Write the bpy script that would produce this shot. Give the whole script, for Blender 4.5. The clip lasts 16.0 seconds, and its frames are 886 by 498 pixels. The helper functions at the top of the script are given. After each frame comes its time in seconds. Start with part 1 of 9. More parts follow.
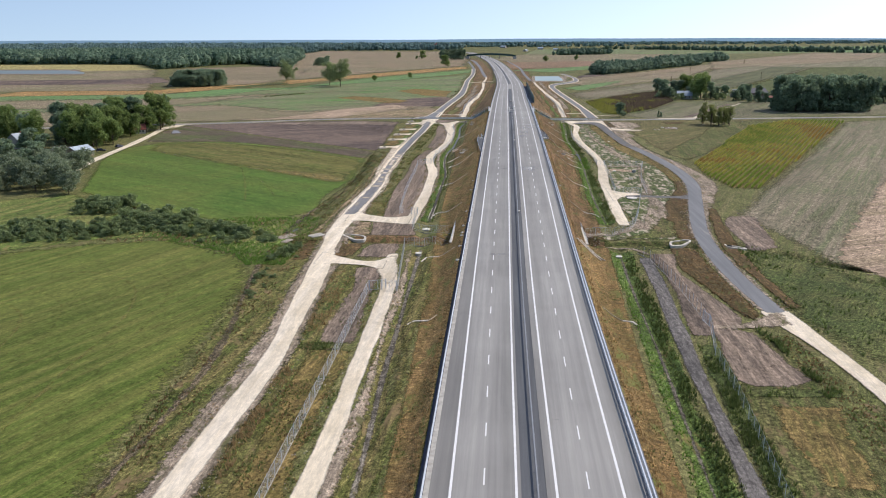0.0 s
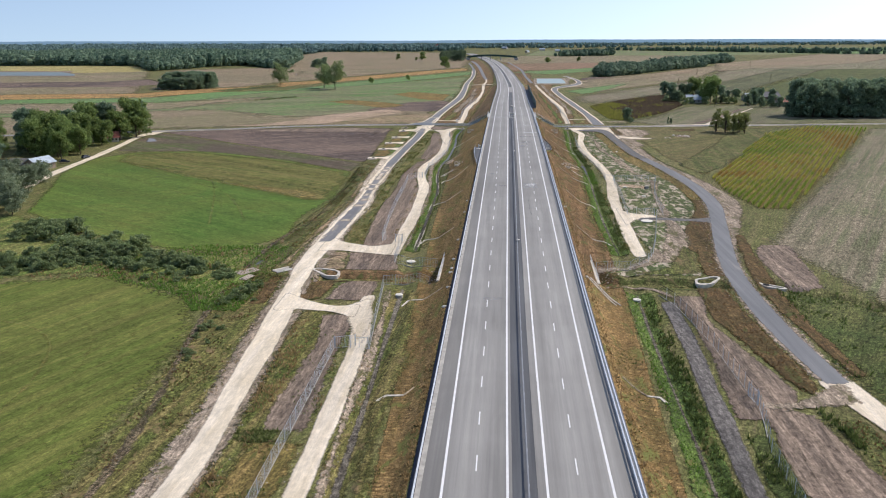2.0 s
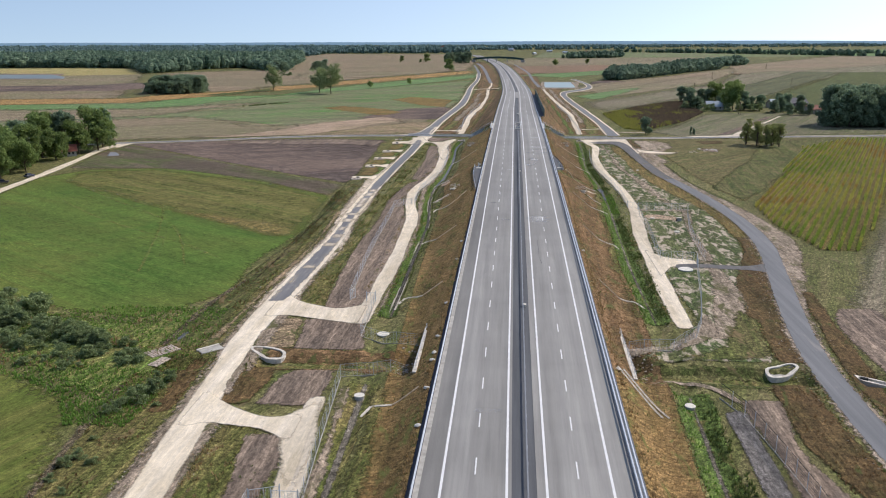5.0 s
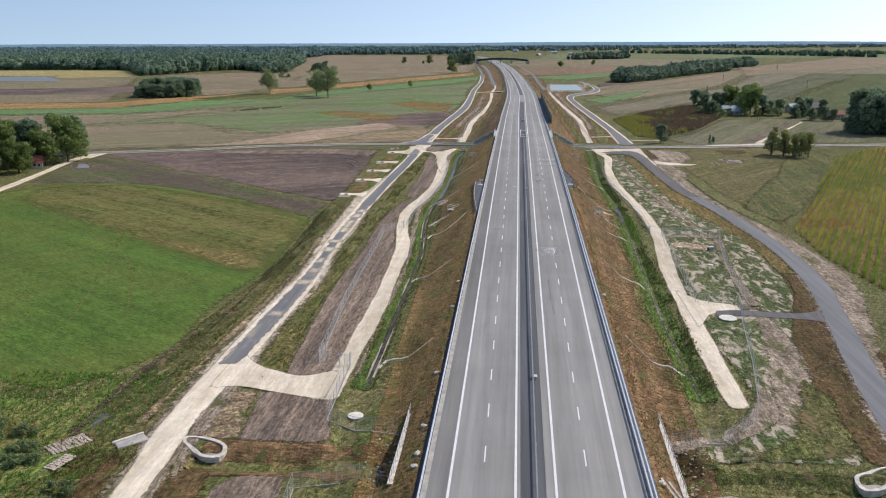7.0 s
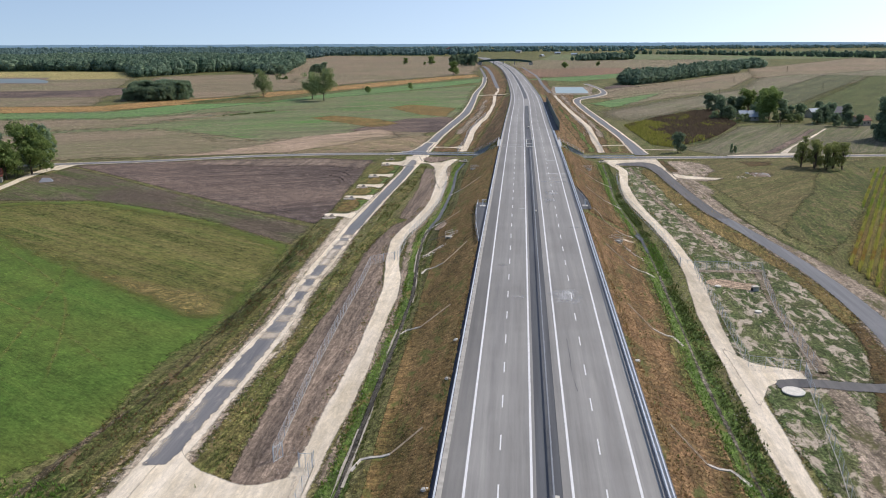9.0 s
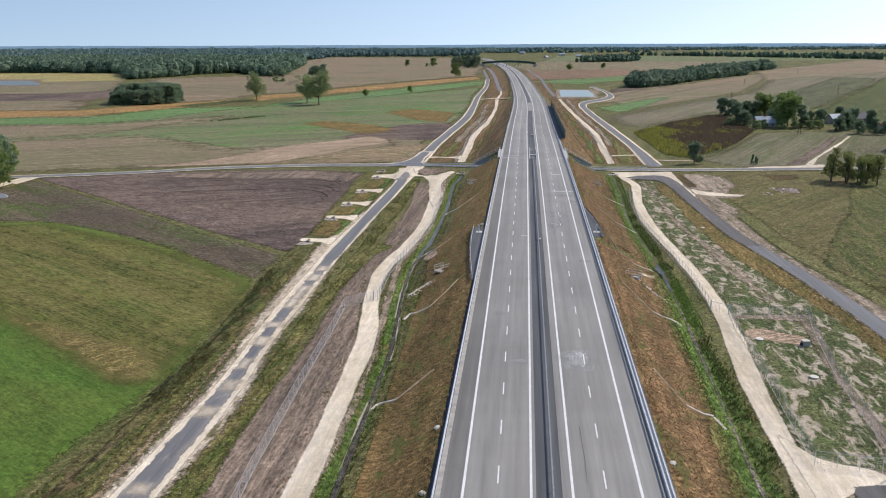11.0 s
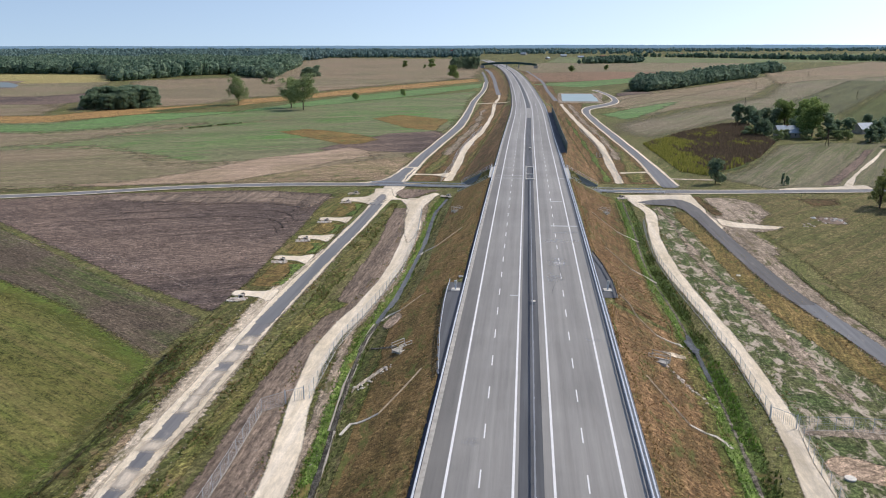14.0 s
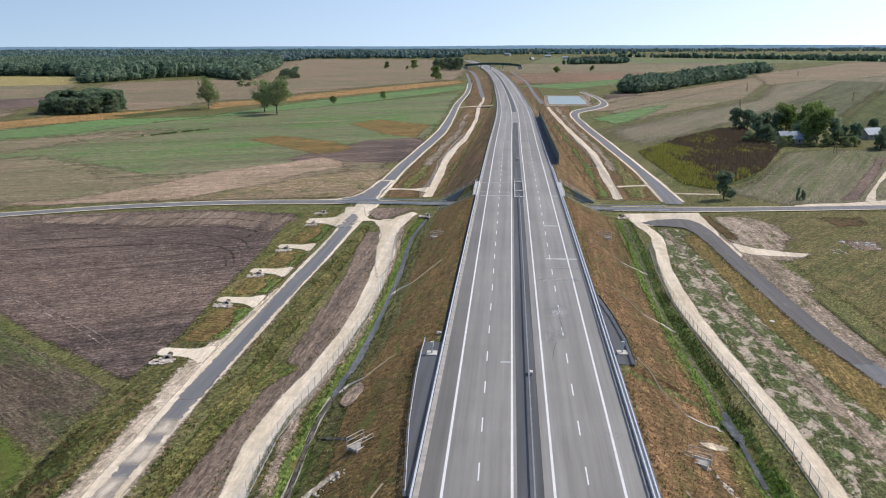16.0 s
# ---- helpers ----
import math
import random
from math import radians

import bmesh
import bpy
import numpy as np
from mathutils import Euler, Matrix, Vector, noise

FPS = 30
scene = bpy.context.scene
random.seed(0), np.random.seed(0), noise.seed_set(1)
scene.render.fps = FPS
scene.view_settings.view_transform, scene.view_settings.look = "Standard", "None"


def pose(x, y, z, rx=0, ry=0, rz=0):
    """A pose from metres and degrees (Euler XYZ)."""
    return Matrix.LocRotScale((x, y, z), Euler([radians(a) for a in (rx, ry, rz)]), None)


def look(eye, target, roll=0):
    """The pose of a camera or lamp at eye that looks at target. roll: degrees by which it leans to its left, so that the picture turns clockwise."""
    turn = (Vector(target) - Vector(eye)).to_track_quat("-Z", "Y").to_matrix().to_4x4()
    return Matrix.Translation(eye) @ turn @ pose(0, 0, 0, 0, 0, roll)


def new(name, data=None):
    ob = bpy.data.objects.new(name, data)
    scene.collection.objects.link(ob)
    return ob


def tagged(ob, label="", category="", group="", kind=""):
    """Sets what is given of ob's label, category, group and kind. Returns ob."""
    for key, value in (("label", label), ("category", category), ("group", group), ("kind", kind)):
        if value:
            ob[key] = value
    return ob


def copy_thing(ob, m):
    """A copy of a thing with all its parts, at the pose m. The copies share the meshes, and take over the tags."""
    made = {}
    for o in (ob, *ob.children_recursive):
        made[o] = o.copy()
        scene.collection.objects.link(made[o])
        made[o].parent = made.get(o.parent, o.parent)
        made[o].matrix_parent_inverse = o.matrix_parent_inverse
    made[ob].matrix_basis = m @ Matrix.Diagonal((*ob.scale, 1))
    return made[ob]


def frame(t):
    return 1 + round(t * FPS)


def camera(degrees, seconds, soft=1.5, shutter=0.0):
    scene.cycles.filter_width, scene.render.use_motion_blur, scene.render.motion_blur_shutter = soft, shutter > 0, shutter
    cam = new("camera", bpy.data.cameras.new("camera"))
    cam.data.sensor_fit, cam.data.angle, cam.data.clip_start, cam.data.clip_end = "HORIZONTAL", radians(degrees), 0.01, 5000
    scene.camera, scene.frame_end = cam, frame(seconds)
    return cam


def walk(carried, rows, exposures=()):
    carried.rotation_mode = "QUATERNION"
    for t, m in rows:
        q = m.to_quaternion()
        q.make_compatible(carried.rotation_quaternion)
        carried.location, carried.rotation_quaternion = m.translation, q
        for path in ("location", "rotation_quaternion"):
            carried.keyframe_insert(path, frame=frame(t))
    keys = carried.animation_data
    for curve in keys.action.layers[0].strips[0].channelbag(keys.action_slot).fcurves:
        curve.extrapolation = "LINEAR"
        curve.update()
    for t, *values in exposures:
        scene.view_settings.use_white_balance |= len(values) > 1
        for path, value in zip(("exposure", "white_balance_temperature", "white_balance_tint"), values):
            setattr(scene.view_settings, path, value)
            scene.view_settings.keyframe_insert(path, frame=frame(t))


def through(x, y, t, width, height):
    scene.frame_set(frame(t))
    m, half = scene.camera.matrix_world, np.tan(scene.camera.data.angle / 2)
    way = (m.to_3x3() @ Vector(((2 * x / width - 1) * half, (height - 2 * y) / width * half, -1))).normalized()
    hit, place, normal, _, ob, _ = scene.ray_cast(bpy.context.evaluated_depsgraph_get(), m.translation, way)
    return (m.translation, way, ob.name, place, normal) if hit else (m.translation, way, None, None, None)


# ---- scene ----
cam = camera(58.0, 16.0, soft=1.05)
# seconds, x, y, z, yaw, pitch, roll: the flight follows the motorway, about 52 m over the plain
FLIGHT = [
    (0.0, -3.93, 0.00, 51.76, 4.37, -14.95, 0.22),
    (0.5, -3.68, 7.99, 51.80, 4.39, -14.94, 0.21),
    (1.0, -3.42, 15.94, 51.84, 4.41, -14.92, 0.21),
    (1.5, -3.18, 23.84, 51.90, 4.44, -14.90, 0.20),
    (2.0, -2.96, 31.69, 51.93, 4.49, -14.89, 0.20),
    (2.5, -2.76, 39.58, 51.97, 4.55, -14.87, 0.20),
    (3.0, -2.60, 47.54, 51.99, 4.62, -14.85, 0.19),
    (3.5, -2.45, 55.49, 51.98, 4.69, -14.83, 0.19),
    (4.0, -2.34, 63.47, 51.95, 4.78, -14.82, 0.18),
    (6.5, -2.61, 103.88, 52.04, 5.18, -14.73, 0.22),
    (7.0, -2.92, 111.85, 52.08, 5.25, -14.72, 0.23),
    (7.5, -3.28, 119.83, 52.12, 5.33, -14.71, 0.24),
    (8.0, -3.64, 127.80, 52.19, 5.30, -14.70, 0.24),
    (8.5, -4.05, 135.79, 52.27, 5.35, -14.69, 0.24),
    (9.0, -4.46, 143.78, 52.37, 5.42, -14.68, 0.24),
    (11.5, -3.59, 182.00, 52.61, 5.73, -14.59, 0.20),
    (12.0, -2.99, 189.86, 52.66, 5.73, -14.58, 0.16),
    (12.5, -2.46, 197.72, 52.69, 5.77, -14.57, 0.13),
    (13.0, -2.07, 205.61, 52.72, 5.82, -14.56, 0.11),
    (13.5, -1.90, 213.58, 52.74, 5.89, -14.56, 0.10),
    (14.0, -1.90, 221.60, 52.72, 5.83, -14.56, 0.11),
    (14.5, -2.04, 229.73, 52.70, 5.60, -14.56, 0.12),
    (15.0, -2.38, 237.90, 52.68, 5.40, -14.55, 0.14),
    (15.5, -2.79, 246.03, 52.67, 5.05, -14.54, 0.15),
    (16.0, -3.31, 254.23, 52.67, 4.69, -14.53, 0.16),
]
walk(cam, [(t, pose(x, y, z, 90 + pitch, roll, yaw)) for t, x, y, z, yaw, pitch, roll in FLIGHT], [(0.0, 0.12, 6620, 13), (2.0, 0.12, 6620, 13), (4.0, 0.09, 6620, 13), (6.5, 0.0, 6620, 13), (9.0, 0.0, 6620, 13), (13.0, 0.03, 6620, 13), (16.0, 0.02, 6620, 13)])

# ---- sky, sun ----
SUN_ELEVATION, SUN_AZIMUTH = 44.0, 54.0
world = bpy.data.worlds.new("sky")
scene.world = world
world.use_nodes = True
sky = world.node_tree.nodes.new("ShaderNodeTexSky")
sky.sky_type, sky.sun_disc = "NISHITA", False
sky.sun_elevation, sky.sun_rotation = radians(SUN_ELEVATION), radians(SUN_AZIMUTH)
sky.air_density, sky.dust_density, sky.ozone_density, sky.altitude = 1.0, 1.45, 0.9, 100
background = world.node_tree.nodes["Background"]
background.inputs["Strength"].default_value = 0.165
# haze lifts the horizon: the sky's colours start a little above it
aim = world.node_tree.nodes.new("ShaderNodeTexCoord")
lifted = world.node_tree.nodes.new("ShaderNodeVectorMath")
lifted.operation, lifted.inputs[1].default_value = "ADD", (0, 0, 0.16)
world.node_tree.links.new(aim.outputs["Generated"], lifted.inputs[0])
world.node_tree.links.new(lifted.outputs[0], sky.inputs["Vector"])
world.node_tree.links.new(sky.outputs["Color"], background.inputs["Color"])
sun = new("sun", bpy.data.lights.new("sun", "SUN"))
sun.data.energy, sun.data.angle, sun.data.color = 3.2, radians(0.53), (1.0, 0.95, 0.87)
az, el = radians(SUN_AZIMUTH), radians(SUN_ELEVATION)
sun.matrix_world = look(Vector((math.sin(az) * math.cos(el), math.cos(az) * math.cos(el), math.sin(el))) * 300, (0, 0, 0))


# ---- materials ----
def srgb(r, g, b):
    """Linear colour from 0-255 values."""
    return tuple(((c / 255 + 0.055) / 1.055) ** 2.4 if c > 10 else c / 255 / 12.92 for c in (r, g, b))


class Shader:
    """A thin wrapper round a node tree."""

    def __init__(self, name):
        self.m = bpy.data.materials.new(name)
        self.m.use_nodes = True
        self.t = self.m.node_tree
        self.bsdf = self.t.nodes["Principled BSDF"]
        self.coord = None

    def node(self, kind, **inputs):
        n = self.t.nodes.new(kind)
        for key, value in inputs.items():
            slot = n.inputs[int(key[1:])] if key[0] == "i" and key[1:].isdigit() else n.inputs[key.replace("_", " ")]
            self.put(slot, value)
        return n

    def put(self, slot, value):
        if isinstance(value, bpy.types.NodeSocket):
            self.t.links.new(value, slot)
        elif isinstance(value, tuple) and len(value) == 3 and slot.type == "RGBA":
            slot.default_value = (*value, 1)
        else:
            slot.default_value = value

    def place(self, turn=0.0, stretch=(1, 1, 1)):
        """Object coordinates in metres, turned by degrees and squeezed along the axes."""
        if self.coord is None:
            self.coord = self.t.nodes.new("ShaderNodeTexCoord").outputs["Object"]
        n = self.t.nodes.new("ShaderNodeVectorRotate")
        n.rotation_type = "Z_AXIS"
        n.inputs["Angle"].default_value = radians(turn)
        self.t.links.new(self.coord, n.inputs["Vector"])
        k = self.t.nodes.new("ShaderNodeVectorMath")
        k.operation = "MULTIPLY"
        k.inputs[1].default_value = stretch
        self.t.links.new(n.outputs[0], k.inputs[0])
        return k.outputs[0]

    def noise(self, scale, detail=4.0, rough=0.55, turn=0.0, stretch=(1, 1, 1), distort=0.0):
        n = self.node("ShaderNodeTexNoise", Vector=self.place(turn, stretch), Scale=scale, Detail=detail, Roughness=rough, Distortion=distort)
        return n.outputs["Fac"]

    def ramp(self, fac, *stops):
        n = self.t.nodes.new("ShaderNodeValToRGB")
        self.put(n.inputs[0], fac)
        while len(n.color_ramp.elements) < len(stops):
            n.color_ramp.elements.new(0.5)
        for e, (at, colour) in zip(n.color_ramp.elements, stops):
            e.position = at
            e.color = (*colour, 1) if isinstance(colour, tuple) else (colour, colour, colour, 1)
        return n.outputs["Color"]

    def mix(self, fac, a, b, how="MIX"):
        n = self.t.nodes.new("ShaderNodeMix")
        n.data_type, n.blend_type, n.clamp_factor = "RGBA", how, True
        self.put(n.inputs[0], fac)
        self.put(n.inputs[6], a)
        self.put(n.inputs[7], b)
        return n.outputs[2]

    def math(self, how, a, b=0.0):
        n = self.t.nodes.new("ShaderNodeMath")
        n.operation = how
        self.put(n.inputs[0], a)
        self.put(n.inputs[1], b)
        return n.outputs[0]

    def bump(self, height, distance=0.1, strength=0.6):
        n = self.node("ShaderNodeBump", Height=height, Distance=distance, Strength=strength)
        self.t.links.new(n.outputs[0], self.bsdf.inputs["Normal"])

    def feather(self, scale=0.9, sharp=3.0, most=1.0, detail=9, rough=0.68, reach=1.0):
        """Frayed borders: near its edge the cover thins out in clumps and lets the ground below show."""
        soft = self.node("ShaderNodeAttribute")
        soft.attribute_name = "inset"
        n = self.noise(scale, detail, rough)
        spread_out = self.math("ADD", self.math("MULTIPLY", self.math("SUBTRACT", n, 0.5), 2.5 * reach), 0.5)
        shown = self.node("ShaderNodeClamp", Value=self.math("MULTIPLY", self.math("SUBTRACT", soft.outputs["Fac"], spread_out), sharp))
        clear = self.t.nodes.new("ShaderNodeBsdfTransparent")
        over = self.t.nodes.new("ShaderNodeMixShader")
        self.put(over.inputs[0], self.math("MULTIPLY", shown.outputs[0], most))
        self.t.links.new(clear.outputs[0], over.inputs[1])
        self.t.links.new(self.bsdf.outputs[0], over.inputs[2])
        self.t.links.new(over.outputs[0], self.t.nodes["Material Output"].inputs["Surface"])

    def done(self, colour, rough=0.9, metal=0.0, specular=0.3):
        self.put(self.bsdf.inputs["Base Color"], colour)
        self.put(self.bsdf.inputs["Roughness"], rough)
        self.bsdf.inputs["Metallic"].default_value = metal
        self.bsdf.inputs["Specular IOR Level"].default_value = specular
        return self.m


def land(name, a, b, c, turn=0.0, rows=0.0, patch=0.03, row_width=2.2, bumps=0.12, streak=0.35, spots=0.0, spot=(0.3, 0.3, 0.3), fray=0.9, rough_tone=1.0, cover=1.0, sharp=2.2, frayed=9, blotch=0.6, comb=0.7, comb_turn=None, reach=1.0, speck=0.3):
    """Ground cover of three tones: broad patches, streaks along the working direction, fine clods and tufts."""
    s = Shader(name)
    broad = s.noise(patch, 6, 0.62, distort=0.6)
    base = s.mix(s.ramp(broad, (0.40, 0.0), (0.60, 1.0)), a, b)
    lane = s.noise(0.5, 5, 0.62, turn, (1.0, 0.035, 1.0))
    base = s.mix(s.math("MULTIPLY", s.ramp(lane, (0.44, 0.0), (0.62, 1.0)), streak * 2), base, c)
    wide = s.noise(0.09, 4, 0.6, turn, (1.0, 0.05, 1.0))
    base = s.mix(0.7, base, s.ramp(wide, (0.36, 0.78), (0.5, 1.0), (0.64, 1.2)), "MULTIPLY")
    blot = s.noise(0.25, 6, 0.65)
    base = s.mix(blotch, base, s.ramp(blot, (0.36, 0.7), (0.64, 1.28)), "MULTIPLY")
    fine = s.noise(1.3, 8, 0.75)
    grain = s.noise(5.0, 5, 0.75)
    base = s.mix(min(1.0, rough_tone), base, s.ramp(fine, (0.34, 0.28), (0.5, 0.98), (0.66, 1.9)), "MULTIPLY")
    base = s.mix(min(1.0, rough_tone), base, s.ramp(grain, (0.34, 0.28), (0.5, 0.97), (0.66, 1.95)), "MULTIPLY")
    grit = s.noise(13.0, 4, 0.8)
    base = s.mix(min(1.0, 0.25 + 0.75 * rough_tone), base, s.ramp(grit, (0.32, 0.35), (0.5, 1.0), (0.68, 1.8)), "MULTIPLY")
    combed = s.noise(2.4, 6, 0.72, turn if comb_turn is None else comb_turn, (1.0, 0.16, 1.0))
    base = s.mix(comb, base, s.ramp(combed, (0.34, 0.36), (0.5, 0.98), (0.66, 1.75)), "MULTIPLY")
    if rows:
        wave = s.node("ShaderNodeTexWave", Vector=s.place(turn), Scale=1.0 / row_width * 0.5, Distortion=1.5, Detail=3.0, Detail_Scale=0.6)
        base = s.mix(rows, base, s.ramp(wave.outputs["Fac"], (0.2, 0.45), (0.8, 1.4)), "MULTIPLY")
    if spots:
        hole = s.noise(speck, 8, 0.72, 0, (1.0, 0.42, 1.0), 0.6)
        base = s.mix(s.ramp(hole, (0.59 - spots, 0.0), (0.655 - spots, 1.0)), base, s.mix(0.8, spot, s.ramp(fine, (0.34, 0.6), (0.66, 1.4)), "MULTIPLY"))
    s.bump(s.math("ADD", fine, s.math("MULTIPLY", grain, 0.5)), bumps, 0.6)
    m = s.done(base, 0.95, 0, 0.12)
    if fray:
        s.feather(fray, sharp, cover, frayed, 0.68 if frayed > 5 else 0.5, reach)
    return m


def plain(name, colour, rough=0.6, metal=0.0, wear=0.25, scale=1.5, specular=0.4):
    s = Shader(name)
    n = s.noise(scale, 5, 0.65)
    col = s.mix(wear * 2, colour, s.ramp(n, (0.3, 0.55), (0.7, 1.25)), "MULTIPLY")
    s.bump(n, 0.01, 0.3)
    return s.done(col, s.math("ADD", s.math("MULTIPLY", n, 0.25), rough - 0.1), metal, specular)


def concrete_road(name="brushed_concrete", tone=0.97):
    s = Shader(name)
    long = s.noise(1.3, 6, 0.68, 0, (1.0, 0.01, 1.0))
    wheel = s.noise(0.33, 2, 0.5, 0, (1.0, 0.004, 1.0))
    cross = s.noise(0.05, 4, 0.6, 0, (0.35, 1.0, 1.0), 0.4)
    col = s.ramp(long, (0.3, srgb(137 * tone, 135 * tone, 131 * tone)), (0.5, srgb(150 * tone, 148 * tone, 143 * tone)), (0.72, srgb(162 * tone, 160 * tone, 154 * tone)))
    col = s.mix(0.8, col, s.ramp(wheel, (0.35, 0.84), (0.65, 1.12)), "MULTIPLY")
    col = s.mix(0.6, col, s.ramp(cross, (0.35, 0.86), (0.65, 1.1)), "MULTIPLY")
    grain = s.noise(12.0, 3, 0.7)
    col = s.mix(0.4, col, s.ramp(grain, (0.3, 0.75), (0.7, 1.25)), "MULTIPLY")
    stain = s.noise(0.35, 7, 0.72, 0, (1.0, 0.12, 1.0), 0.5)
    col = s.mix(0.6, col, s.ramp(stain, (0.34, 0.86), (0.5, 1.0), (0.68, 1.1)), "MULTIPLY")
    s.bump(grain, 0.01, 0.4)
    return s.done(col, s.ramp(long, (0.3, 0.65), (0.7, 0.85)), 0, 0.25)


def asphalt(name, a, b, dust=None, dusty=0.0, fray=0.0):
    s = Shader(name)
    lane = s.noise(0.8, 4, 0.6, 0, (1.0, 0.03, 1.0))
    col = s.ramp(lane, (0.35, a), (0.65, b))
    grain = s.noise(9.0, 4, 0.75)
    col = s.mix(0.5, col, s.ramp(grain, (0.3, 0.7), (0.7, 1.3)), "MULTIPLY")
    if dust:
        veil = s.noise(0.13, 8, 0.68, 0, (2.2, 0.6, 1.0), 0.5)
        col = s.mix(s.ramp(veil, (0.58 - dusty, 0.0), (0.76 - dusty, 1.0)), col, dust)
    s.bump(grain, 0.02, 0.5)
    m = s.done(col, 0.85, 0, 0.25)
    if fray:
        s.feather(fray)
    return m


def leaves(name, dark, light, through=0.4, sprays=0.0):
    """Foliage: tone by leaf and by plant, and light that passes through the leaf."""
    s = Shader(name)
    island = s.t.nodes.new("ShaderNodeNewGeometry").outputs["Random Per Island"]
    each = s.t.nodes.new("ShaderNodeObjectInfo").outputs["Random"]
    col = s.ramp(island, (0.0, dark), (1.0, light))
    col = s.mix(0.5, col, s.ramp(each, (0.0, 0.78), (1.0, 1.22)), "MULTIPLY")
    if sprays:
        needle = s.noise(sprays, 5, 0.75, 0, (1.0, 1.0, 0.55))
        col = s.mix(0.9, col, s.ramp(needle, (0.36, 0.42), (0.5, 0.95), (0.64, 1.6)), "MULTIPLY")
        s.bump(needle, 1.5, 1.0)
    s.done(col, 0.75, 0, 0.15)
    glow = s.node("ShaderNodeBsdfTranslucent", Color=col)
    both_ways = s.t.nodes.new("ShaderNodeMixShader")
    both_ways.inputs[0].default_value = through
    s.t.links.new(s.bsdf.outputs[0], both_ways.inputs[1])
    s.t.links.new(glow.outputs[0], both_ways.inputs[2])
    s.t.links.new(both_ways.outputs[0], s.t.nodes["Material Output"].inputs["Surface"])
    return s.m


M_CONCRETE = concrete_road()
M_SHOULDER = concrete_road("shoulder_concrete", 0.82)
M_PAINT = plain("road_paint", srgb(228, 228, 226), 0.6, 0, 0.12, 0.8)
M_DUST = plain("cement_dust", srgb(190, 192, 192), 0.9, 0, 0.3, 0.3)
M_TAR = asphalt("dark_asphalt", srgb(82, 84, 87), srgb(100, 102, 105))
# asphalt verge with the guardrail's shadow mixed into its navy tone
M_VERGE_SHADED = plain("shaded_verge_asphalt", srgb(52, 57, 68), 0.8, 0, 0.3, 1.0, 0.2)
M_KERB_GREY = asphalt("grey_verge_asphalt", srgb(98, 101, 107), srgb(118, 120, 124))
M_TAR_DUSTY = asphalt("dusty_asphalt", srgb(104, 105, 108), srgb(136, 134, 132), srgb(174, 167, 156), 0.04, 0.5)
M_TAR_PALE = asphalt("worn_asphalt", srgb(107, 109, 111), srgb(126, 127, 128), srgb(152, 147, 140), -0.02, 1.2)
M_TAR_NEW = asphalt("new_asphalt", srgb(92, 91, 90), srgb(110, 108, 106), srgb(142, 136, 129), 0.0, 1.2)
M_STAIN = land("cement_stain", srgb(186, 187, 185), srgb(176, 177, 176), srgb(196, 196, 194), 0, 0, 0.2, bumps=0.0, streak=0.4, fray=0.35, rough_tone=0.3, cover=0.6, sharp=0.8, reach=0.6)
M_SAND = land("pale_sand_road", srgb(214, 201, 178), srgb(205, 191, 166), srgb(223, 211, 191), 0, 0, 0.12, bumps=0.012, streak=0.45, rough_tone=0.1, fray=1.7, sharp=2.4, frayed=8, blotch=0.25, comb=0.22, reach=0.4)
M_DRIFT = land("drifted_dust", srgb(205, 193, 173), srgb(195, 182, 162), srgb(215, 203, 185), 0, 0, 0.12, bumps=0.01, streak=0.4, rough_tone=0.12, fray=0.5, sharp=0.9, cover=0.9, frayed=6, blotch=0.3, comb=0.3, reach=0.45)
M_SAND_DUSTY = land("dusty_sand_shoulder", srgb(181, 167, 147), srgb(163, 150, 130), srgb(195, 182, 162), 0, 0, 0.15, bumps=0.05, streak=0.5, spots=0.03, spot=srgb(112, 106, 76), rough_tone=0.5, comb=0.6)
M_SAND_EDGE = land("trodden_sand", srgb(140, 126, 110), srgb(120, 109, 93), srgb(162, 147, 130), 0, 0, 0.15, bumps=0.05, streak=0.4, spots=0.05, spot=srgb(94, 92, 62), rough_tone=0.7, comb=0.7)
M_SOIL = land("bare_grey_soil", srgb(116, 102, 90), srgb(102, 91, 81), srgb(137, 121, 106), 0, 0, 0.08, bumps=0.06, streak=0.6, spots=0.0, spot=srgb(104, 102, 70), rough_tone=0.42, comb=0.8, blotch=0.3)
M_RUT = land("muddy_ruts", srgb(104, 92, 76), srgb(92, 84, 66), srgb(122, 108, 90), 0, 0, 0.1, streak=0.4, fray=0.5, cover=0.7)
M_FURROW_SOIL = land("dark_turned_soil", srgb(74, 64, 58), srgb(64, 57, 53), srgb(90, 78, 70), 0, 0, 0.15, streak=0.4, fray=0.6, sharp=1.6, cover=0.75)
M_STRAW_PATCH = land("bleached_mown_grass", srgb(140, 124, 80), srgb(124, 114, 68), srgb(154, 136, 92), 40, 0, 0.1, bumps=0.04, streak=0.4, rough_tone=0.6, fray=0.3, sharp=0.9, cover=0.6, frayed=8)
M_FURROW = land("dark_field_ditch", srgb(70, 64, 46), srgb(58, 56, 38), srgb(84, 78, 54), 0, 0, 0.15, streak=0.4, fray=0.5, sharp=1.4, cover=0.8)
M_SWATH = land("cut_grass", srgb(138, 130, 76), srgb(122, 120, 66), srgb(152, 140, 86), 0, 0, 0.1, bumps=0.04, streak=0.4, rough_tone=0.5, fray=0.5, sharp=1.2, cover=0.55, frayed=7)
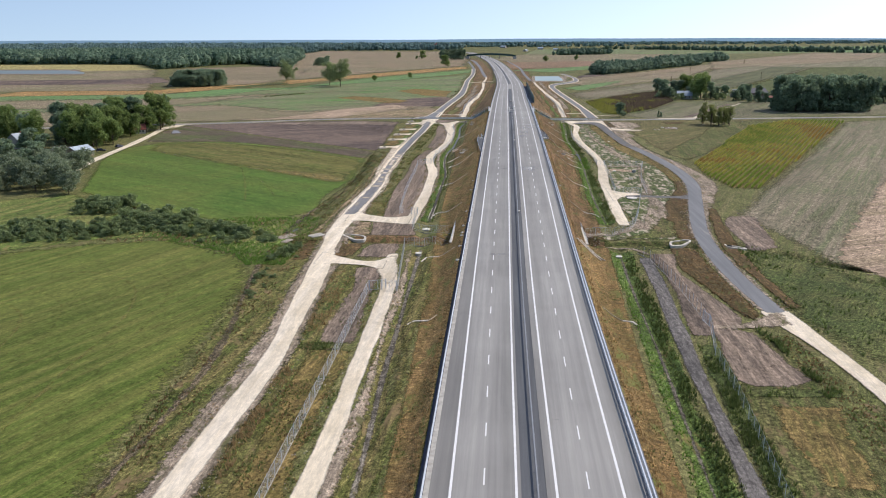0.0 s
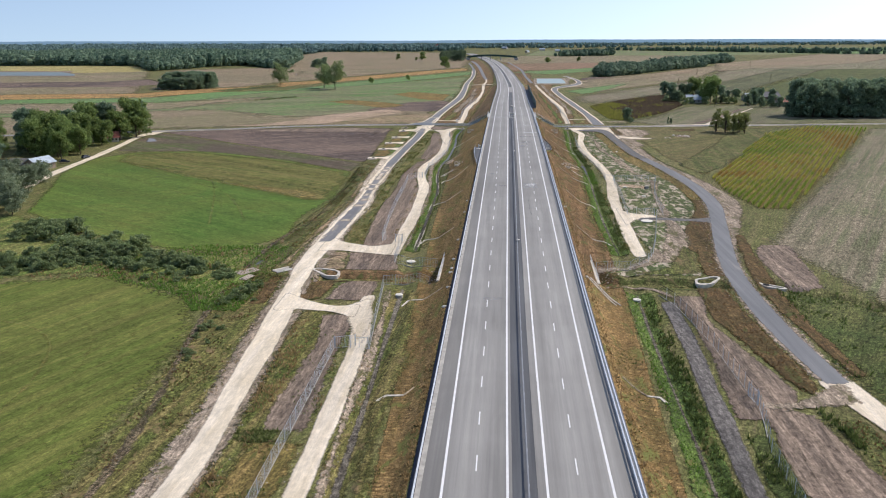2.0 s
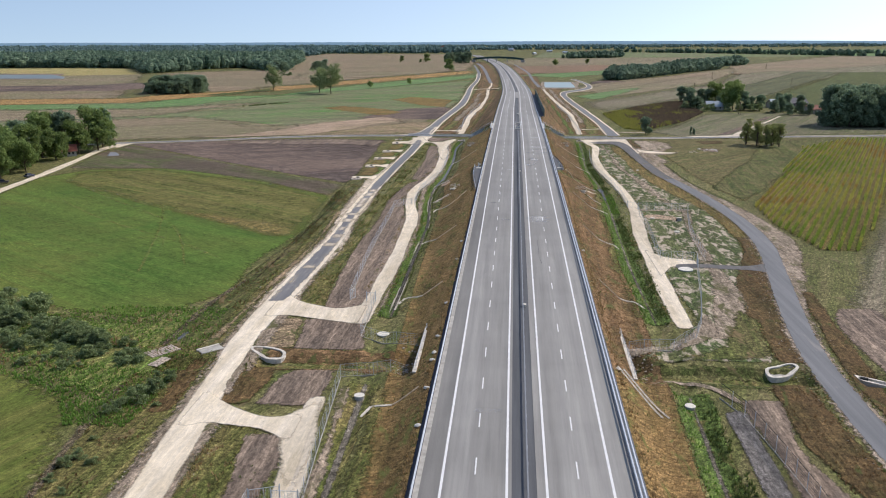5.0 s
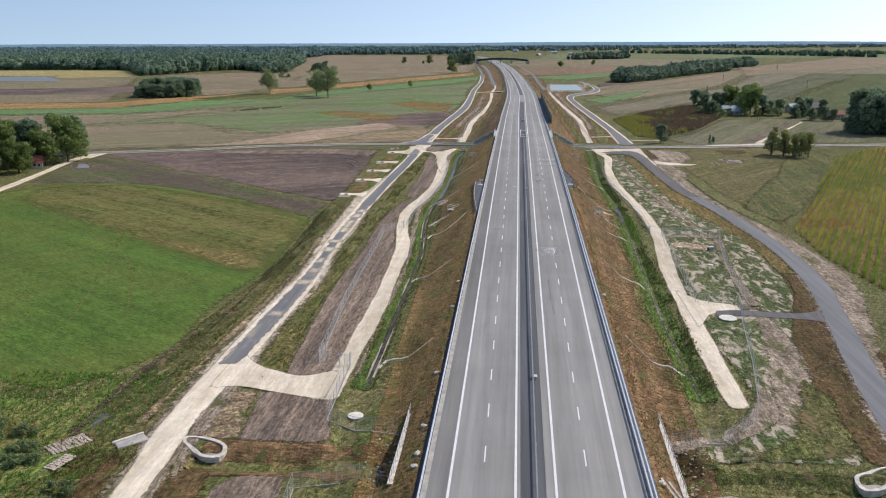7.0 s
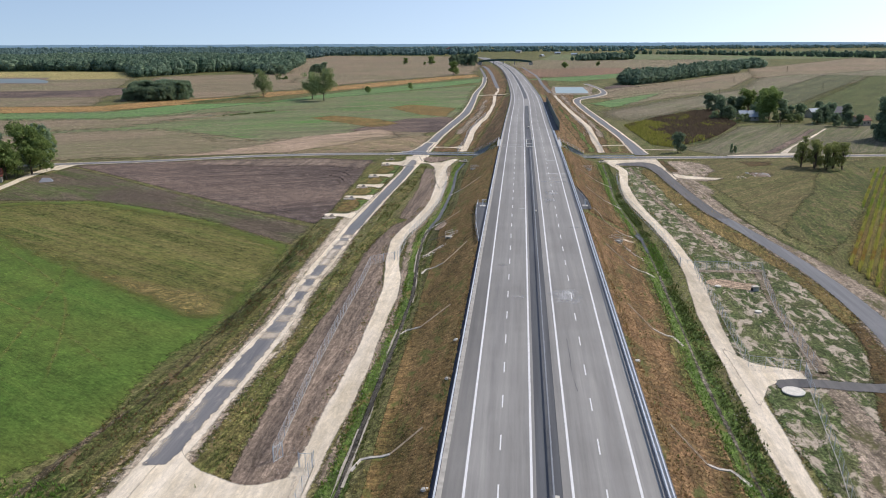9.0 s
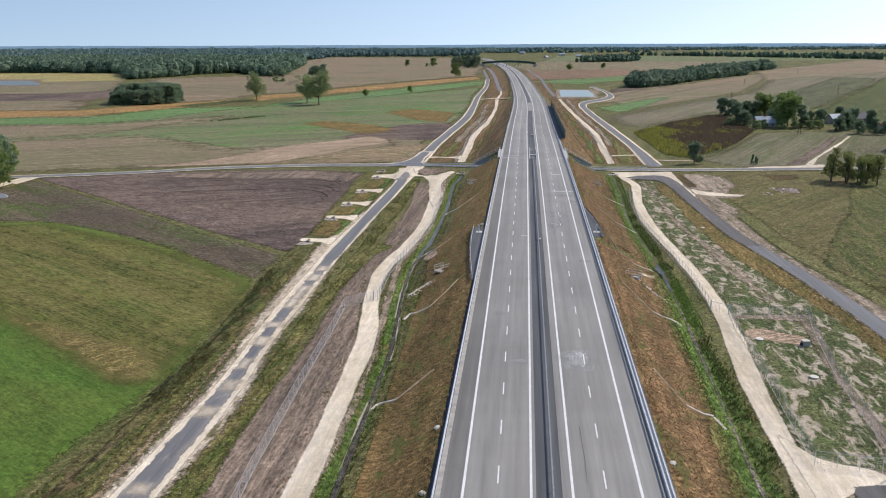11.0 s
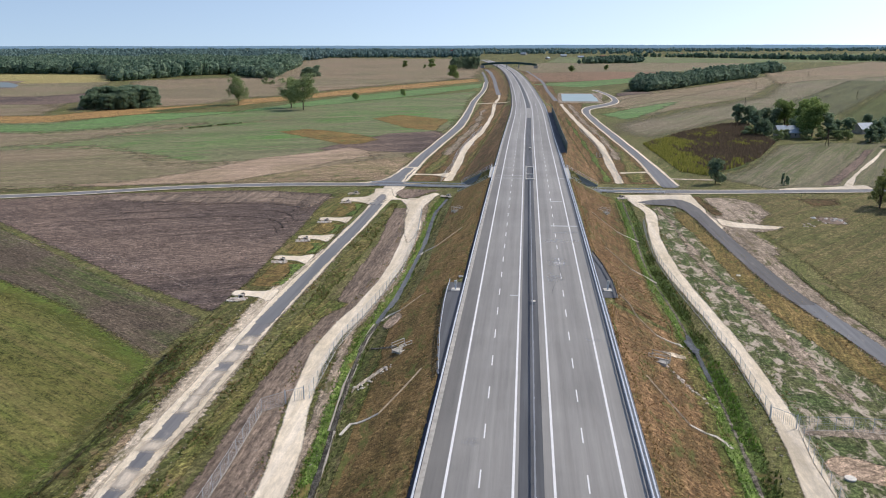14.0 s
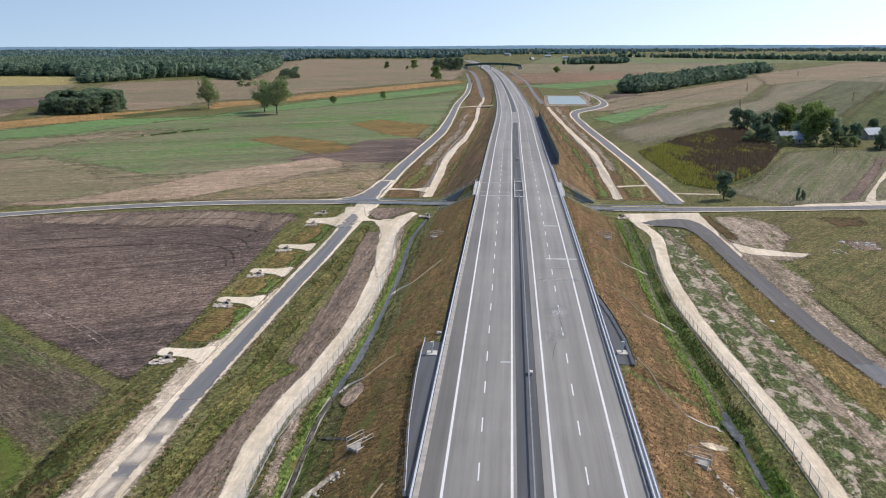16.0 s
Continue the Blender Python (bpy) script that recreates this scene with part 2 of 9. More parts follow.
M_CLOD = land("pale_clods", srgb(160, 145, 132), srgb(138, 124, 113), srgb(176, 160, 146), 0, 0, 0.2, bumps=0.06, streak=0.4, rough_tone=0.8, fray=0.9, sharp=1.8, cover=0.75)
M_DITCH = land("stony_ditch_bed", srgb(110, 104, 93), srgb(78, 73, 65), srgb(132, 125, 112), 0, 0, 0.4, bumps=0.05, streak=0.3, fray=1.6, sharp=2.5)
M_GRAVEL = land("dark_gravel", srgb(106, 102, 98), srgb(95, 92, 89), srgb(118, 113, 108), 0, 0, 0.1, bumps=0.04, streak=0.3, rough_tone=0.6, blotch=0.3, sharp=3.0, reach=0.4)
M_SLOPE = land("dry_embankment_grass", srgb(108, 85, 60), srgb(90, 77, 50), srgb(128, 102, 74), 4, 0, 0.09, bumps=0.1, streak=0.4, spots=0.035, spot=srgb(88, 90, 52), rough_tone=0.8, blotch=0.75, comb=0.8, comb_turn=90)
# straw tone, set paler than M_SLOPE partly to offset the left slope's shade
M_STRAW_SLOPE = land("lifted_straw_grass", srgb(121, 98, 63), srgb(102, 89, 54), srgb(141, 115, 77), 4, 0, 0.09, bumps=0.1, streak=0.35, spots=0.05, spot=srgb(106, 108, 60), rough_tone=0.7, comb=0.9, comb_turn=90)
M_OLIVE_DRY = land("olive_dry_grass", srgb(114, 98, 60), srgb(94, 88, 49), srgb(130, 110, 70), 8, 0, 0.08, bumps=0.1, streak=0.4, spots=0.03, spot=srgb(88, 94, 50), rough_tone=0.8)
M_LUSH = land("lush_ditch_grass", srgb(84, 102, 50), srgb(74, 92, 46), srgb(100, 114, 60), 0, 0, 0.1, bumps=0.1, streak=0.4, spots=0.04, spot=srgb(110, 100, 62))
M_ROUGH = land("rough_verge_grass", srgb(94, 93, 52), srgb(74, 83, 41), srgb(114, 104, 66), 6, 0, 0.06, bumps=0.1, streak=0.5, spots=0.02, spot=srgb(126, 108, 78))
M_FALLOW = land("weedy_brown_fallow", srgb(134, 117, 93), srgb(112, 106, 72), srgb(148, 128, 105), 66, 0, 0.05, bumps=0.1, streak=0.5, spots=0.03, spot=srgb(82, 90, 50))
M_BASE = land("plain_grass_base", srgb(98, 98, 60), srgb(84, 91, 50), srgb(112, 106, 72), 20, 0, 0.02, bumps=0.1, streak=0.4, spots=0.02, spot=srgb(112, 102, 74), fray=0)
M_TAN = land("tan_meadow", srgb(102, 96, 62), srgb(86, 88, 51), srgb(116, 104, 71), 40, 0, 0.05, bumps=0.1, streak=0.4, spots=0.03, spot=srgb(84, 88, 50), rough_tone=0.8)
M_GREEN_A = land("mown_meadow", srgb(80, 95, 41), srgb(94, 103, 49), srgb(118, 116, 64), 22, 0.1, 0.02, 5.0, bumps=0.05, streak=0.3, spots=0.0, spot=srgb(122, 112, 66), rough_tone=0.4, comb=0.4, blotch=0.45)
M_GREEN_B = land("green_meadow", srgb(76, 102, 43), srgb(99, 107, 52), srgb(88, 109, 49), -57, 0.06, 0.016, 6.0, bumps=0.05, streak=0.4, spots=0.0, spot=srgb(110, 103, 60), rough_tone=0.42, comb=0.45, blotch=0.45)
M_DRY_MEADOW = land("parched_meadow", srgb(109, 108, 60), srgb(94, 102, 52), srgb(127, 118, 75), -57, 0, 0.05, bumps=0.06, streak=0.45, rough_tone=0.5, comb=0.6, fray=0.12, cover=0.78, sharp=1.2, reach=0.6)
M_PLOUGH = land("ploughed_soil", srgb(110, 95, 85), srgb(77, 68, 64), srgb(125, 109, 98), 66, 0.2, 0.011, 3.2, bumps=0.12, streak=0.28, rough_tone=0.9, comb=0.8, blotch=0.8)
M_STRIP = land("green_stubble", srgb(92, 82, 70), srgb(80, 92, 50), srgb(102, 90, 76), -52, 0.0, 0.035, streak=0.5, rough_tone=0.8)
M_STUBBLE = land("pale_stubble", srgb(126, 114, 92), srgb(108, 108, 76), srgb(138, 123, 102), 66, 0, 0.012, bumps=0.06, streak=0.5, fray=0.15, rough_tone=0.8)
M_OLIVE_STUBBLE = land("olive_stubble", srgb(106, 103, 80), srgb(94, 99, 66), srgb(118, 111, 91), 27, 0.06, 0.02, 3.0, streak=0.5, rough_tone=0.8)
M_WITHER = land("withering_crop", srgb(84, 88, 61), srgb(72, 77, 57), srgb(102, 101, 70), 30, 0, 0.03, streak=0.5, rough_tone=1.0)
M_SANDY = land("sandy_stubble", srgb(156, 136, 115), srgb(138, 123, 99), srgb(170, 148, 127), 66, 0.0, 0.03, streak=0.5, fray=0.25, rough_tone=0.8)
M_GREY_FIELD = land("grey_stubble", srgb(115, 108, 88), srgb(101, 104, 75), srgb(128, 118, 99), 27, 0.1, 0.02, 3.0, streak=0.5, rough_tone=0.8)
M_PALE_GREEN = land("young_green_crop", srgb(110, 114, 82), srgb(86, 120, 62), srgb(124, 118, 94), 66, 0, 0.012, streak=0.5, fray=0.12, rough_tone=0.55)
M_LUSH_CROP = land("bright_green_crop", srgb(100, 128, 80), srgb(108, 121, 86), srgb(92, 126, 70), 66, 0, 0.02, streak=0.5, fray=0.15, rough_tone=0.5)
M_ORANGE = land("orange_ripe_crop", srgb(150, 118, 76), srgb(124, 105, 64), srgb(164, 130, 86), 52, 0.0, 0.03, streak=0.5, fray=0.2, rough_tone=1.0)
M_UMBER = land("umber_ploughed_land", srgb(128, 103, 84), srgb(114, 97, 76), srgb(138, 112, 92), 66, 0, 0.01, streak=0.5, fray=0.1, rough_tone=0.7)
M_YELLOW = land("yellowing_crop", srgb(156, 140, 92), srgb(134, 134, 82), srgb(166, 150, 104), 40, 0.0, 0.02, streak=0.5, fray=0.2, rough_tone=0.7)
M_RUSSET = land("russet_ripe_crop", srgb(119, 97, 58), srgb(103, 93, 54), srgb(134, 108, 66), 66, 0.0, 0.05, streak=0.5, spots=0.03, spot=srgb(98, 104, 58), fray=0.2, rough_tone=1.0, blotch=0.8)
M_BROWN_FIELD = land("brown_field", srgb(130, 115, 94), srgb(113, 109, 83), srgb(142, 124, 102), 66, 0, 0.006, streak=0.5, fray=0.08, rough_tone=0.6)
M_WEED = land("tall_green_weeds", srgb(94, 108, 54), srgb(82, 98, 48), srgb(122, 120, 72), 10, 0, 0.08, bumps=0.14, streak=0.4, spots=0.02, spot=srgb(128, 116, 74))
M_SCRUB = land("dark_scrub_grass", srgb(72, 82, 44), srgb(90, 92, 54), srgb(62, 74, 38), 30, 0, 0.08, bumps=0.12, streak=0.3, spots=0.0, spot=srgb(104, 98, 60))
M_MOTTLE = land("patchy_seeded_soil", srgb(76, 89, 53), srgb(94, 97, 64), srgb(68, 82, 46), 0, 0, 0.12, streak=0.2, spots=0.082, spot=srgb(178, 165, 147), comb=0.5, speck=0.42)
M_WEEDY = land("weedy_pasture", srgb(84, 88, 48), srgb(68, 78, 40), srgb(104, 98, 64), 6, 0, 0.06, bumps=0.1, streak=0.4, spots=0.03, spot=srgb(118, 102, 74))
M_BROWN_GRASS = land("brown_dry_grass", srgb(90, 72, 48), srgb(75, 66, 40), srgb(103, 84, 57), 0, 0, 0.1, bumps=0.1, streak=0.3, spots=0.02, spot=srgb(80, 84, 46), rough_tone=0.8)
M_CORN = land("maize_stubble", srgb(98, 92, 50), srgb(84, 88, 42), srgb(112, 92, 56), 25, 0, 0.03, streak=0.4)
M_STEEL = plain("galvanised_steel", srgb(200, 206, 212), 0.5, 0.1, 0.15, 2.0)
M_RUBBER = plain("black_plastic", srgb(48, 52, 60), 0.6)
M_DULL = plain("dull_galvanised_steel", srgb(138, 141, 145), 0.6, 0.1, 0.25, 2.0)
M_CAST = plain("cast_concrete", srgb(176, 172, 163), 0.85, 0, 0.4, 0.8)
M_WATER = plain("still_water", srgb(150, 168, 166), 0.35, 0, 0.05, 0.05, 0.15)
M_CHANNEL = land("shallow_grey_water", srgb(100, 104, 107), srgb(82, 86, 89), srgb(114, 116, 117), 0, 0, 0.3, bumps=0.01, streak=0.3, rough_tone=0.3, fray=1.2, sharp=3.0, blotch=0.3, comb=0.3)
M_WEED_LEAF = leaves("dark_weed_leaves", srgb(66, 82, 42), srgb(108, 122, 68))
M_VIVID = leaves("vivid_grass_blades", srgb(92, 128, 52), srgb(132, 164, 80))
M_PLANK = plain("weathered_planks", srgb(172, 164, 150), 0.9, 0, 0.5, 2.0)
M_MUD = land("dark_wet_bed", srgb(78, 76, 70), srgb(64, 62, 57), srgb(98, 94, 86), 0, 0, 0.3, bumps=0.02, streak=0.4, fray=1.0, blotch=0.4)
M_BARK = plain("bark", srgb(92, 80, 66), 0.9, 0, 0.5, 3.0)
M_LEAF = leaves("broad_leaves", srgb(82, 104, 56), srgb(156, 174, 106), 0.5)
# these two leaf tones are brightened to carry some distance haze
M_LEAF_AIRY = leaves("hazed_field_leaves", srgb(98, 116, 76), srgb(162, 174, 122), 0.5)
M_LEAF_DARK = leaves("hazed_dark_leaves", srgb(90, 112, 88), srgb(158, 176, 142), 0.5)
M_LEAF_PALE = leaves("willow_leaves", srgb(88, 104, 76), srgb(166, 176, 146), 0.5)
M_LEAF_BUSH = leaves("bush_leaves", srgb(96, 114, 74), srgb(162, 176, 126), 0.5)
M_LEAF_BIRCH = leaves("birch_leaves", srgb(108, 118, 66), srgb(168, 174, 112), 0.5)
# aerial haze put into the colour: crowns lightened and shifted to blue
M_FOREST_HAZED = leaves("hazed_forest_crowns", srgb(88, 114, 96), srgb(142, 162, 134), 0.5, 0.45)
M_PINE_HAZED = leaves("hazed_pine_crowns", srgb(98, 124, 122), srgb(144, 168, 160), 0.5, 0.3)
M_DRY = leaves("dry_grass_blades", srgb(104, 83, 57), srgb(142, 115, 82))
M_STRAW = leaves("straw_blades", srgb(142, 120, 84), srgb(186, 160, 118), 0.5)
M_FRESH = leaves("green_grass_blades", srgb(86, 98, 54), srgb(124, 134, 80))
M_MAIZE = leaves("maize_leaves", srgb(150, 156, 72), srgb(212, 200, 112))
M_WALL = plain("house_plaster", srgb(178, 172, 160), 0.9, 0, 0.4, 0.5)
M_WOOD = plain("grey_boards", srgb(138, 124, 108), 0.9, 0, 0.5, 1.0)
M_TIN = plain("tin_roof", srgb(168, 180, 190), 0.65, 0.0, 0.3, 0.6)
M_TILE = plain("red_roof", srgb(132, 78, 64), 0.8, 0, 0.4, 0.8)
M_GLASS = plain("dark_window", srgb(40, 46, 54), 0.15, 0, 0.1, 1.0)
M_GREEN_PANEL = plain("dark_green_panel", srgb(48, 78, 72), 0.5, 0, 0.25, 0.5)


# ---- terrain ----
def curve(rows):
    """A smooth function through rows of (at, value, ...): cubic between rows, straight past the ends."""
    r = np.array(rows, float)
    at, v = r[:, 0], r[:, 1:]
    slope = np.gradient(v, at, axis=0)

    def f(q):
        q = np.asarray(q, float)
        i = np.clip(np.searchsorted(at, q) - 1, 0, len(at) - 2)
        h = (at[i + 1] - at[i])[..., None]
        k = ((q - at[i])[..., None] / h).clip(0, 1)
        past = (q - at[0]).clip(None, 0)[..., None] * slope[0] + (q - at[-1]).clip(0, None)[..., None] * slope[-1]
        return (2 * k**3 - 3 * k**2 + 1) * v[i] + (k**3 - 2 * k**2 + k) * h * slope[i] + (3 * k**2 - 2 * k**3) * v[i + 1] + (k**3 - k**2) * h * slope[i + 1] + past

    return f


def bent(rows):
    """Straight pieces through rows of (at, value)."""
    r = np.array(rows, float)
    return lambda q: np.interp(q, r[:, 0], r[:, 1])


GRADE = bent([(-400, 1.3), (110, 1.4), (150, 1.8), (200, 2.9), (250, 4.0), (300, 5.0), (350, 5.9), (405, 6.5), (460, 6.7), (540, 6.4), (620, 5.4), (800, 3.0), (1000, 1.6), (6000, 1.2)])
BEND = curve([(-400, 3.0), (0, 0.85), (84, 0.36), (120, 0.14), (165, 0.0), (220, 0.0), (300, 0.0), (600, 0.1), (885, 0.1), (1022, -2.9), (1195, -8.3), (1400, -16.5), (1680, -31.5), (1940, -52.0), (2210, -80.0), (2600, -128.0), (6000, -800.0)])


def CENTRE(y):
    return BEND(y)[..., 0]


DITCH_L = bent([(40, -20.6), (81, -21.0), (97, -21.5), (117, -22.5), (144, -23.2), (183, -24.2), (196, -24.6), (222, -25.4), (261, -25.9), (305, -26.4), (338, -29.4), (358, -30.2), (382, -28.4), (410, -28.2), (428, -28.1), (440, -28.7), (459, -29.6), (472, -29.9), (484, -28.8), (496, -28.2), (520, -28.4), (900, -27.0)])
DITCH_R = bent([(40, 20.4), (84, 21.2), (100, 21.8), (123, 22.6), (148, 23.2), (176, 24.0), (196, 25.0), (225, 25.3), (266, 25.7), (336, 28.7), (356, 29.0), (368, 29.0), (387, 28.5), (402, 27.8), (421, 28.2), (450, 30.0), (500, 32.0), (900, 27.0)])
STREAM = bent([(-600, 170), (-300, 196), (-135, 196), (-118, 198), (-100, 210), (-85, 205), (-60, 198), (-41, 201), (-17, 202.5), (18, 201.7), (39, 200), (55, 201), (75, 184), (110, 166), (400, 90)])
BAY_L = bent([(329, 0.0), (346, 1.6), (368, 2.3), (374, 2.3), (376, 0.0)])
BAY_R = bent([(365, 0.0), (367, 2.2), (376, 2.2), (398, 0.0)])
CREST, SIDE = 13.9, 2.0


def hollow(distance, half, depth):
    return -depth * np.clip(1.35 - np.abs(distance) / half, 0, 1)


def ground_z(x, y):
    """Height of the land: a plain at zero, the embankment, its ditches, a stream and the rise of the far country."""
    x, y = np.asarray(x, float), np.asarray(y, float)
    off = np.abs(x - CENTRE(y))
    low = hollow(x - DITCH_L(y), 1.8, 0.55) * ((y > 30) & (y < 495)) + hollow(x - DITCH_R(y), 1.8, 0.6) * ((y > 30) & (y < 495))
    scour = np.exp(-(((off - 17.5) / 3.2) ** 2))
    low = np.minimum(low, hollow(y - STREAM(x), 2.6 + 3.2 * scour, 1.2 + 1.0 * scour) * (off > 16) * (np.abs(x) < 420) * np.clip(np.abs(np.abs(x) - 48.8) - 3.4, 0, 1))
    crest = CREST + np.where(x < 0, BAY_L(y), BAY_R(y))
    bank = GRADE(y) - 0.12 - np.maximum(off - crest, 0) / SIDE
    bank = np.where((np.abs(y - 204.7) < 8.6) & (off > 17.0) & (off < 24), -3.0, bank)
    under = (np.abs(y - 513) < 10.5)
    bank = np.where(under, np.minimum(bank, 0), bank)
    far = np.hypot(x, y)
    rise = 15 * (np.clip(far - 2400, 0, None) / 2600) ** 1.5
    toe = 0.22
    return low + toe * np.logaddexp(0, np.clip((bank - low) / toe, -40, 400)) + rise


def mesh_of(name, verts, faces, material, smooth=False):
    me = bpy.data.meshes.new(name)
    me.from_pydata(np.asarray(verts, float).tolist(), [], [tuple(f) for f in np.asarray(faces).tolist()] if isinstance(faces, np.ndarray) else faces)
    me.materials.append(material)
    if smooth:
        me.polygons.foreach_set("use_smooth", np.ones(len(me.polygons), bool))
    me.update()
    return me


def part(name, me, parent=None, label="", at=None):
    ob = new(name, me)
    if parent is not None:
        ob.parent = parent
    if at is not None:
        ob.matrix_basis = at
    return tagged(ob, label)


def grid_faces(n, m):
    """Quads of a grid of n by m points."""
    i = np.arange(n - 1)[:, None] * m + np.arange(m - 1)[None]
    return np.stack([i, i + 1, i + m + 1, i + m], -1).reshape(-1, 4)


def spread(start, stop, first, most, grow=1.12):
    """Steps that widen away from start."""
    at, step, out = start, first, []
    while at < stop:
        at += step
        step = min(step * grow, most)
        out.append(at)
    return out


def wobble(at, seed, size):
    return size * (np.sin(at * 0.37 + seed) * 0.25 + np.sin(at * 0.83 + seed * 2.7) * 0.1 + np.sin(at * 0.11 + seed * 5.1) * 0.6)


SEED = [0]


def put_inset(me, values):
    """Stores how far each vertex lies inside the border, in frayed widths."""
    layer = me.attributes.new("inset", "FLOAT", "POINT")
    layer.data.foreach_set("value", np.asarray(values, np.float32))


def strip(name, rows, material, lift, label, category="ground", step=1.6, across=2.0, rag=0.25, along="y", smooth_rows=True, height=None, soft=1.0):
    """A band of ground between two edges. rows: (at, from, to) along y (or x), laid on the land with ragged edges. soft: width of the frayed border."""
    SEED[0] += 1.37
    f = curve(rows) if smooth_rows else (lambda q, r=np.array(rows, float): np.stack([np.interp(q, r[:, 0], r[:, i]) for i in (1, 2)], -1))
    a0, a1 = rows[0][0], rows[-1][0]
    at = np.linspace(a0, a1, max(4, int((a1 - a0) / step) + 1))
    edge = f(at)
    grow = (0.62 if material is M_SAND else 0.35) * soft
    lo, hi = edge[:, 0] + wobble(at, SEED[0], rag) - grow, edge[:, 1] + wobble(at, SEED[0] + 9, rag) + grow
    wide = float(np.mean(hi - lo))
    k0 = min(0.4, soft / wide)
    k = np.unique(np.concatenate([[0, k0, 1 - k0, 1], np.linspace(k0, 1 - k0, max(2, int(np.max(hi - lo) / across) + 1))]).round(5))
    side = lo[:, None] + (hi - lo)[:, None] * k
    run = np.repeat(at[:, None], len(k), 1)
    x, y = (side, run) if along == "y" else (run, side)
    z = (ground_z(x, y) if height is None else height(x, y)) + lift
    v = np.stack([x, y, z], -1).reshape(-1, 3)
    fc = grid_faces(len(at), len(k))
    if along != "y":
        fc = fc[:, ::-1]
    ob = new(name, mesh_of(name, v, fc, material))
    inset = np.minimum(np.minimum(side - lo[:, None], hi[:, None] - side), np.minimum(run - a0, a1 - run) + 0.3 * soft) / soft
    put_inset(ob.data, inset.ravel().clip(0, 3))
    return tagged(ob, label, category, "", "structure")


def edge_distance(x, y, corners):
    """Distance to the border of a polygon, positive inside."""
    c = np.array(corners, float)
    best, inside_it = np.full(x.shape, 1e9), np.zeros(x.shape, bool)
    for (ax, ay), (bx, by) in zip(c, np.roll(c, -1, 0)):
        k = (((x - ax) * (bx - ax) + (y - ay) * (by - ay)) / ((bx - ax) ** 2 + (by - ay) ** 2 + 1e-9)).clip(0, 1)
        best = np.minimum(best, np.hypot(x - ax - k * (bx - ax), y - ay - k * (by - ay)))
        inside_it ^= ((ay > y) != (by > y)) & (x < (bx - ax) * (y - ay) / (by - ay + 1e-9) + ax)
    return np.where(inside_it, best, -best)


def field(name, corners, material, lift, label, rag=0.6, step=4.0, soft=2.5):
    """A patch of land that follows the ground, with frayed borders."""
    SEED[0] += 1.37
    c = np.array(corners, float)
    (x0, y0), (x1, y1) = c.min(0) - 3, c.max(0) + 3
    cell = max(0.7 * soft, (x1 - x0) / 80, (y1 - y0) / 80)
    soft = max(soft, cell * 1.3)
    x, y = np.meshgrid(np.linspace(x0, x1, int((x1 - x0) / cell) + 2), np.linspace(y0, y1, int((y1 - y0) / cell) + 2))
    far = np.hypot(x, y) > 2300
    v = np.stack([x, y, ground_z(x, y) * far + lift + 0.25 * far], -1).reshape(-1, 3)
    inset = ((edge_distance(x, y, corners) + wobble(x + y, SEED[0], rag)) / soft + 0.5).ravel().clip(-1, 3)
    f = grid_faces(*x.shape)
    f = f[(inset[f] > 0).any(1)]
    kept = np.unique(f)
    back = np.zeros(len(v), int)
    back[kept] = np.arange(len(kept))
    me = mesh_of(name, v[kept], back[f], material)
    put_inset(me, inset[kept])
    return tagged(new(name, me), label, "field", "", "structure")


def ribbon(name, points, half, material, lift, label, category="ground", soft=0.4):
    """A narrow band along a bent line on the land."""
    pts = [Vector(p) for p in points]
    line = []
    for i in range(len(pts) - 1):
        p0, p1, p2, p3 = pts[max(i - 1, 0)], pts[i], pts[i + 1], pts[min(i + 2, len(pts) - 1)]
        n = max(2, int((p2 - p1).length / 2.5))
        line += [0.5 * (2 * p1 + (p2 - p0) * k + (2 * p0 - 5 * p1 + 4 * p2 - p3) * k * k + (3 * p1 - p0 - 3 * p2 + p3) * k**3) for k in np.arange(n) / n]
    line.append(pts[-1])
    v, inset = [], []
    for i, p in enumerate(line):
        d = (line[min(i + 1, len(line) - 1)] - line[max(i - 1, 0)]).normalized()
        for k in (-1, 0, 1):
            x, y = p.x - d.y * half * k, p.y + d.x * half * k
            v.append((x, y, float(ground_z(x, y)) + lift))
            inset.append((half / soft if k == 0 else 0.0) * min(1.0, i / 4, (len(line) - 1 - i) / 4))
    me = mesh_of(name, v, grid_faces(len(line), 3)[:, ::-1], material)
    put_inset(me, inset)
    return tagged(new(name, me), label, category, "", "structure")


# ---- ground sheet ----
gx = np.array(sorted([-v for v in spread(75, 5600, 1.2, 400)] + list(np.arange(-75, 75.1, 0.9)) + spread(75, 5600, 1.2, 400)))
gy = np.array(sorted([-v for v in spread(-40, 1500, 4, 300)] + list(np.arange(42, 560, 1.5)) + spread(560, 5600, 2, 300, 1.08)))
X, Y = np.meshgrid(gx, gy)
ground = new("ground", mesh_of("ground", np.stack([X, Y, ground_z(X, Y)], -1).reshape(-1, 3), grid_faces(len(gy), len(gx)), M_BASE, True))
tagged(ground, "flat open farmland with dry and green grass", "ground", "", "structure")

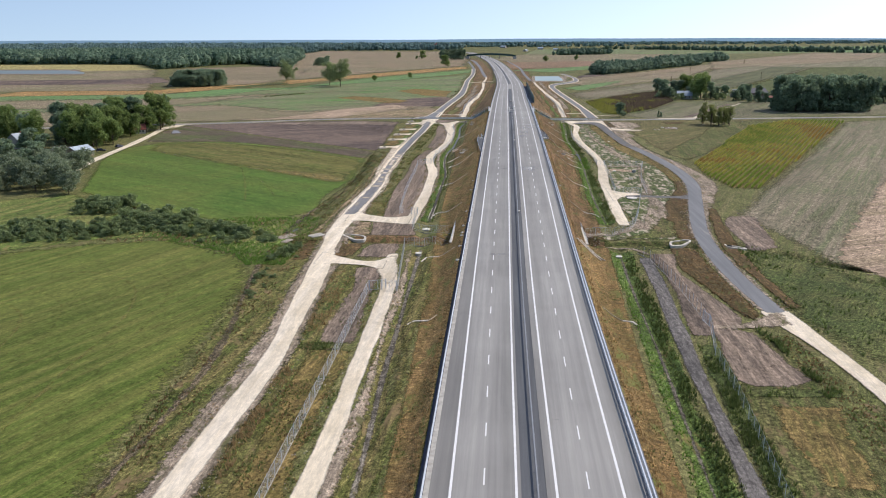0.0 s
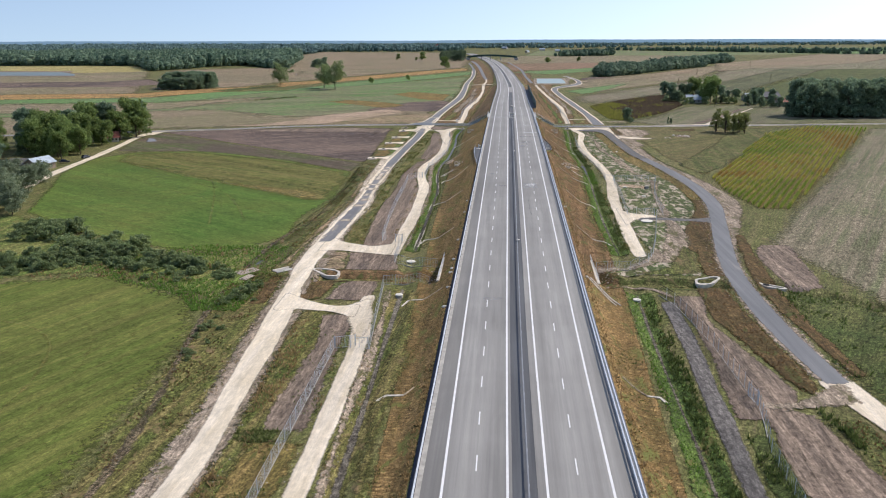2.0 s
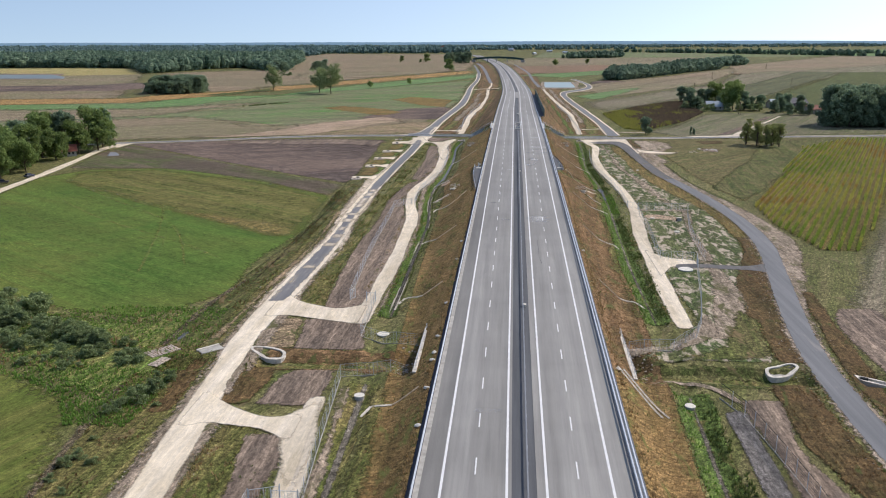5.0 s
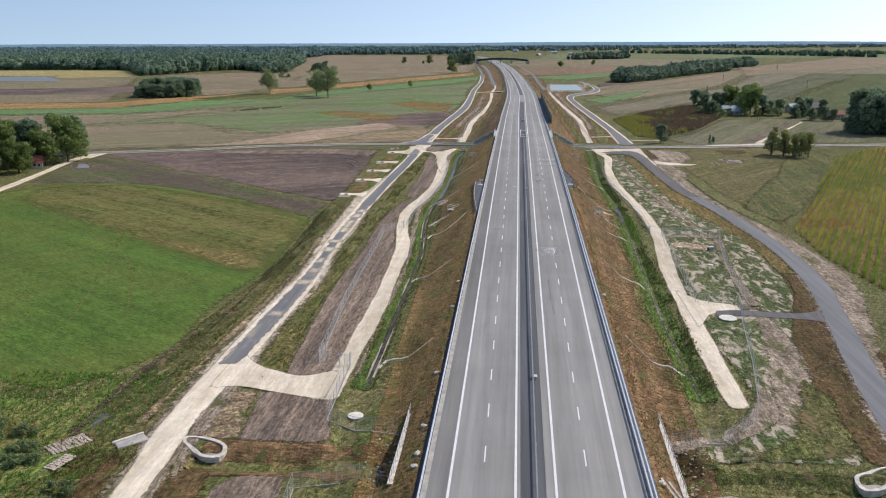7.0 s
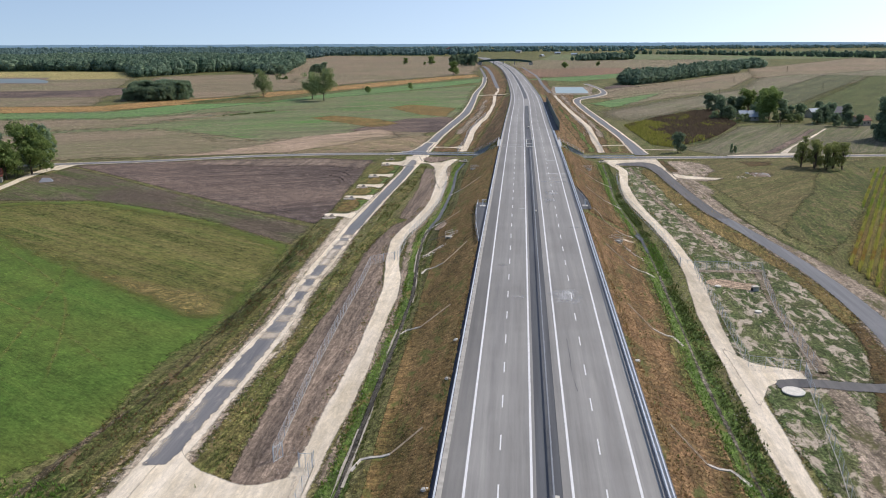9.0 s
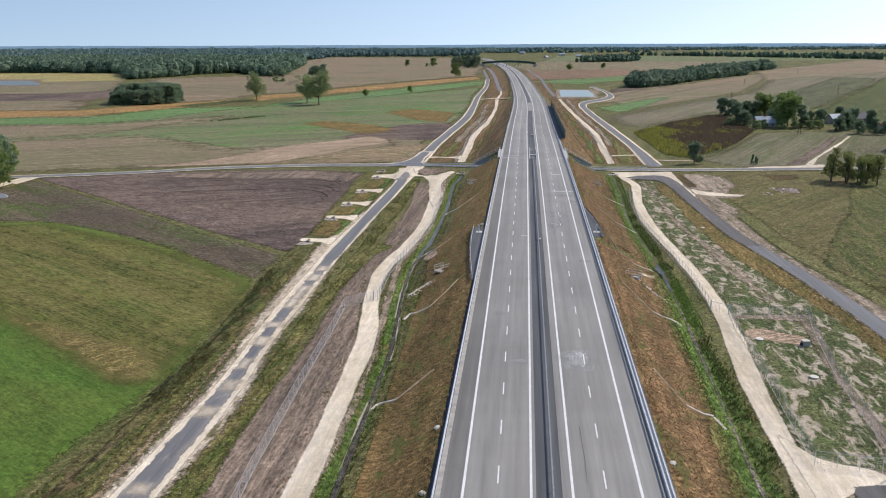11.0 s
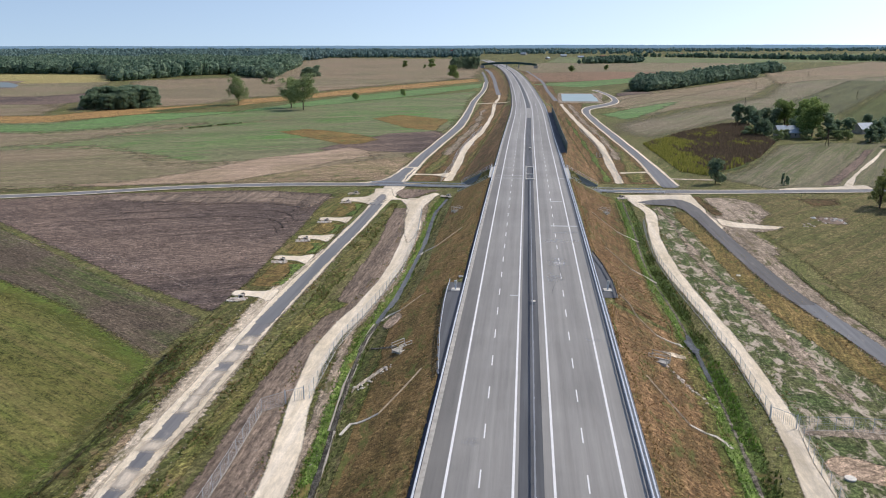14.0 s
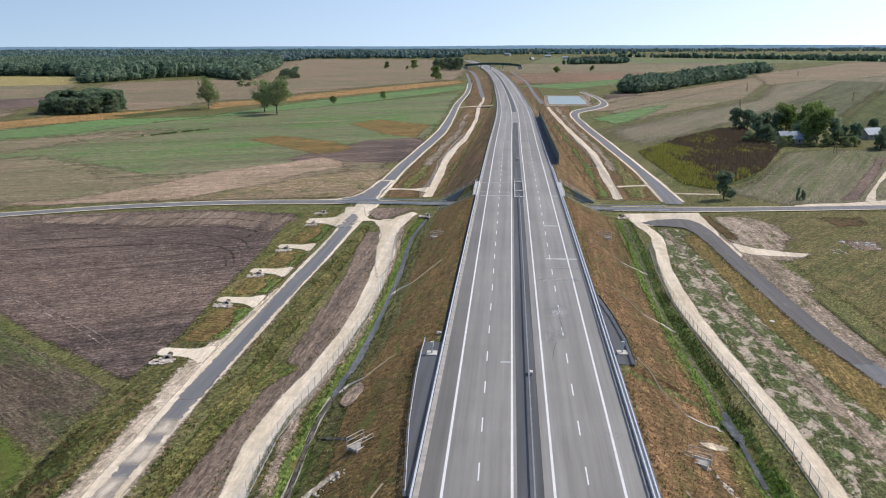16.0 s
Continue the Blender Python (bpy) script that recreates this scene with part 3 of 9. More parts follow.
# ---- fields, nearest first ----
field("field", [(-640, 540), (-330, 470), (-140, 524), (-60, 530), (-50, 700), (-48, 900), (-300, 720), (-640, 700)], M_STUBBLE, 0.03, "grey-green harvested land beyond the crossroad", soft=8)
field("field", [(-51, 60), (-53, 95), (-55.7, 119), (-56.5, 141), (-58.5, 162), (-66, 183), (-92, 199), (-112, 193), (-128, 182), (-230, 170), (-320, 165), (-320, -150), (-51, -150)], M_GREEN_A, 0.06, "mown green hay meadow with yellowing streaks beside the sand road")
field("field", [(-61, 237), (-63, 260), (-60, 294), (-64, 343), (-97, 371), (-130, 392), (-147, 398), (-176, 392), (-186, 372), (-178, 330), (-150, 262), (-121, 238), (-90, 222), (-72, 219)], M_GREEN_B, 0.06, "bright green meadow with darker mowing stripes")
field("field", [(-64, 344), (-63.6, 365), (-90, 384), (-138, 423), (-195, 468), (-197, 440), (-186, 395), (-147, 397), (-121, 386), (-96, 370)], M_STRIP, 0.07, "strip of brown stubble turning green")
field("field", [(-62.4, 367), (-62.8, 390), (-63.4, 413), (-63.8, 434), (-64.8, 460), (-66, 494), (-70.5, 498), (-98, 503), (-140, 494), (-197, 472), (-138, 425), (-90, 386)], M_PLOUGH, 0.08, "dark freshly ploughed field with furrows")
field("field", [(-57, 524), (-98, 518.5), (-135, 509), (-170, 497), (-330, 440), (-400, 520), (-225, 628), (-190, 600), (-160, 566), (-128, 580), (-105, 600), (-69, 606)], M_STUBBLE, 0.06, "pale sandy stubble strip beside the crossroad", soft=22)
field("field", [(-54.5, 527), (-81, 522), (-120, 514), (-108, 533), (-96, 550), (-84, 569), (-64, 592), (-52.5, 592)], M_FALLOW, 0.13, "weedy fallow corner with brown and green grass", soft=3)
field("field", [(-239, 662), (-224, 674), (-213, 706), (-201, 726), (-186, 747), (-168, 780), (-164, 784), (-170, 786), (-188, 752), (-205, 730), (-218, 709), (-227, 680), (-240, 668)], M_FALLOW, 0.15, "weedy brown balk between two crop fields", soft=1.5)
field("field", [(-57, 608), (-108, 616), (-82, 692), (-56, 706), (-48, 690), (-52, 610)], M_PLOUGH, 0.1, "dark ploughed ground beside the asphalt lane", soft=3)
field("field", [(-640, 560), (-360, 520), (-196, 598), (-134, 556), (-104, 589), (-84, 650), (-48, 712), (-47, 850), (-52, 960), (-52, 1120), (-120, 1010), (-213, 850), (-262, 760), (-420, 720), (-640, 690)], M_PALE_GREEN, 0.05, "long patchy green crop field", soft=8)
field("field", [(-420, 660), (-287, 682), (-262, 711), (-229, 746), (-196, 752), (-230, 690), (-246, 626), (-300, 580), (-480, 560)], M_STUBBLE, 0.08, "grey-brown stubble swath", soft=24)
field("field", [(-185, 505), (-160, 514), (-144, 536), (-135, 560), (-124, 587), (-104, 607), (-92, 630), (-76, 610), (-74, 596), (-87, 574), (-95, 552), (-106, 534), (-112, 519), (-134, 512), (-160, 503)], M_SANDY, 0.12, "pale pinkish sandy stubble strip", soft=6)
field("field", [(-172, 362), (-178, 388), (-147, 397), (-97, 371), (-66, 344), (-59.5, 330), (-59.5, 284), (-64.5, 283.6), (-70.6, 286), (-79.4, 293), (-93, 303), (-130, 330)], M_DRY_MEADOW, 0.1, "olive and yellowed dry upper part of the meadow", soft=6)
field("dry_patch", [(-62.5, 285), (-70, 287), (-80, 295), (-93, 304), (-112, 318), (-94, 313), (-80, 306), (-70, 303), (-64, 296)], M_STRAW_PATCH, 0.13, "straw-coloured mown edge of the dry meadow", soft=3)
ribbon("field_ditch", [(-59, 238), (-58.8, 262), (-59.2, 271), (-58.9, 278), (-59.2, 294), (-59.3, 311), (-59.9, 326), (-59.6, 339), (-58.8, 349)], 0.55, M_FURROW, 0.17, "narrow dark field ditch along the meadow", "ditch", soft=0.5)
field("field", [(-150, 694), (-138, 712), (-121, 703), (-97, 684), (-82, 660), (-88, 641), (-97, 636)], M_RUSSET, 0.13, "ripe orange-brown crop patch", soft=2.5)
field("field", [(-110, 783), (-95, 815), (-54, 779), (-56, 706), (-76, 722)], M_RUSSET, 0.13, "ripe orange-brown crop patch", soft=2.5)
field("field", [(-560, 690), (-318, 728), (-294, 806), (-230, 832), (-184, 1004), (-120, 1150), (-52, 1290), (-52, 1180), (-100, 1050), (-164, 915), (-239, 792), (-262, 712), (-290, 682), (-560, 640)], M_LUSH_CROP, 0.12, "narrow bright green crop strip", soft=7)
field("field", [(-480, 770), (-354, 784), (-338, 834), (-302, 868), (-262, 925), (-271, 970), (-239, 1008), (-210, 1111), (-130, 1300), (-70, 1420), (-62, 1330), (-120, 1180), (-188, 1020), (-221, 944), (-277, 818), (-305, 772), (-322, 734), (-480, 690)], M_ORANGE, 0.15, "long orange strip of ripe maize", soft=3)
field("field", [(-300, 830), (-262, 925), (-246, 905), (-277, 818)], M_SCRUB, 0.17, "dark weedy grass by the copse", soft=5)
field("field", [(-355, 786), (-560, 1277), (-720, 1350), (-1300, 1100), (-800, 700)], M_STUBBLE, 0.06, "brown stubble field by the sand pit", soft=7)
field("field", [(-490, 990), (-462, 1054), (-393, 936), (-422, 888), (-700, 850), (-700, 950)], M_PLOUGH, 0.09, "dark bare field strip", soft=8)
field("field", [(-560, 1278), (-690, 1512), (-840, 1530), (-1500, 1450), (-1300, 1150), (-645, 1232)], M_YELLOW, 0.07, "yellow stubble field before the forest", soft=8)
field("field", [(-355, 790), (-338, 838), (-300, 872), (-265, 930), (-275, 975), (-243, 1012), (-214, 1115), (-134, 1304), (-70, 1430), (-82, 1900), (-150, 2700), (-640, 2830), (-600, 2126), (-388, 1449), (-480, 1400), (-556, 1330)], M_BROWN_FIELD, 0.06, "wide brown stubble field before the woods", soft=10)
field("field", [(-300, 1150), (-200, 1180), (-120, 1330), (-90, 1440), (-200, 1400), (-330, 1300)], M_STUBBLE, 0.09, "greenish stubble beside the brown field", soft=25)
field("field", [(74, 336), (72, 310), (75, 281), (85, 280), (125, 355), (204, 511), (175, 519), (138, 482)], M_CORN, 0.07, "ripening maize field in rows", 0.4)
field("field", [(65, 238), (85, 279), (125, 354), (204, 510), (235, 523), (420, 560), (300, 330), (160, 235), (90, 178), (73, 184)], M_GREY_FIELD, 0.06, "grey harvested stubble field with tractor lines")
field("field", [(74, 189), (96, 232), (141, 312), (210, 430), (225, 425), (160, 300), (118, 225), (88, 176), (80, 170)], M_SANDY, 0.1, "pale pink bare soil headland with wheel ruts", soft=3.5)
field("field", [(54, 198), (66, 193), (79, 167), (110, 140), (150, -150), (86, -150), (66, 60), (58, 124), (51, 146), (52, 174)], M_SCRUB, 0.07, "dark green weedy fallow beside the stream")
field("field", [(61, 505), (66, 470), (66, 430), (67, 395), (73, 340), (138, 483), (174, 519), (120, 515), (88, 510)], M_TAN, 0.06, "dry tan meadow beside the crossroad")
field("field", [(68, 366), (73.5, 344), (84, 361), (139, 470), (168, 516), (150, 514), (124, 500), (97, 430), (80, 396)], M_WEEDY, 0.08, "green grass strip beside the maize", soft=2.5)
field("field", [(60, 656), (107, 728), (126, 765), (133, 700), (128, 655), (91, 571), (72, 548), (62, 566)], M_SCRUB, 0.09, "dark withered sunflower field with yellow weeds")
field("field", [(72, 546), (92, 571), (129, 654), (150, 668), (215, 668), (330, 640), (300, 560), (119, 526), (88, 521)], M_OLIVE_STUBBLE, 0.07, "pale stubble field beside the crossroad", soft=7)
field("field", [(50, 758), (80, 800), (124, 881), (220, 1030), (449, 1673), (953, 2435), (1500, 2200), (650, 1250), (387, 1150), (225, 834), (150, 800), (126, 768), (107, 730), (69, 674), (52, 690)], M_GREY_FIELD, 0.06, "wide grey-brown field behind the farmstead", soft=6)
field("field", [(52, 828), (84, 890), (117, 949), (140, 975), (104, 872), (68, 780)], M_LUSH_CROP, 0.1, "green flush in the harvested field", soft=9)
field("field", [(52, 877), (92, 1005), (149, 1123), (282, 1355), (300, 1330), (247, 1218), (146, 1021), (79, 897)], M_BROWN_FIELD, 0.11, "pinkish stubble along the tree belt", soft=9)
field("field", [(225, 834), (387, 1154), (486, 1362), (1100, 1500), (900, 1000), (420, 780), (330, 660), (215, 690), (180, 730)], M_SCRUB, 0.07, "dark green rough pasture", soft=5)
field("field", [(176, 869), (292, 1092), (437, 1393), (486, 1362), (387, 1154), (225, 834), (150, 780)], M_WITHER, 0.09, "withering dark olive crop", soft=4)
field("field", [(391, 1640), (867, 2415), (1050, 2300), (700, 1700), (460, 1428), (396, 1392), (300, 1250)], M_BROWN_FIELD, 0.1, "pinkish bare field", soft=14)
field("field", [(60, 960), (110, 1110), (190, 1200), (345, 1490), (449, 1676), (220, 1036), (124, 885), (82, 805)], M_STUBBLE, 0.08, "brown stubble beside the tree belt", soft=7)
field("field", [(86, 1030), (136, 1092), (112, 1116), (89, 1076)], M_PLOUGH, 0.12, "reddish bare soil beside the tree belt", soft=4)
field("field", [(64, 1187), (137, 1309), (165, 1460), (75, 1338), (0, 1250)], M_LUSH_CROP, 0.12, "bright green crop strip", soft=5)
field("field", [(-10, 1330), (50, 1320), (118, 1386), (190, 1500), (260, 1700), (150, 1700), (9, 1635), (-20, 1500)], M_UMBER, 0.1, "reddish brown ploughed land", soft=8)
field("field", [(0, 1640), (260, 1700), (420, 2000), (560, 2300), (40, 2300), (-40, 1900)], M_STUBBLE, 0.08, "brown stubble land", soft=9)
field("field", [(40, 2310), (560, 2310), (943, 2420), (632, 2800), (413, 2960), (100, 3000)], M_PALE_GREEN, 0.08, "far pale green fields", soft=9)
field("field", [(650, 2820), (960, 2440), (1500, 2300), (2400, 2500), (2400, 3300), (500, 3300)], M_LUSH_CROP, 0.1, "far green fields", soft=12)


field("field", [(-59, 190), (-66, 186), (-92, 201), (-112, 195), (-128, 184), (-230, 172), (-300, 180), (-300, 235), (-180, 240), (-150, 258), (-121, 236), (-90, 220), (-72, 217), (-61, 233), (-57, 215)], M_WEED, 0.05, "rough grass along the overgrown stream")
# swaths left by the mower, round the head of the hay meadow
edge_run = [(-53.5, 70), (-56, 100), (-58.6, 125), (-60, 145), (-63, 162), (-70, 178), (-84, 188), (-104, 187), (-128, 177), (-170, 170)]
for i in range(13):
    shrink = 1 - 0.055 * (i + 1)
    ribbon("mown_swath", [(-150 + (x + 150) * shrink, 60 + (y - 60) * shrink) for x, y in edge_run], 0.55 + 0.25 * (i % 3), M_SWATH, 0.09, "pale line of cut grass in the hay meadow", "grass", soft=1.1)
for i in range(9):
    ribbon("mown_swath", [(-62.5 - 3 * i, 262 - 2 * i), (-80 - 4 * i, 262 + 7 * i), (-118 - 3 * i, 285 + 9 * i), (-152 - 2 * i, 318 + 8 * i)], 0.5 + 0.3 * (i % 3), M_SWATH, 0.09, "pale line of cut grass in the green meadow", "grass", soft=1.2)
field("pale_soil", [(-66.5, 491), (-71.4, 470), (-88, 480), (-106, 475), (-150, 478), (-185, 470), (-140, 490), (-98, 501), (-71, 496.6)], M_SOIL, 0.11, "paler dry soil at the head of the ploughed field", soft=7)
for off in (0.0, 2.1):
    ribbon("wheel_track", [(-150, 424 + off), (-111.7, 409.5 + off), (-93.6, 398 + off), (-80, 387.6 + off), (-70, 378 + off)], 0.5, M_CLOD, 0.12, "pale wheel track pressed into the ploughed soil", "soil", soft=0.5)
for k in range(8):
    ribbon("furrow", [(-150 + 4 * k, 436 + 7 * k), (-112 + 3 * k, 447 + 6 * k), (-90 + k, 452 + 5 * k), (-76, 446 + 5.5 * k), (-68.5 - 0.3 * k, 428 + 7 * k)], 0.45 + 0.25 * (k % 2), M_FURROW_SOIL, 0.125, "curved furrow turned at the end of the ploughed field", "soil", soft=0.5)
for k in range(6):
    ribbon("furrow", [(-66 - 2.2 * k, 378 + 2 * k), (-66.4 - 2.2 * k, 405), (-67.4 - 2.2 * k, 440), (-69.4 - 2.2 * k, 478 - k)], 0.5, M_FURROW_SOIL if k % 2 else M_CLOD, 0.115, "furrow along the headland of the ploughed field", "soil", soft=0.7)
for off in (0.0, 2.0, 7.5, 9.5):
    ribbon("wheel_track", [(77 + off, 182), (90 + off, 208), (101 + off, 232), (128 + off, 280), (170 + off, 350)], 0.35, M_RUT, 0.14, "wheel rut in the bare headland", "soil", soft=0.5)
for off in (0.0, 1.8):
    ribbon("wheel_track", [(34.2, 138 - off), (37, 136 - off), (40, 130 - off), (40.4, 124), (37.5 - off, 120), (35, 122 + off), (36, 129), (39.4 - off, 134)], 0.3, M_RUT, 0.19, "curved wheel rut in the earth pad", "soil", soft=0.5)
for dx in (0.6, 2.3, 4.4, 6.1, 7.6):
    ribbon("wheel_track", [(-40.6 + dx, 230), (-41 + dx, 262), (-41.3 + dx, 300), (-42.4 + dx * 0.8, 330), (-40.6 + dx * 0.9, 380), (-40.8 + dx * 0.9, 420), (-42 + dx * 0.7, 450), (-43.6 + dx * 0.5, 474)], 0.28, M_RUT if dx in (0.6, 4.4, 7.6) else M_CLOD, 0.12, "wheel rut pressed along the bare soil strip", "soil", soft=0.7)
# ---- bands along the motorway ----
def band(name, rows, material, lift, label, **more):
    return strip(name, rows, material, lift, label, **more)


SLOPE_TOE_L = [(-150, -16.8, -13.8), (60, -17.2, -13.8), (120, -18.5, -13.8), (196, -21.5, -13.8), (260, -23.5, -13.9), (330, -25.3, -13.9), (350, -26.0, -15.0), (374, -26.0, -15.8), (380, -25.2, -13.9), (440, -25.6, -13.9), (500, -26.0, -13.9)]
# this side faces away from the sun; its colour is lifted to make up
strip("embankment", [(y, a, b + 0.25) for y, a, b in SLOPE_TOE_L], M_STRAW_SLOPE, 0.05, "tall straw-coloured grass slope of the motorway embankment, paler to offset its shade", "embankment", across=1.0, rag=0.1, soft=0.35)
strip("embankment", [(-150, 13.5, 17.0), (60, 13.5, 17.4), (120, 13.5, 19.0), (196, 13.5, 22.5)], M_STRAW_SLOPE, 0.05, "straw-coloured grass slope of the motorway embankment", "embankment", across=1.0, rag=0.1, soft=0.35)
strip("embankment", [(190, 13.5, 22.2), (220, 13.5, 23.0), (260, 13.5, 23.8), (330, 13.5, 25.6), (362, 13.5, 26.4), (370, 15.8, 26.6), (398, 13.9, 26.8), (440, 13.9, 27.6), (500, 13.9, 28.5)], M_SLOPE, 0.05, "dry brown grass slope of the motorway embankment", "embankment", across=1.0, rag=0.1, soft=0.35)
strip("embankment", [(526, -27.5, -13.8), (600, -25.0, -13.8), (750, -22.0, -13.8), (900, -20.0, -13.8)], M_SLOPE, 0.06, "dry brown grass slope of the motorway embankment", "embankment", across=1.2, rag=0.1, soft=0.35)
strip("embankment", [(526, 13.8, 28.5), (600, 13.8, 25.5), (750, 13.8, 22.5), (900, 15.0, 21.0)], M_SLOPE, 0.06, "dry brown grass slope of the motorway embankment", "embankment", across=1.2, rag=0.1, soft=0.35)


def both(f, y0, y1, a, b, n=14):
    ys = np.linspace(y0, y1, n)
    return [(float(y), float(f(y)) + a, float(f(y)) + b) for y in ys]


STAINS = [(2.4, 12.2, 406.2, 410.4), (2.4, 5.6, 374, 383), (4.6, 6.8, 388, 393), (5.6, 12, 416.4, 418), (3.0, 4.1, 99.3, 99.9), (2.0, 8.2, 286, 296), (3.6, 7.0, 376, 381), (3.2, 8.4, 386, 394), (4, 11.5, 407, 411), (7.5, 12, 417, 419.5), (-5.6, -2.5, 288.6, 291), (-7.5, -2.6, 179, 181.5), (-8.8, -6.4, 309, 312), (8.5, 11.5, 344, 346)]
for x0, x1, y0, y1 in STAINS:
    strip("cement_stain", [(y0, x0, x1), ((y0 + y1) / 2, x0 - 0.4, x1 + 0.3), (y1, x0 + 0.5, x1 - 0.5)], M_STAIN, 0.034, "pale cement stain on the concrete carriageway", "stain", step=0.8, rag=0.3, soft=min(2.2, (y1 - y0) * 0.55), height=lambda x, y: GRADE(y))
for y0, y1 in ((50, 194), (224, 498)):
    strip("ditch_bank", both(DITCH_L, y0, y1, -2.3, 2.0 if y0 < 200 else 0.7), M_LUSH if y0 > 200 else M_ROUGH, 0.10, "lush green grass along the drainage ditch", "grass", across=0.6, rag=0.9, soft=0.8)
    strip("ditch_bank", both(DITCH_R, y0, y1, -2.3, 2.7), M_LUSH, 0.10, "lush green grass along the drainage ditch", "grass", across=0.6, rag=0.8, soft=0.8)
    strip("ditch", both(DITCH_L, y0, y1, -0.6 if y0 < 200 else -0.4, 0.5), M_DITCH, 0.13, "narrow stony drainage ditch", "ditch", across=0.4, rag=0.15, soft=0.4)
    strip("ditch", both(DITCH_R, y0, y1, -0.35, 0.35), M_DITCH, 0.13, "narrow stony drainage ditch", "ditch", across=0.4, rag=0.15, soft=0.4)

# verges and bare soil between the lanes
strip("verge", [(-150, -50, -43), (50, -51, -44), (105, -54, -45), (142, -57, -46.5), (190, -62, -50), (240, -62, -53), (300, -60, -54), (340, -63, -55.5), (366, -63.5, -56), (420, -66, -55), (500, -71, -54)], M_ROUGH, 0.09, "rough olive and straw-coloured verge grass", "grass", rag=0.5, soft=2.0)
strip("verge", [(-150, -39, -30), (50, -40, -31), (105, -40, -31), (150, -41, -33), (178, -43, -36)], M_ROUGH, 0.09, "rough olive and straw-coloured verge grass", "grass", rag=0.5, soft=2.0)
strip("bare_soil", [(128, -35.6, -29.6), (138, -36.6, -30), (150, -36.4, -30.5), (164, -36.2, -30.5), (176, -38, -31)], M_SOIL, 0.1, "bare grey soil strip with weeds", "soil", rag=0.6)
strip("weedy_soil", [(-150, -36, -28), (60, -36, -28.5), (105, -36.4, -29), (126, -36.4, -29)], M_OLIVE_DRY, 0.1, "weedy brown ground along the fence", "soil", rag=0.6, soft=1.5)
strip("dry_grass", [(-150, -39, -37), (95, -39.2, -37.0), (118, -39.0, -36.2), (129, -39.2, -36.3), (143, -40.2, -36.6), (160, -41.4, -36.9), (174, -42.2, -37)], M_ROUGH, 0.14, "tall straw-coloured grass along the sand road", "grass", rag=0.5, soft=1.0, across=0.8)
strip("grass_bund", [(-39, 124.6, 128.4), (-35, 124.8, 128.8), (-31, 125.2, 129.4)], M_WEEDY, 0.16, "low green bund across the strip", "grass", along="x", rag=0.3, soft=0.8, across=0.6)
field("sand_apron", [(-34.5, 180), (-33, 174), (-30.6, 166), (-27.4, 161), (-27.2, 172), (-28.5, 184), (-29.6, 188), (-31.4, 186), (-33, 183.5)], M_SAND, 0.18, "pale trodden sand at the end of the track", rag=0.8, soft=1.6)
strip("track_bank", [(60, -25.2, -23.2), (101, -25.2, -23.0), (130, -25.6, -23.9), (157, -26.6, -24.4), (175, -27, -25.2), (192, -28.4, -26)], M_SAND_EDGE, 0.13, "crumbling sandy bank between track and ditch", "soil", rag=0.5, soft=1.0, across=0.7)
strip("verge", [(205, -64, -56), (226, -63.4, -55.4), (262, -61.4, -55.6), (300, -60.4, -56.2), (340, -63, -57.6), (366, -63.6, -57.6), (400, -64.5, -56.6)], M_WEEDY, 0.1, "green weeds between meadow and lane", "grass", rag=0.6, soft=1.6)
strip("dry_grass", [(206, -56.4, -54), (222, -55.6, -53.6), (240, -55, -53.2), (262, -54.6, -52.8), (290, -54.6, -53), (320, -56.6, -54.6)], M_FALLOW, 0.15, "straw-coloured dry grass beside the lane", "grass", rag=0.5, soft=1.2, across=0.8)
strip("bare_soil", [(206, -40, -27), (214, -41, -28), (222, -42, -29)], M_SOIL, 0.1, "bare rutted grey soil beside the culvert", "soil", rag=0.6)
strip("weedy_soil", [(206, -46, -39), (214, -46.6, -40), (222, -46.4, -41)], M_FALLOW, 0.11, "weedy brown soil beside the culvert", "soil", rag=0.6, soft=1.2)
strip("bare_soil", [(226, -39, -31), (260, -42, -31), (300, -42, -32), (330, -43, -36), (380, -41, -33), (415, -41, -33), (440, -42, -35), (475, -44, -39)], M_SOIL, 0.1, "bare grey soil strip with wheel ruts", "soil", rag=0.5)
strip("dry_grass", [(226, -45, -39), (240, -46, -40.5), (280, -46, -42), (308, -46.4, -43), (320, -46.4, -44)], M_ROUGH, 0.11, "brown dry grass and green weeds along the lane", "grass", rag=0.4)
strip("sand_margin", [(-150, -46.5, -37.5), (40, -46.8, -38), (105, -46.8, -38.4), (129, -47.2, -38.6), (150, -48.5, -40), (190, -51.8, -43), (240, -54, -45), (280, -53, -44.8), (300, -54.2, -46.6), (350, -56.8, -48.2), (400, -55, -48), (450, -53.5, -47.5)], M_SAND_EDGE, 0.13, "trodden sandy margin of the lane", "ground", rag=0.5, soft=1.8)
strip("sand_road", [(-150, -43.5, -39.2), (30, -44.0, -40.0), (95, -44.0, -40.3), (108, -43.7, -40.0), (118, -43.7, -39.8), (129, -44.2, -40.3), (142, -45.4, -41.2), (160, -47.0, -42.4), (180, -49.2, -44.2), (195, -50.2, -45.6), (207, -51.5, -46.9), (222, -52.2, -47.2), (240, -52.4, -46.6), (262, -51.9, -46.4), (285, -51.6, -46.9), (310, -52.8, -48.1), (335, -53.6, -48.8), (352, -54, -49), (388, -54, -48.9), (420, -53.4, -48.4), (461, -53, -47.6), (500, -53.5, -46.5), (516, -54, -46)], M_SAND, 0.17, "pale compacted sand access road", "road", rag=0.25, across=1.2, soft=0.8)
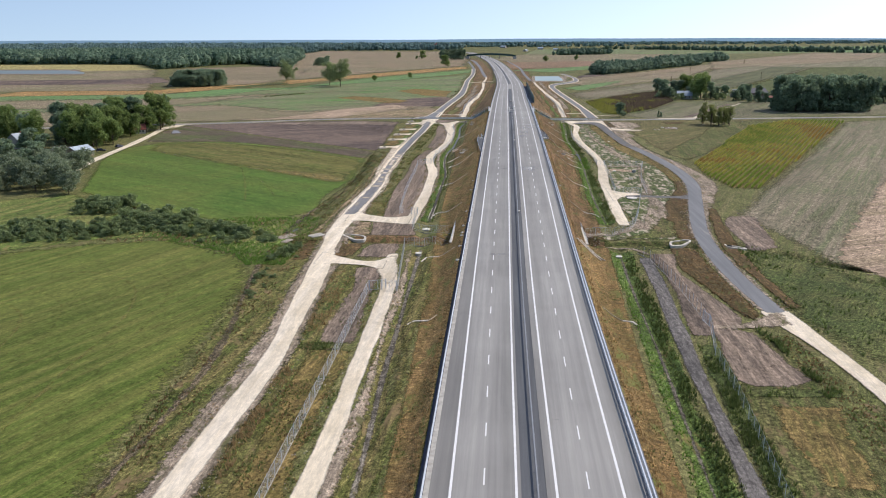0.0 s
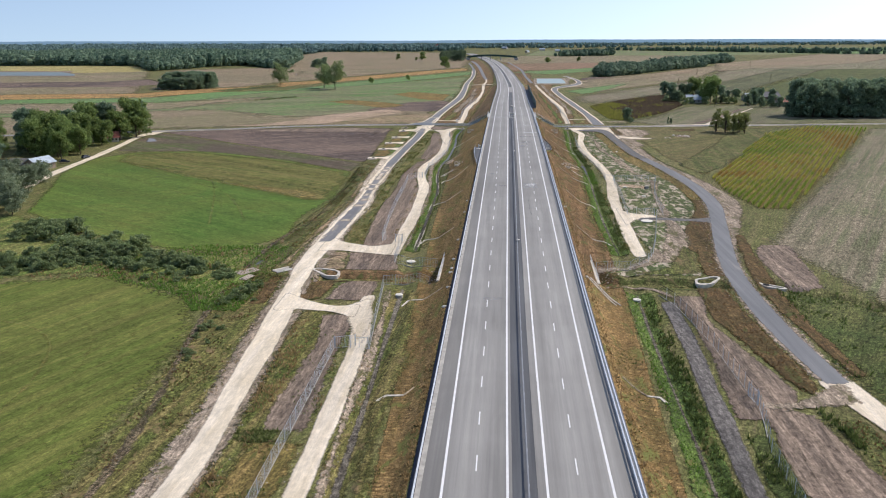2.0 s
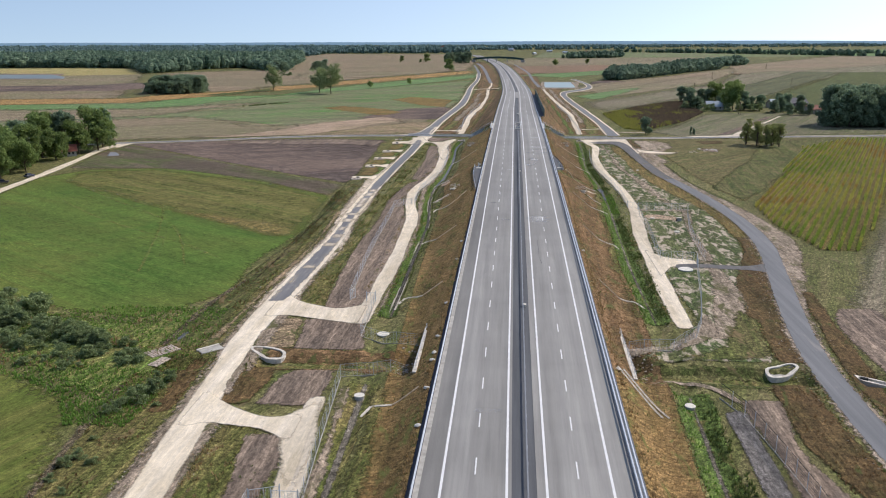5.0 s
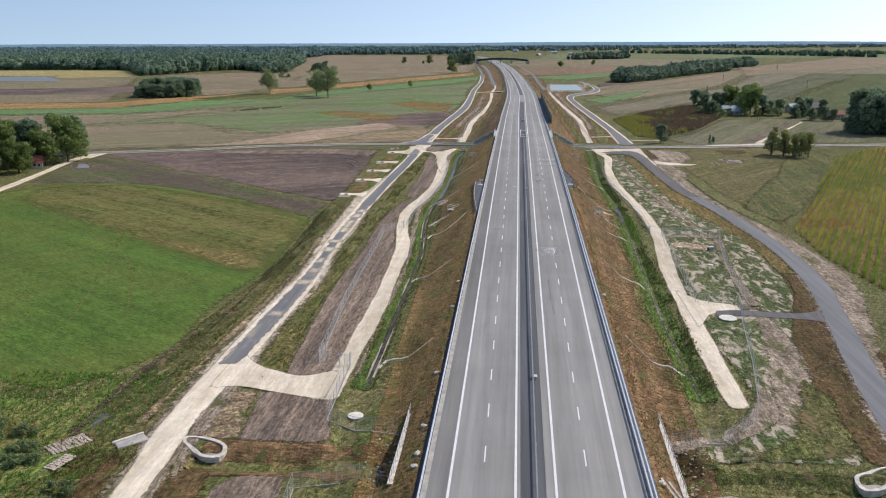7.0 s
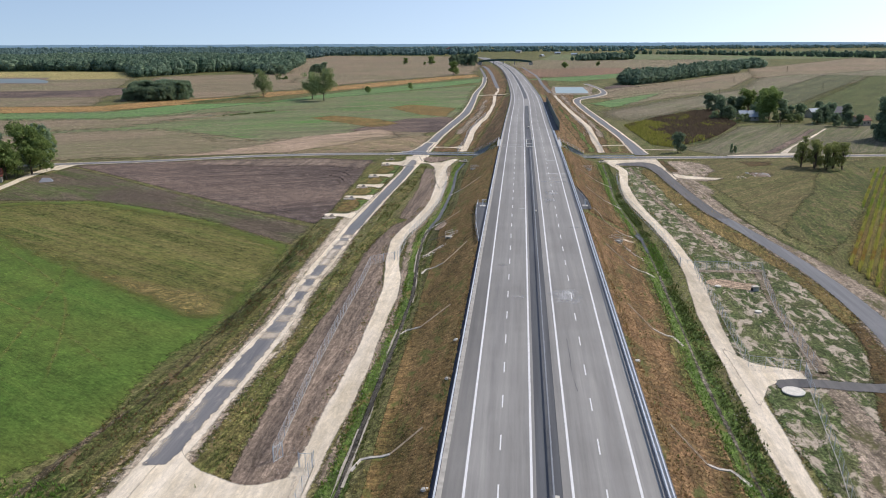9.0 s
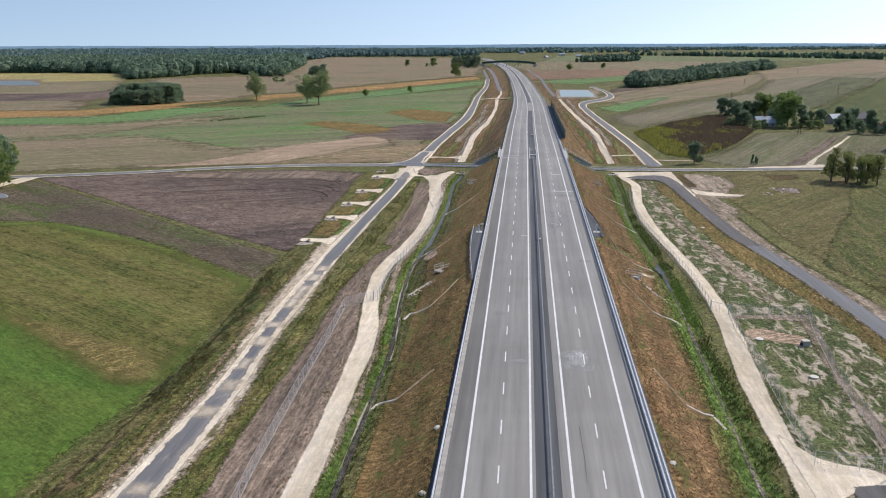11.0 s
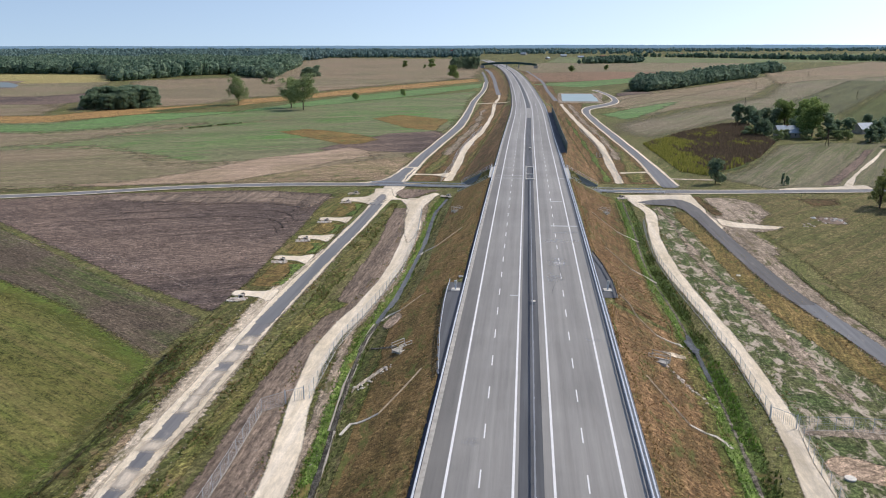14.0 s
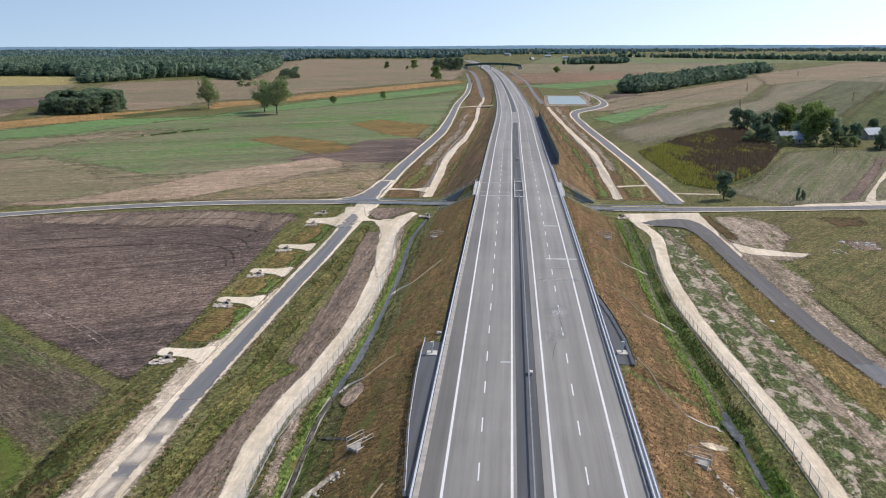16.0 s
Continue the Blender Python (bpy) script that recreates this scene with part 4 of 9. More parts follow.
strip("sand_margin", [(226, -54.2, -45.6), (262, -52.9, -45.5), (282, -52.7, -45.1), (300, -53.8, -46.6), (335, -56, -47.8), (360, -57.2, -48.4), (384, -57, -48.8), (420, -54.6, -48.2)], M_SAND_DUSTY, 0.155, "wide dusty shoulder of the lane", "ground", rag=0.6, soft=1.4)
strip("asphalt_lane", [(231, -51.6, -47.9), (262, -51.1, -47.3), (284, -50.8, -47.6), (300, -51.2, -48.6), (315, -51.9, -49.3), (340, -52.4, -49.6), (358, -52.8, -49.5), (372, -53, -49.3)], M_TAR_DUSTY, 0.21, "asphalt lane half buried under drifted pale dust", "road", rag=0.1, across=0.8, soft=0.8)
strip("asphalt_lane", [(362, -53.1, -49.4), (388, -53.0, -49.4), (420, -52.7, -48.9), (461, -52.2, -48.2), (481, -52.3, -48.4)], M_TAR_PALE, 0.215, "dark asphalt lane with dusty edges", "road", rag=0.1, across=1.2, soft=0.7)
strip("verge", [(312, -46.6, -43.6), (329, -46.8, -43), (345, -46.2, -42.4), (362, -46.2, -41.8), (380, -46.4, -43.2), (397, -47, -42.6), (430, -46.6, -42.4), (462, -46, -42.6), (482, -46, -44)], M_ROUGH, 0.14, "green and olive grass along the lane", "grass", rag=0.5, soft=0.8, across=0.8)
field("verge", [(-43.4, 379), (-37.2, 377.4), (-37, 374.8), (-39.6, 370.5), (-41, 366.5), (-43.6, 368)], M_ROUGH, 0.16, "patch of rough grass across the bare soil", rag=0.5, soft=1.2)
strip("bare_soil", [(36, 325.8, 328.6), (44, 325.8, 328.8), (53, 325, 330.5)], M_SAND_EDGE, 0.135, "pale trodden path along the fence", "soil", along="x", rag=0.3, soft=0.8, across=0.8)
field("bare_soil", [(37.1, 318.8), (39.7, 321), (47.9, 317), (46, 312.6), (41.7, 314), (38, 315.6)], M_SANDY, 0.135, "reddish bare soil round a drain box", rag=0.5, soft=1.0)
for toe in ([(226, -24, -22.8), (260, -24.6, -23.4), (305, -25.2, -24), (338, -27.5, -25), (360, -28, -25.6), (385, -27, -25.4), (440, -27.6, -26), (498, -28.6, -26.6)], [(226, 20.8, 23.6), (266, 21.6, 24.2), (336, 24.2, 27.2), (381, 24.6, 27.4), (426, 25, 27.4), (498, 27, 30.2)], [(70, -20.4, -17.6), (117, -21.4, -18.2), (150, -22.4, -18.8), (192, -23.4, -19.6)]):
    strip("verge", toe, M_ROUGH, 0.075, "olive grass at the foot of the embankment", "grass", rag=0.9, soft=2.0, across=0.8)
strip("dry_grass", [(152, 51.8, 54.4), (178, 50.6, 54.6), (209, 52, 56.4), (232, 55.6, 59.6), (246, 58.6, 61.6)], M_BROWN_GRASS, 0.16, "rusty dry grass along the outer edge of the lane", "grass", rag=0.5, soft=0.9, across=0.8)
field("seeded_ground", [(24, 206.6), (30, 209.6), (35, 214.6), (39, 224), (42.4, 232), (44.4, 226), (43, 214), (41.6, 207.4), (33, 206)], M_WEEDY, 0.14, "thin green seedlings above the stream", rag=0.8, soft=1.8)
drift = random.Random(21)
for at, long, thick in ((233, 5, 0), (243, 7, 0), (255, 3, 1), (264, 4, 0), (275.5, 4, 1), (284.6, 4.4, 1), (293, 5, 1), (303.4, 5, 1), (312.6, 3.6, 1), (324, 8, 1), (330, 10, 1), (343, 6, 1), (351, 5, 1), (361, 3, 0)):
    mid = float(np.interp(at + long / 2, [231, 262, 284, 315, 340, 372], [-49.7, -49.2, -49.2, -50.6, -51, -51.1]))
    a, b = (mid - 2.3, mid + 2.3) if thick else (mid - 2.3, mid - 0.2) if drift.random() < 0.5 else (mid + 0.3, mid + 2.2)
    strip("dust_drift", [(at - 0.8, a, b), (at + long / 2, a - drift.uniform(-0.2, 0.2), b + drift.uniform(-0.2, 0.2)), (at + long + 0.8, a, b)], M_DRIFT, 0.235 + 0.002 * (at == 330), "pale dust drifted across the asphalt lane", "dust", step=0.6, rag=0.5, soft=1.7, across=0.6)
strip("asphalt_lane", [(521, -53, -48), (592, -51.8, -47.2), (660, -49.2, -44.4), (728, -46.8, -41.6), (830, -47.4, -43.0), (948, -50.4, -46.2), (1114, -50.4, -46.8), (1313, -57.5, -53), (1500, -69, -65), (1680, -82, -78)], M_TAR_PALE, 0.2, "grey asphalt lane between the fields", "road", rag=0.1, step=4, soft=0.4)
strip("sand_margin", [(524, -54.2, -46.8), (592, -52.8, -46.2), (660, -50.2, -43.4), (728, -47.8, -40.6), (830, -48.4, -42), (948, -51.4, -45.2), (1114, -51.4, -45.8), (1313, -58.5, -52)], M_SAND, 0.14, "pale sandy shoulder of the asphalt lane", "ground", rag=0.25, step=3, soft=0.9)
strip("sand_track", [(-150, -27.6, -24.6), (40, -27.8, -24.9), (101, -28.1, -25.2), (118, -28.6, -25.4), (130, -28.6, -25.5), (143, -29.0, -26.1), (157, -29.6, -26.5), (164, -30.4, -26.6), (172, -31, -27.6), (182, -32, -29), (188, -31.6, -29.2)], M_SAND, 0.16, "pale sand service track beside the ditch", "road", rag=0.3, across=1.2, soft=0.8)
strip("sand_track", [(219, -33.5, -28.5), (230, -32.2, -28.6), (250, -31.9, -28.4), (280, -32.4, -28.8), (310, -33.6, -30.0), (330, -36.6, -33.0), (351, -38.2, -34.6), (379, -35.6, -32.0), (402, -34.2, -30.6), (440, -35.7, -31.8), (470, -39, -34.6), (492, -42, -37)], M_SAND, 0.16, "pale sand service track beside the ditch", "road", rag=0.3, across=1.2, soft=0.8)
strip("sand_turnout", [(-48.5, 176, 189), (-44.5, 178.2, 185), (-40, 177.6, 181.9), (-36, 176.8, 180.4), (-31, 173.2, 182.5)], M_SAND, 0.19, "pale sand link between road and track", "road", along="x", rag=0.2, across=1.2, soft=0.8)
strip("sand_turnout", [(-50, 221.5, 238), (-45.5, 223, 232), (-41, 221.8, 229.2), (-36, 220.4, 227.6), (-30.5, 219, 231)], M_SAND, 0.19, "pale sand link between road and track", "road", along="x", rag=0.2, across=1.2, soft=0.8)
strip("sand_track", [(527, -33.5, -29.8), (560, -32.8, -29.4), (598, -33.6, -30.0), (640, -33.4, -29.7), (704, -29.4, -26.2), (760, -28.2, -25.4), (825, -27.8, -25.2), (924, -30.2, -27), (1008, -28.8, -26.6), (1060, -30.6, -28.4)], M_SAND, 0.16, "pale sand service track beside the ditch", "road", rag=0.3, step=3, soft=1.0)
strip("rutted_soil", [(600, -42, -36), (660, -40, -34.5), (720, -37.5, -32), (800, -34, -30.5)], M_SAND_EDGE, 0.12, "pale rutted soil between lane and track", "soil", rag=0.8, step=3, soft=2.4)
strip("verge", [(527, -47, -27), (600, -46, -25), (705, -41, -22.5), (848, -41, -20.5), (992, -41, -19)], M_SLOPE, 0.08, "dry brown grass between lane and embankment", "grass", rag=0.4, step=3, soft=2.0)

strip("verge", [(960, -44, -18), (1195, -48, -21), (1400, -58, -29), (1680, -76, -44), (1900, -92, -62)], M_SLOPE, 0.06, "dry brown grass beside the far motorway", "grass", rag=0.6, step=8, soft=3.0, across=3.0)
strip("verge", [(930, 14, 44), (1022, 11, 32), (1195, 6, 30), (1400, -2, 22), (1680, -17, 8), (1900, -36, -12)], M_SLOPE, 0.06, "dry brown grass beside the far motorway", "grass", rag=0.6, step=8, soft=3.0, across=3.0)
strip("asphalt_track", [(1044, -31.5, -26.8), (1120, -36, -31.4), (1394, -51, -45.6), (1540, -60.6, -54.6), (1677, -71, -64), (1800, -84, -76)], M_TAR_PALE, 0.2, "grey asphalt service track beside the far motorway", "road", rag=0.1, step=4, soft=0.5)
strip("asphalt_track", [(965, 23, 27.4), (1112, 19.6, 23.6), (1344, 16.4, 20.6), (1500, 9, 13), (1600, 3, 7), (1729, -4, 0)], M_TAR_PALE, 0.2, "grey asphalt service track beside the far motorway", "road", rag=0.1, step=4, soft=0.5)
strip("sand_path", [(53, 539.4, 542.6), (62, 538.8, 542), (72, 538.4, 541.2)], M_SAND_DUSTY, 0.14, "pale path from the lane to the sunflowers", "road", along="x", rag=0.3, across=1.0, soft=0.8)
strip("sand_link", [(-47, 917, 923), (-34, 929, 936), (-16, 937, 943)], M_SAND, 0.21, "pale sand path from the lane to the track", "road", along="x", rag=0.4, across=2.0, soft=1.2)
field("dry_bank", [(-30, 922), (-24, 917), (-18, 920), (-18, 931), (-24, 934), (-30, 931)], M_FURROW, 0.2, "dark heap of cut scrub beside the track", soft=2)
strip("rough_patch", [(540, -44, -38), (580, -43, -36.5), (620, -42, -36), (690, -39, -33)], M_ROUGH, 0.11, "olive grass between lane and track", "grass", rag=1.2, step=3, soft=2.2)
strip("rutted_soil", [(700, -36, -31), (800, -37, -32.5), (870, -37, -33)], M_SAND_EDGE, 0.135, "pale rutted soil between lane and track", "soil", rag=1.0, step=3, soft=2.6)
strip("rough_patch", [(530, 38, 47), (580, 40, 48), (650, 39.5, 45.5), (720, 38, 43)], M_ROUGH, 0.11, "olive grass between lane and track", "grass", rag=1.2, step=3, soft=2.6)
strip("rutted_soil", [(590, 38.5, 43), (660, 39, 43.5), (760, 35, 40), (860, 33, 38), (930, 32, 38)], M_SAND_EDGE, 0.12, "pale rutted soil between lane and track", "soil", rag=1.0, step=3, soft=2.4)
strip("ditch_bank", [(530, -29, -26.5), (600, -27.8, -25.4), (700, -25, -23), (800, -23.6, -21.8)], M_ROUGH, 0.1, "green grass at the foot of the embankment", "grass", rag=0.8, step=3, soft=1.4)
strip("ditch_bank", [(530, 29, 32), (600, 28.6, 31.6), (700, 27, 29.6), (800, 25, 27.4)], M_LUSH, 0.1, "green grass along the drainage ditch", "grass", rag=0.8, step=3, soft=1.4)
strip("sand_track", [(221, 28.4, 31.8), (251, 28.9, 32.4), (294, 30.9, 34.5), (337, 34.4, 38), (352, 34.8, 37.8), (366, 34.2, 37.2), (391, 32.5, 36), (407, 31.8, 35.3), (421, 31.7, 35.2), (440, 32.7, 36.1), (462, 35.2, 38.6), (476, 36.2, 39.4), (485, 35.0, 38.0), (503, 33, 36.6)], M_SAND, 0.16, "pale sand service track beside the ditch", "road", rag=0.3, across=1.2, soft=0.8)
strip("sand_track", [(527, 32.8, 36), (590, 34, 37.8), (640, 35.4, 39), (700, 33.2, 36.8), (770, 31, 34), (830, 29, 32.2), (900, 27.4, 30.2), (930, 27, 29.8)], M_SAND, 0.16, "pale sand service track beside the ditch", "road", rag=0.3, step=3, soft=1.0)
strip("verge", [(527, 27, 51), (600, 25, 50), (680, 23, 47), (790, 21.5, 43), (900, 20, 45), (960, 19, 50)], M_SLOPE, 0.08, "dry brown grass between lane and embankment", "grass", rag=0.4, step=3, soft=2.0)
strip("seeded_ground", [(206, 19, 42), (222, 31.5, 43), (245, 32, 46), (262, 33, 52), (300, 34, 58), (337, 37.5, 58.5), (371, 35, 53.5), (407, 33.5, 50), (440, 36, 47.5), (468, 39, 45.5), (476, 39.4, 46.6), (484, 38.6, 47.2)], M_MOTTLE, 0.1, "patchy green seedlings on pale bare soil", "ground", rag=0.4)
strip("bare_soil", [(216, 33, 37), (224, 35, 41), (240, 38.5, 46), (256, 42, 47), (264, 43, 47)], M_SAND_EDGE, 0.13, "pale trodden soil along the fence", "soil", rag=0.4, soft=1.6)
strip("bare_soil", [(17.5, 206.8, 210.6), (22, 209, 212.2), (27, 211, 215), (32, 215, 222), (36, 220, 232)], M_SAND_EDGE, 0.14, "pale curved footpath by the culvert", "soil", along="x", rag=0.2, soft=0.8, across=1.0)
strip("bare_soil", [(268, 43.5, 46.5), (285, 44.5, 47.5), (301, 46.2, 48.6), (318, 48.5, 51.5), (330, 50, 53)], M_SAND_EDGE, 0.13, "pale trodden strip across the seeded ground", "soil", rag=0.3, soft=1.0)
strip("bare_soil", [(36, 266.5, 271), (42, 266, 270), (47, 265.5, 269)], M_SAND_EDGE, 0.13, "pale trodden soil by the gate", "soil", along="x", rag=0.3, soft=1.8)
strip("asphalt_link", [(36, 261.2, 265), (41, 262.4, 266), (47, 261.6, 265.4), (54, 260.5, 265.5), (58, 258, 268)], M_TAR_NEW, 0.19, "dark gravelled link to the asphalt lane", "road", along="x", rag=0.15, across=1.0, soft=0.5)
strip("bare_soil", [(198, 57, 65), (210, 57, 67), (225, 58, 69), (236, 62, 70)], M_SOIL, 0.12, "dark bare soil between lane and field", "soil", rag=0.4, soft=1.5)
strip("wet_ruts", [(80, -52.0, -50.2), (119, -52.4, -50.6), (131, -54, -52.2), (148, -57, -55.2), (172, -61, -59.4), (190, -63, -61.6)], M_RUT, 0.14, "muddy wheel ruts in the verge", "soil", rag=0.3, soft=0.9, across=0.8)
strip("wet_ruts", [(205, -63.6, -61.8), (212, -63.6, -61.8), (227, -63.6, -62), (248, -61, -59.8), (271, -58.3, -57)], M_RUT, 0.14, "muddy wheel ruts in the verge", "soil", rag=0.3, soft=0.9, across=0.8)
strip("stream_bed", [(-60, 196.6, 199.6), (-50, 199, 202), (-41, 199.6, 202.6), (-19, 201, 204)], M_ROUGH, 0.06, "grassy bed of the small stream", "ground", along="x", rag=0.3, soft=0.8, across=0.7)
strip("stream_bed", [(18, 200.2, 203.2), (39, 198.6, 201.6), (52, 199.4, 202.4)], M_ROUGH, 0.06, "grassy bed of the small stream", "ground", along="x", rag=0.3, soft=0.8, across=0.7)
strip("stream_bank", [(-44, 196.6, 207), (-30, 197.5, 206.8), (-19, 198, 207)], M_SLOPE, 0.045, "rusty dry grass on the stream banks", "grass", along="x", rag=0.3, across=0.7)
strip("stream_bank", [(18, 196.5, 206), (39, 195.5, 204), (46, 196, 204)], M_WEEDY, 0.045, "rough grass on the stream banks", "grass", along="x", rag=0.3, across=0.7)
strip("dry_grass", [(206, 42, 47), (222, 42, 49), (245, 45, 54), (262, 50, 57), (285, 56.5, 61), (306, 57.6, 62)], M_BROWN_GRASS, 0.12, "brown dry grass along the asphalt lane", "grass", rag=0.4)
strip("dry_grass", [(292, 57, 61.4), (315, 57, 62), (357, 51.4, 58.4), (379, 47.4, 55.6), (394, 46.2, 53.4), (425, 45.8, 51.8), (440, 45.4, 50.8), (470, 44.6, 50.2), (477, 45.4, 49.4)], M_OLIVE_DRY, 0.125, "olive and brown grass along the asphalt lane", "grass", rag=0.5, soft=1.6)
strip("asphalt_lane", [(149, 46.3, 50.6), (178, 45.0, 49.6), (209, 46.4, 51.0), (235, 50.6, 55.4), (260, 55.6, 60.4), (285, 60.2, 65.2), (315, 61.5, 66.3), (345, 59.7, 64.3), (358, 58.2, 62.7), (388, 53.9, 58.4)], M_TAR_PALE, 0.2, "winding grey asphalt lane beside the motorway", "road", rag=0.1, across=1.2, soft=0.5)
strip("asphalt_lane", [(384, 54.4, 58.9), (388, 53.8, 58.3), (400, 52.6, 57.1), (417, 51.6, 56.2), (440, 50.8, 55.6), (474, 50.2, 55.0)], M_TAR_NEW, 0.23, "dark new asphalt lane joining the crossroad", "road", rag=0.1, across=1.2, soft=0.5)
strip("sand_margin", [(150, 45.2, 51.8), (178, 44.0, 50.6), (209, 45.4, 52.2), (235, 49.8, 56.8), (260, 54.6, 65), (285, 59.4, 71.5), (315, 60.8, 72), (345, 58.8, 68.2), (358, 57.4, 66), (390, 53, 62.4), (417, 50.8, 61.8), (446, 50.2, 62), (470, 49.8, 57.5), (486, 49, 56.5)], M_SAND_EDGE, 0.15, "disturbed pale soil along the asphalt lane", "ground", rag=0.5, soft=1.8)
strip("asphalt_lane", [(520, 49.0, 55.5), (582, 49.6, 54.0), (673, 46.4, 51.0), (790, 42.2, 46.8), (850, 41.8, 46.6), (872, 43.2, 49), (890, 46.6, 56), (910, 54, 65.5), (930, 64.5, 73.5), (948, 71.5, 78.5), (966, 75.5, 81), (997, 78.4, 83), (1040, 78.6, 82.8), (1080, 76.6, 80.8), (1139, 71, 75.5)], M_TAR_PALE, 0.2, "grey asphalt lane between the fields", "road", rag=0.1, step=3, soft=0.4)
strip("sand_margin", [(524, 48, 56.5), (582, 48.6, 55.2), (673, 45.4, 52.2), (790, 41.2, 48), (850, 40.8, 47.6), (872, 42, 50.5), (890, 45.2, 58), (910, 52, 68), (930, 62.5, 75.5), (948, 70, 80), (966, 74.4, 82), (997, 77.4, 84), (1040, 77.6, 83.8), (1080, 75.6, 81.8), (1139, 70, 76.5)], M_SAND, 0.15, "pale sandy shoulder of the asphalt lane", "ground", rag=0.2, step=2, soft=0.9)
strip("sand_road", [(-150, 74, 78.6), (40, 57.5, 62), (90, 53.2, 57.2), (113, 51.2, 55), (128, 49.8, 53.6), (145, 46.5, 51.8), (151, 45.5, 51)], M_SAND, 0.17, "pale compacted sand access road", "road", rag=0.25, across=1.2, soft=0.8)
strip("sand_turnout", [(34, 139.6, 142.4), (40, 139.8, 142.8), (45, 140.8, 147), (50, 142, 152)], M_SAND_EDGE, 0.18, "sandy link between lane and gate", "road", along="x", rag=0.3, across=1.2, soft=1.8)
strip("gravel_strip", [(-150, 21.4, 24.6), (60, 23.6, 26.8), (100, 25.0, 27.7), (119, 25.4, 28.6), (132, 26.1, 29.4), (145, 26.6, 29.8), (166, 27.6, 31.4), (188, 28.4, 32)], M_GRAVEL, 0.14, "dark gravel service strip", "ground", rag=0.3)
strip("bare_soil", [(136, 29.8, 33.6), (142, 30, 40), (152, 30.6, 40.4), (166, 31.6, 38.2), (178, 32, 36.4), (192, 31.6, 38.4)], M_SOIL, 0.11, "bare rutted soil by the fence", "soil", rag=0.6)
field("bare_pad", [(33.8, 140), (38.6, 139.8), (41.4, 138.8), (42.1, 132.3), (42.9, 124), (44.2, 117.6), (41.2, 115.8), (34.5, 115), (32.3, 117.5), (32.7, 126), (33.6, 131.7)], M_SOIL, 0.15, "bare grey-brown earth pad with wheel marks", rag=0.4, soft=1.0)
field("bare_patch", [(35.3, 108), (44.3, 108.6), (42.5, 101), (41, 86), (34, 86), (34.4, 101)], M_OLIVE_DRY, 0.15, "pale weedy soil behind the hedge", rag=0.8, soft=1.6)
strip("weed_hedge", [(-150, 25.5, 29), (60, 26.6, 31.2), (100, 27.9, 31.6), (119, 29, 32.6), (132, 29.4, 33.2)], M_SCRUB, 0.16, "dense dark green weeds along the fence", "weeds", rag=0.6, soft=0.9, across=0.8)
strip("weed_hedge", [(32, 111.2, 114.4), (40, 111.6, 114.8), (47, 112, 115.2)], M_SCRUB, 0.17, "dense dark green weeds beside the earth pad", "weeds", along="x", rag=0.5, soft=0.8, across=0.8)
strip("verge", [(-150, 25, 80), (50, 27, 58), (84, 28, 53), (110, 30, 50), (138, 42, 48)], M_WEEDY, 0.08, "rough green and brown grass", "grass", rag=0.5, soft=2.0)
field("dry_grass", [(37.9, 197), (43.4, 197.4), (43.6, 185), (44.4, 171), (45.4, 156), (45.4, 148.6), (43.4, 145), (40.9, 150.3), (38.8, 166), (36.4, 178)], M_BROWN_GRASS, 0.16, "brown dry grass bank along the asphalt lane", rag=0.4, soft=0.9)
strip("kerb_strip", [(-420, 401.2, 402), (-220, 466.2, 467.1), (-162, 485.6, 486.6), (-133, 499.1, 500.1), (-98, 509.1, 510.1), (-57, 513.6, 514.6)], M_SAND, 0.26, "pale gravel shoulder of the crossroad", "ground", along="x", rag=0.03, soft=0.3, across=0.6)
strip("kerb_strip", [(-420, 408, 408.8), (-220, 473, 474), (-162, 492.4, 493.3), (-133, 505.9, 506.9), (-98, 515.9, 516.9), (-57, 520.4, 521.3)], M_SAND, 0.26, "pale gravel shoulder of the crossroad", "ground", along="x", rag=0.03, soft=0.3, across=0.6)
strip("kerb_strip", [(30, 507.6, 508.6), (58, 508.6, 509.6), (88, 512.1, 513.1), (119, 516.7, 517.7), (250, 536.1, 537), (500, 571, 572)], M_SAND, 0.26, "pale gravel shoulder of the crossroad", "ground", along="x", rag=0.03, soft=0.3, across=0.6)
strip("kerb_strip", [(30, 514.4, 515.3), (58, 515.4, 516.3), (88, 518.5, 519.4), (119, 522.9, 523.8), (250, 542.4, 543.3), (500, 577, 578)], M_SAND, 0.26, "pale gravel shoulder of the crossroad", "ground", along="x", rag=0.03, soft=0.3, across=0.6)
strip("cross_road", [(-420, 402, 408), (-220, 467, 473), (-162, 486.5, 492.5), (-133, 500, 506), (-98, 510, 516), (-57, 514.5, 520.5), (-30, 513.5, 519.5), (0, 510.5, 516.5), (30, 508.5, 514.5), (58, 509.5, 515.5), (88, 513, 518.6), (119, 517.6, 523), (250, 537, 542.5), (500, 572, 577)], M_TAR_PALE, 0.24, "narrow grey asphalt crossroad passing under the motorway", "road", along="x", rag=0.06, across=1.5, soft=0.3)
strip("sand_road", [(-200, 462, 480), (-199, 460, 479), (-196, 458, 478)], M_SAND, 0.2, "sandy field junction", "road", along="x", soft=0.8)
strip("farm_track", [(300, -176, -172), (331, -183, -179), (380, -190, -186), (420, -197, -193), (462, -204, -199), (480, -203, -196)], M_SAND, 0.17, "pale sandy farm track", "road", rag=0.3, soft=0.8)


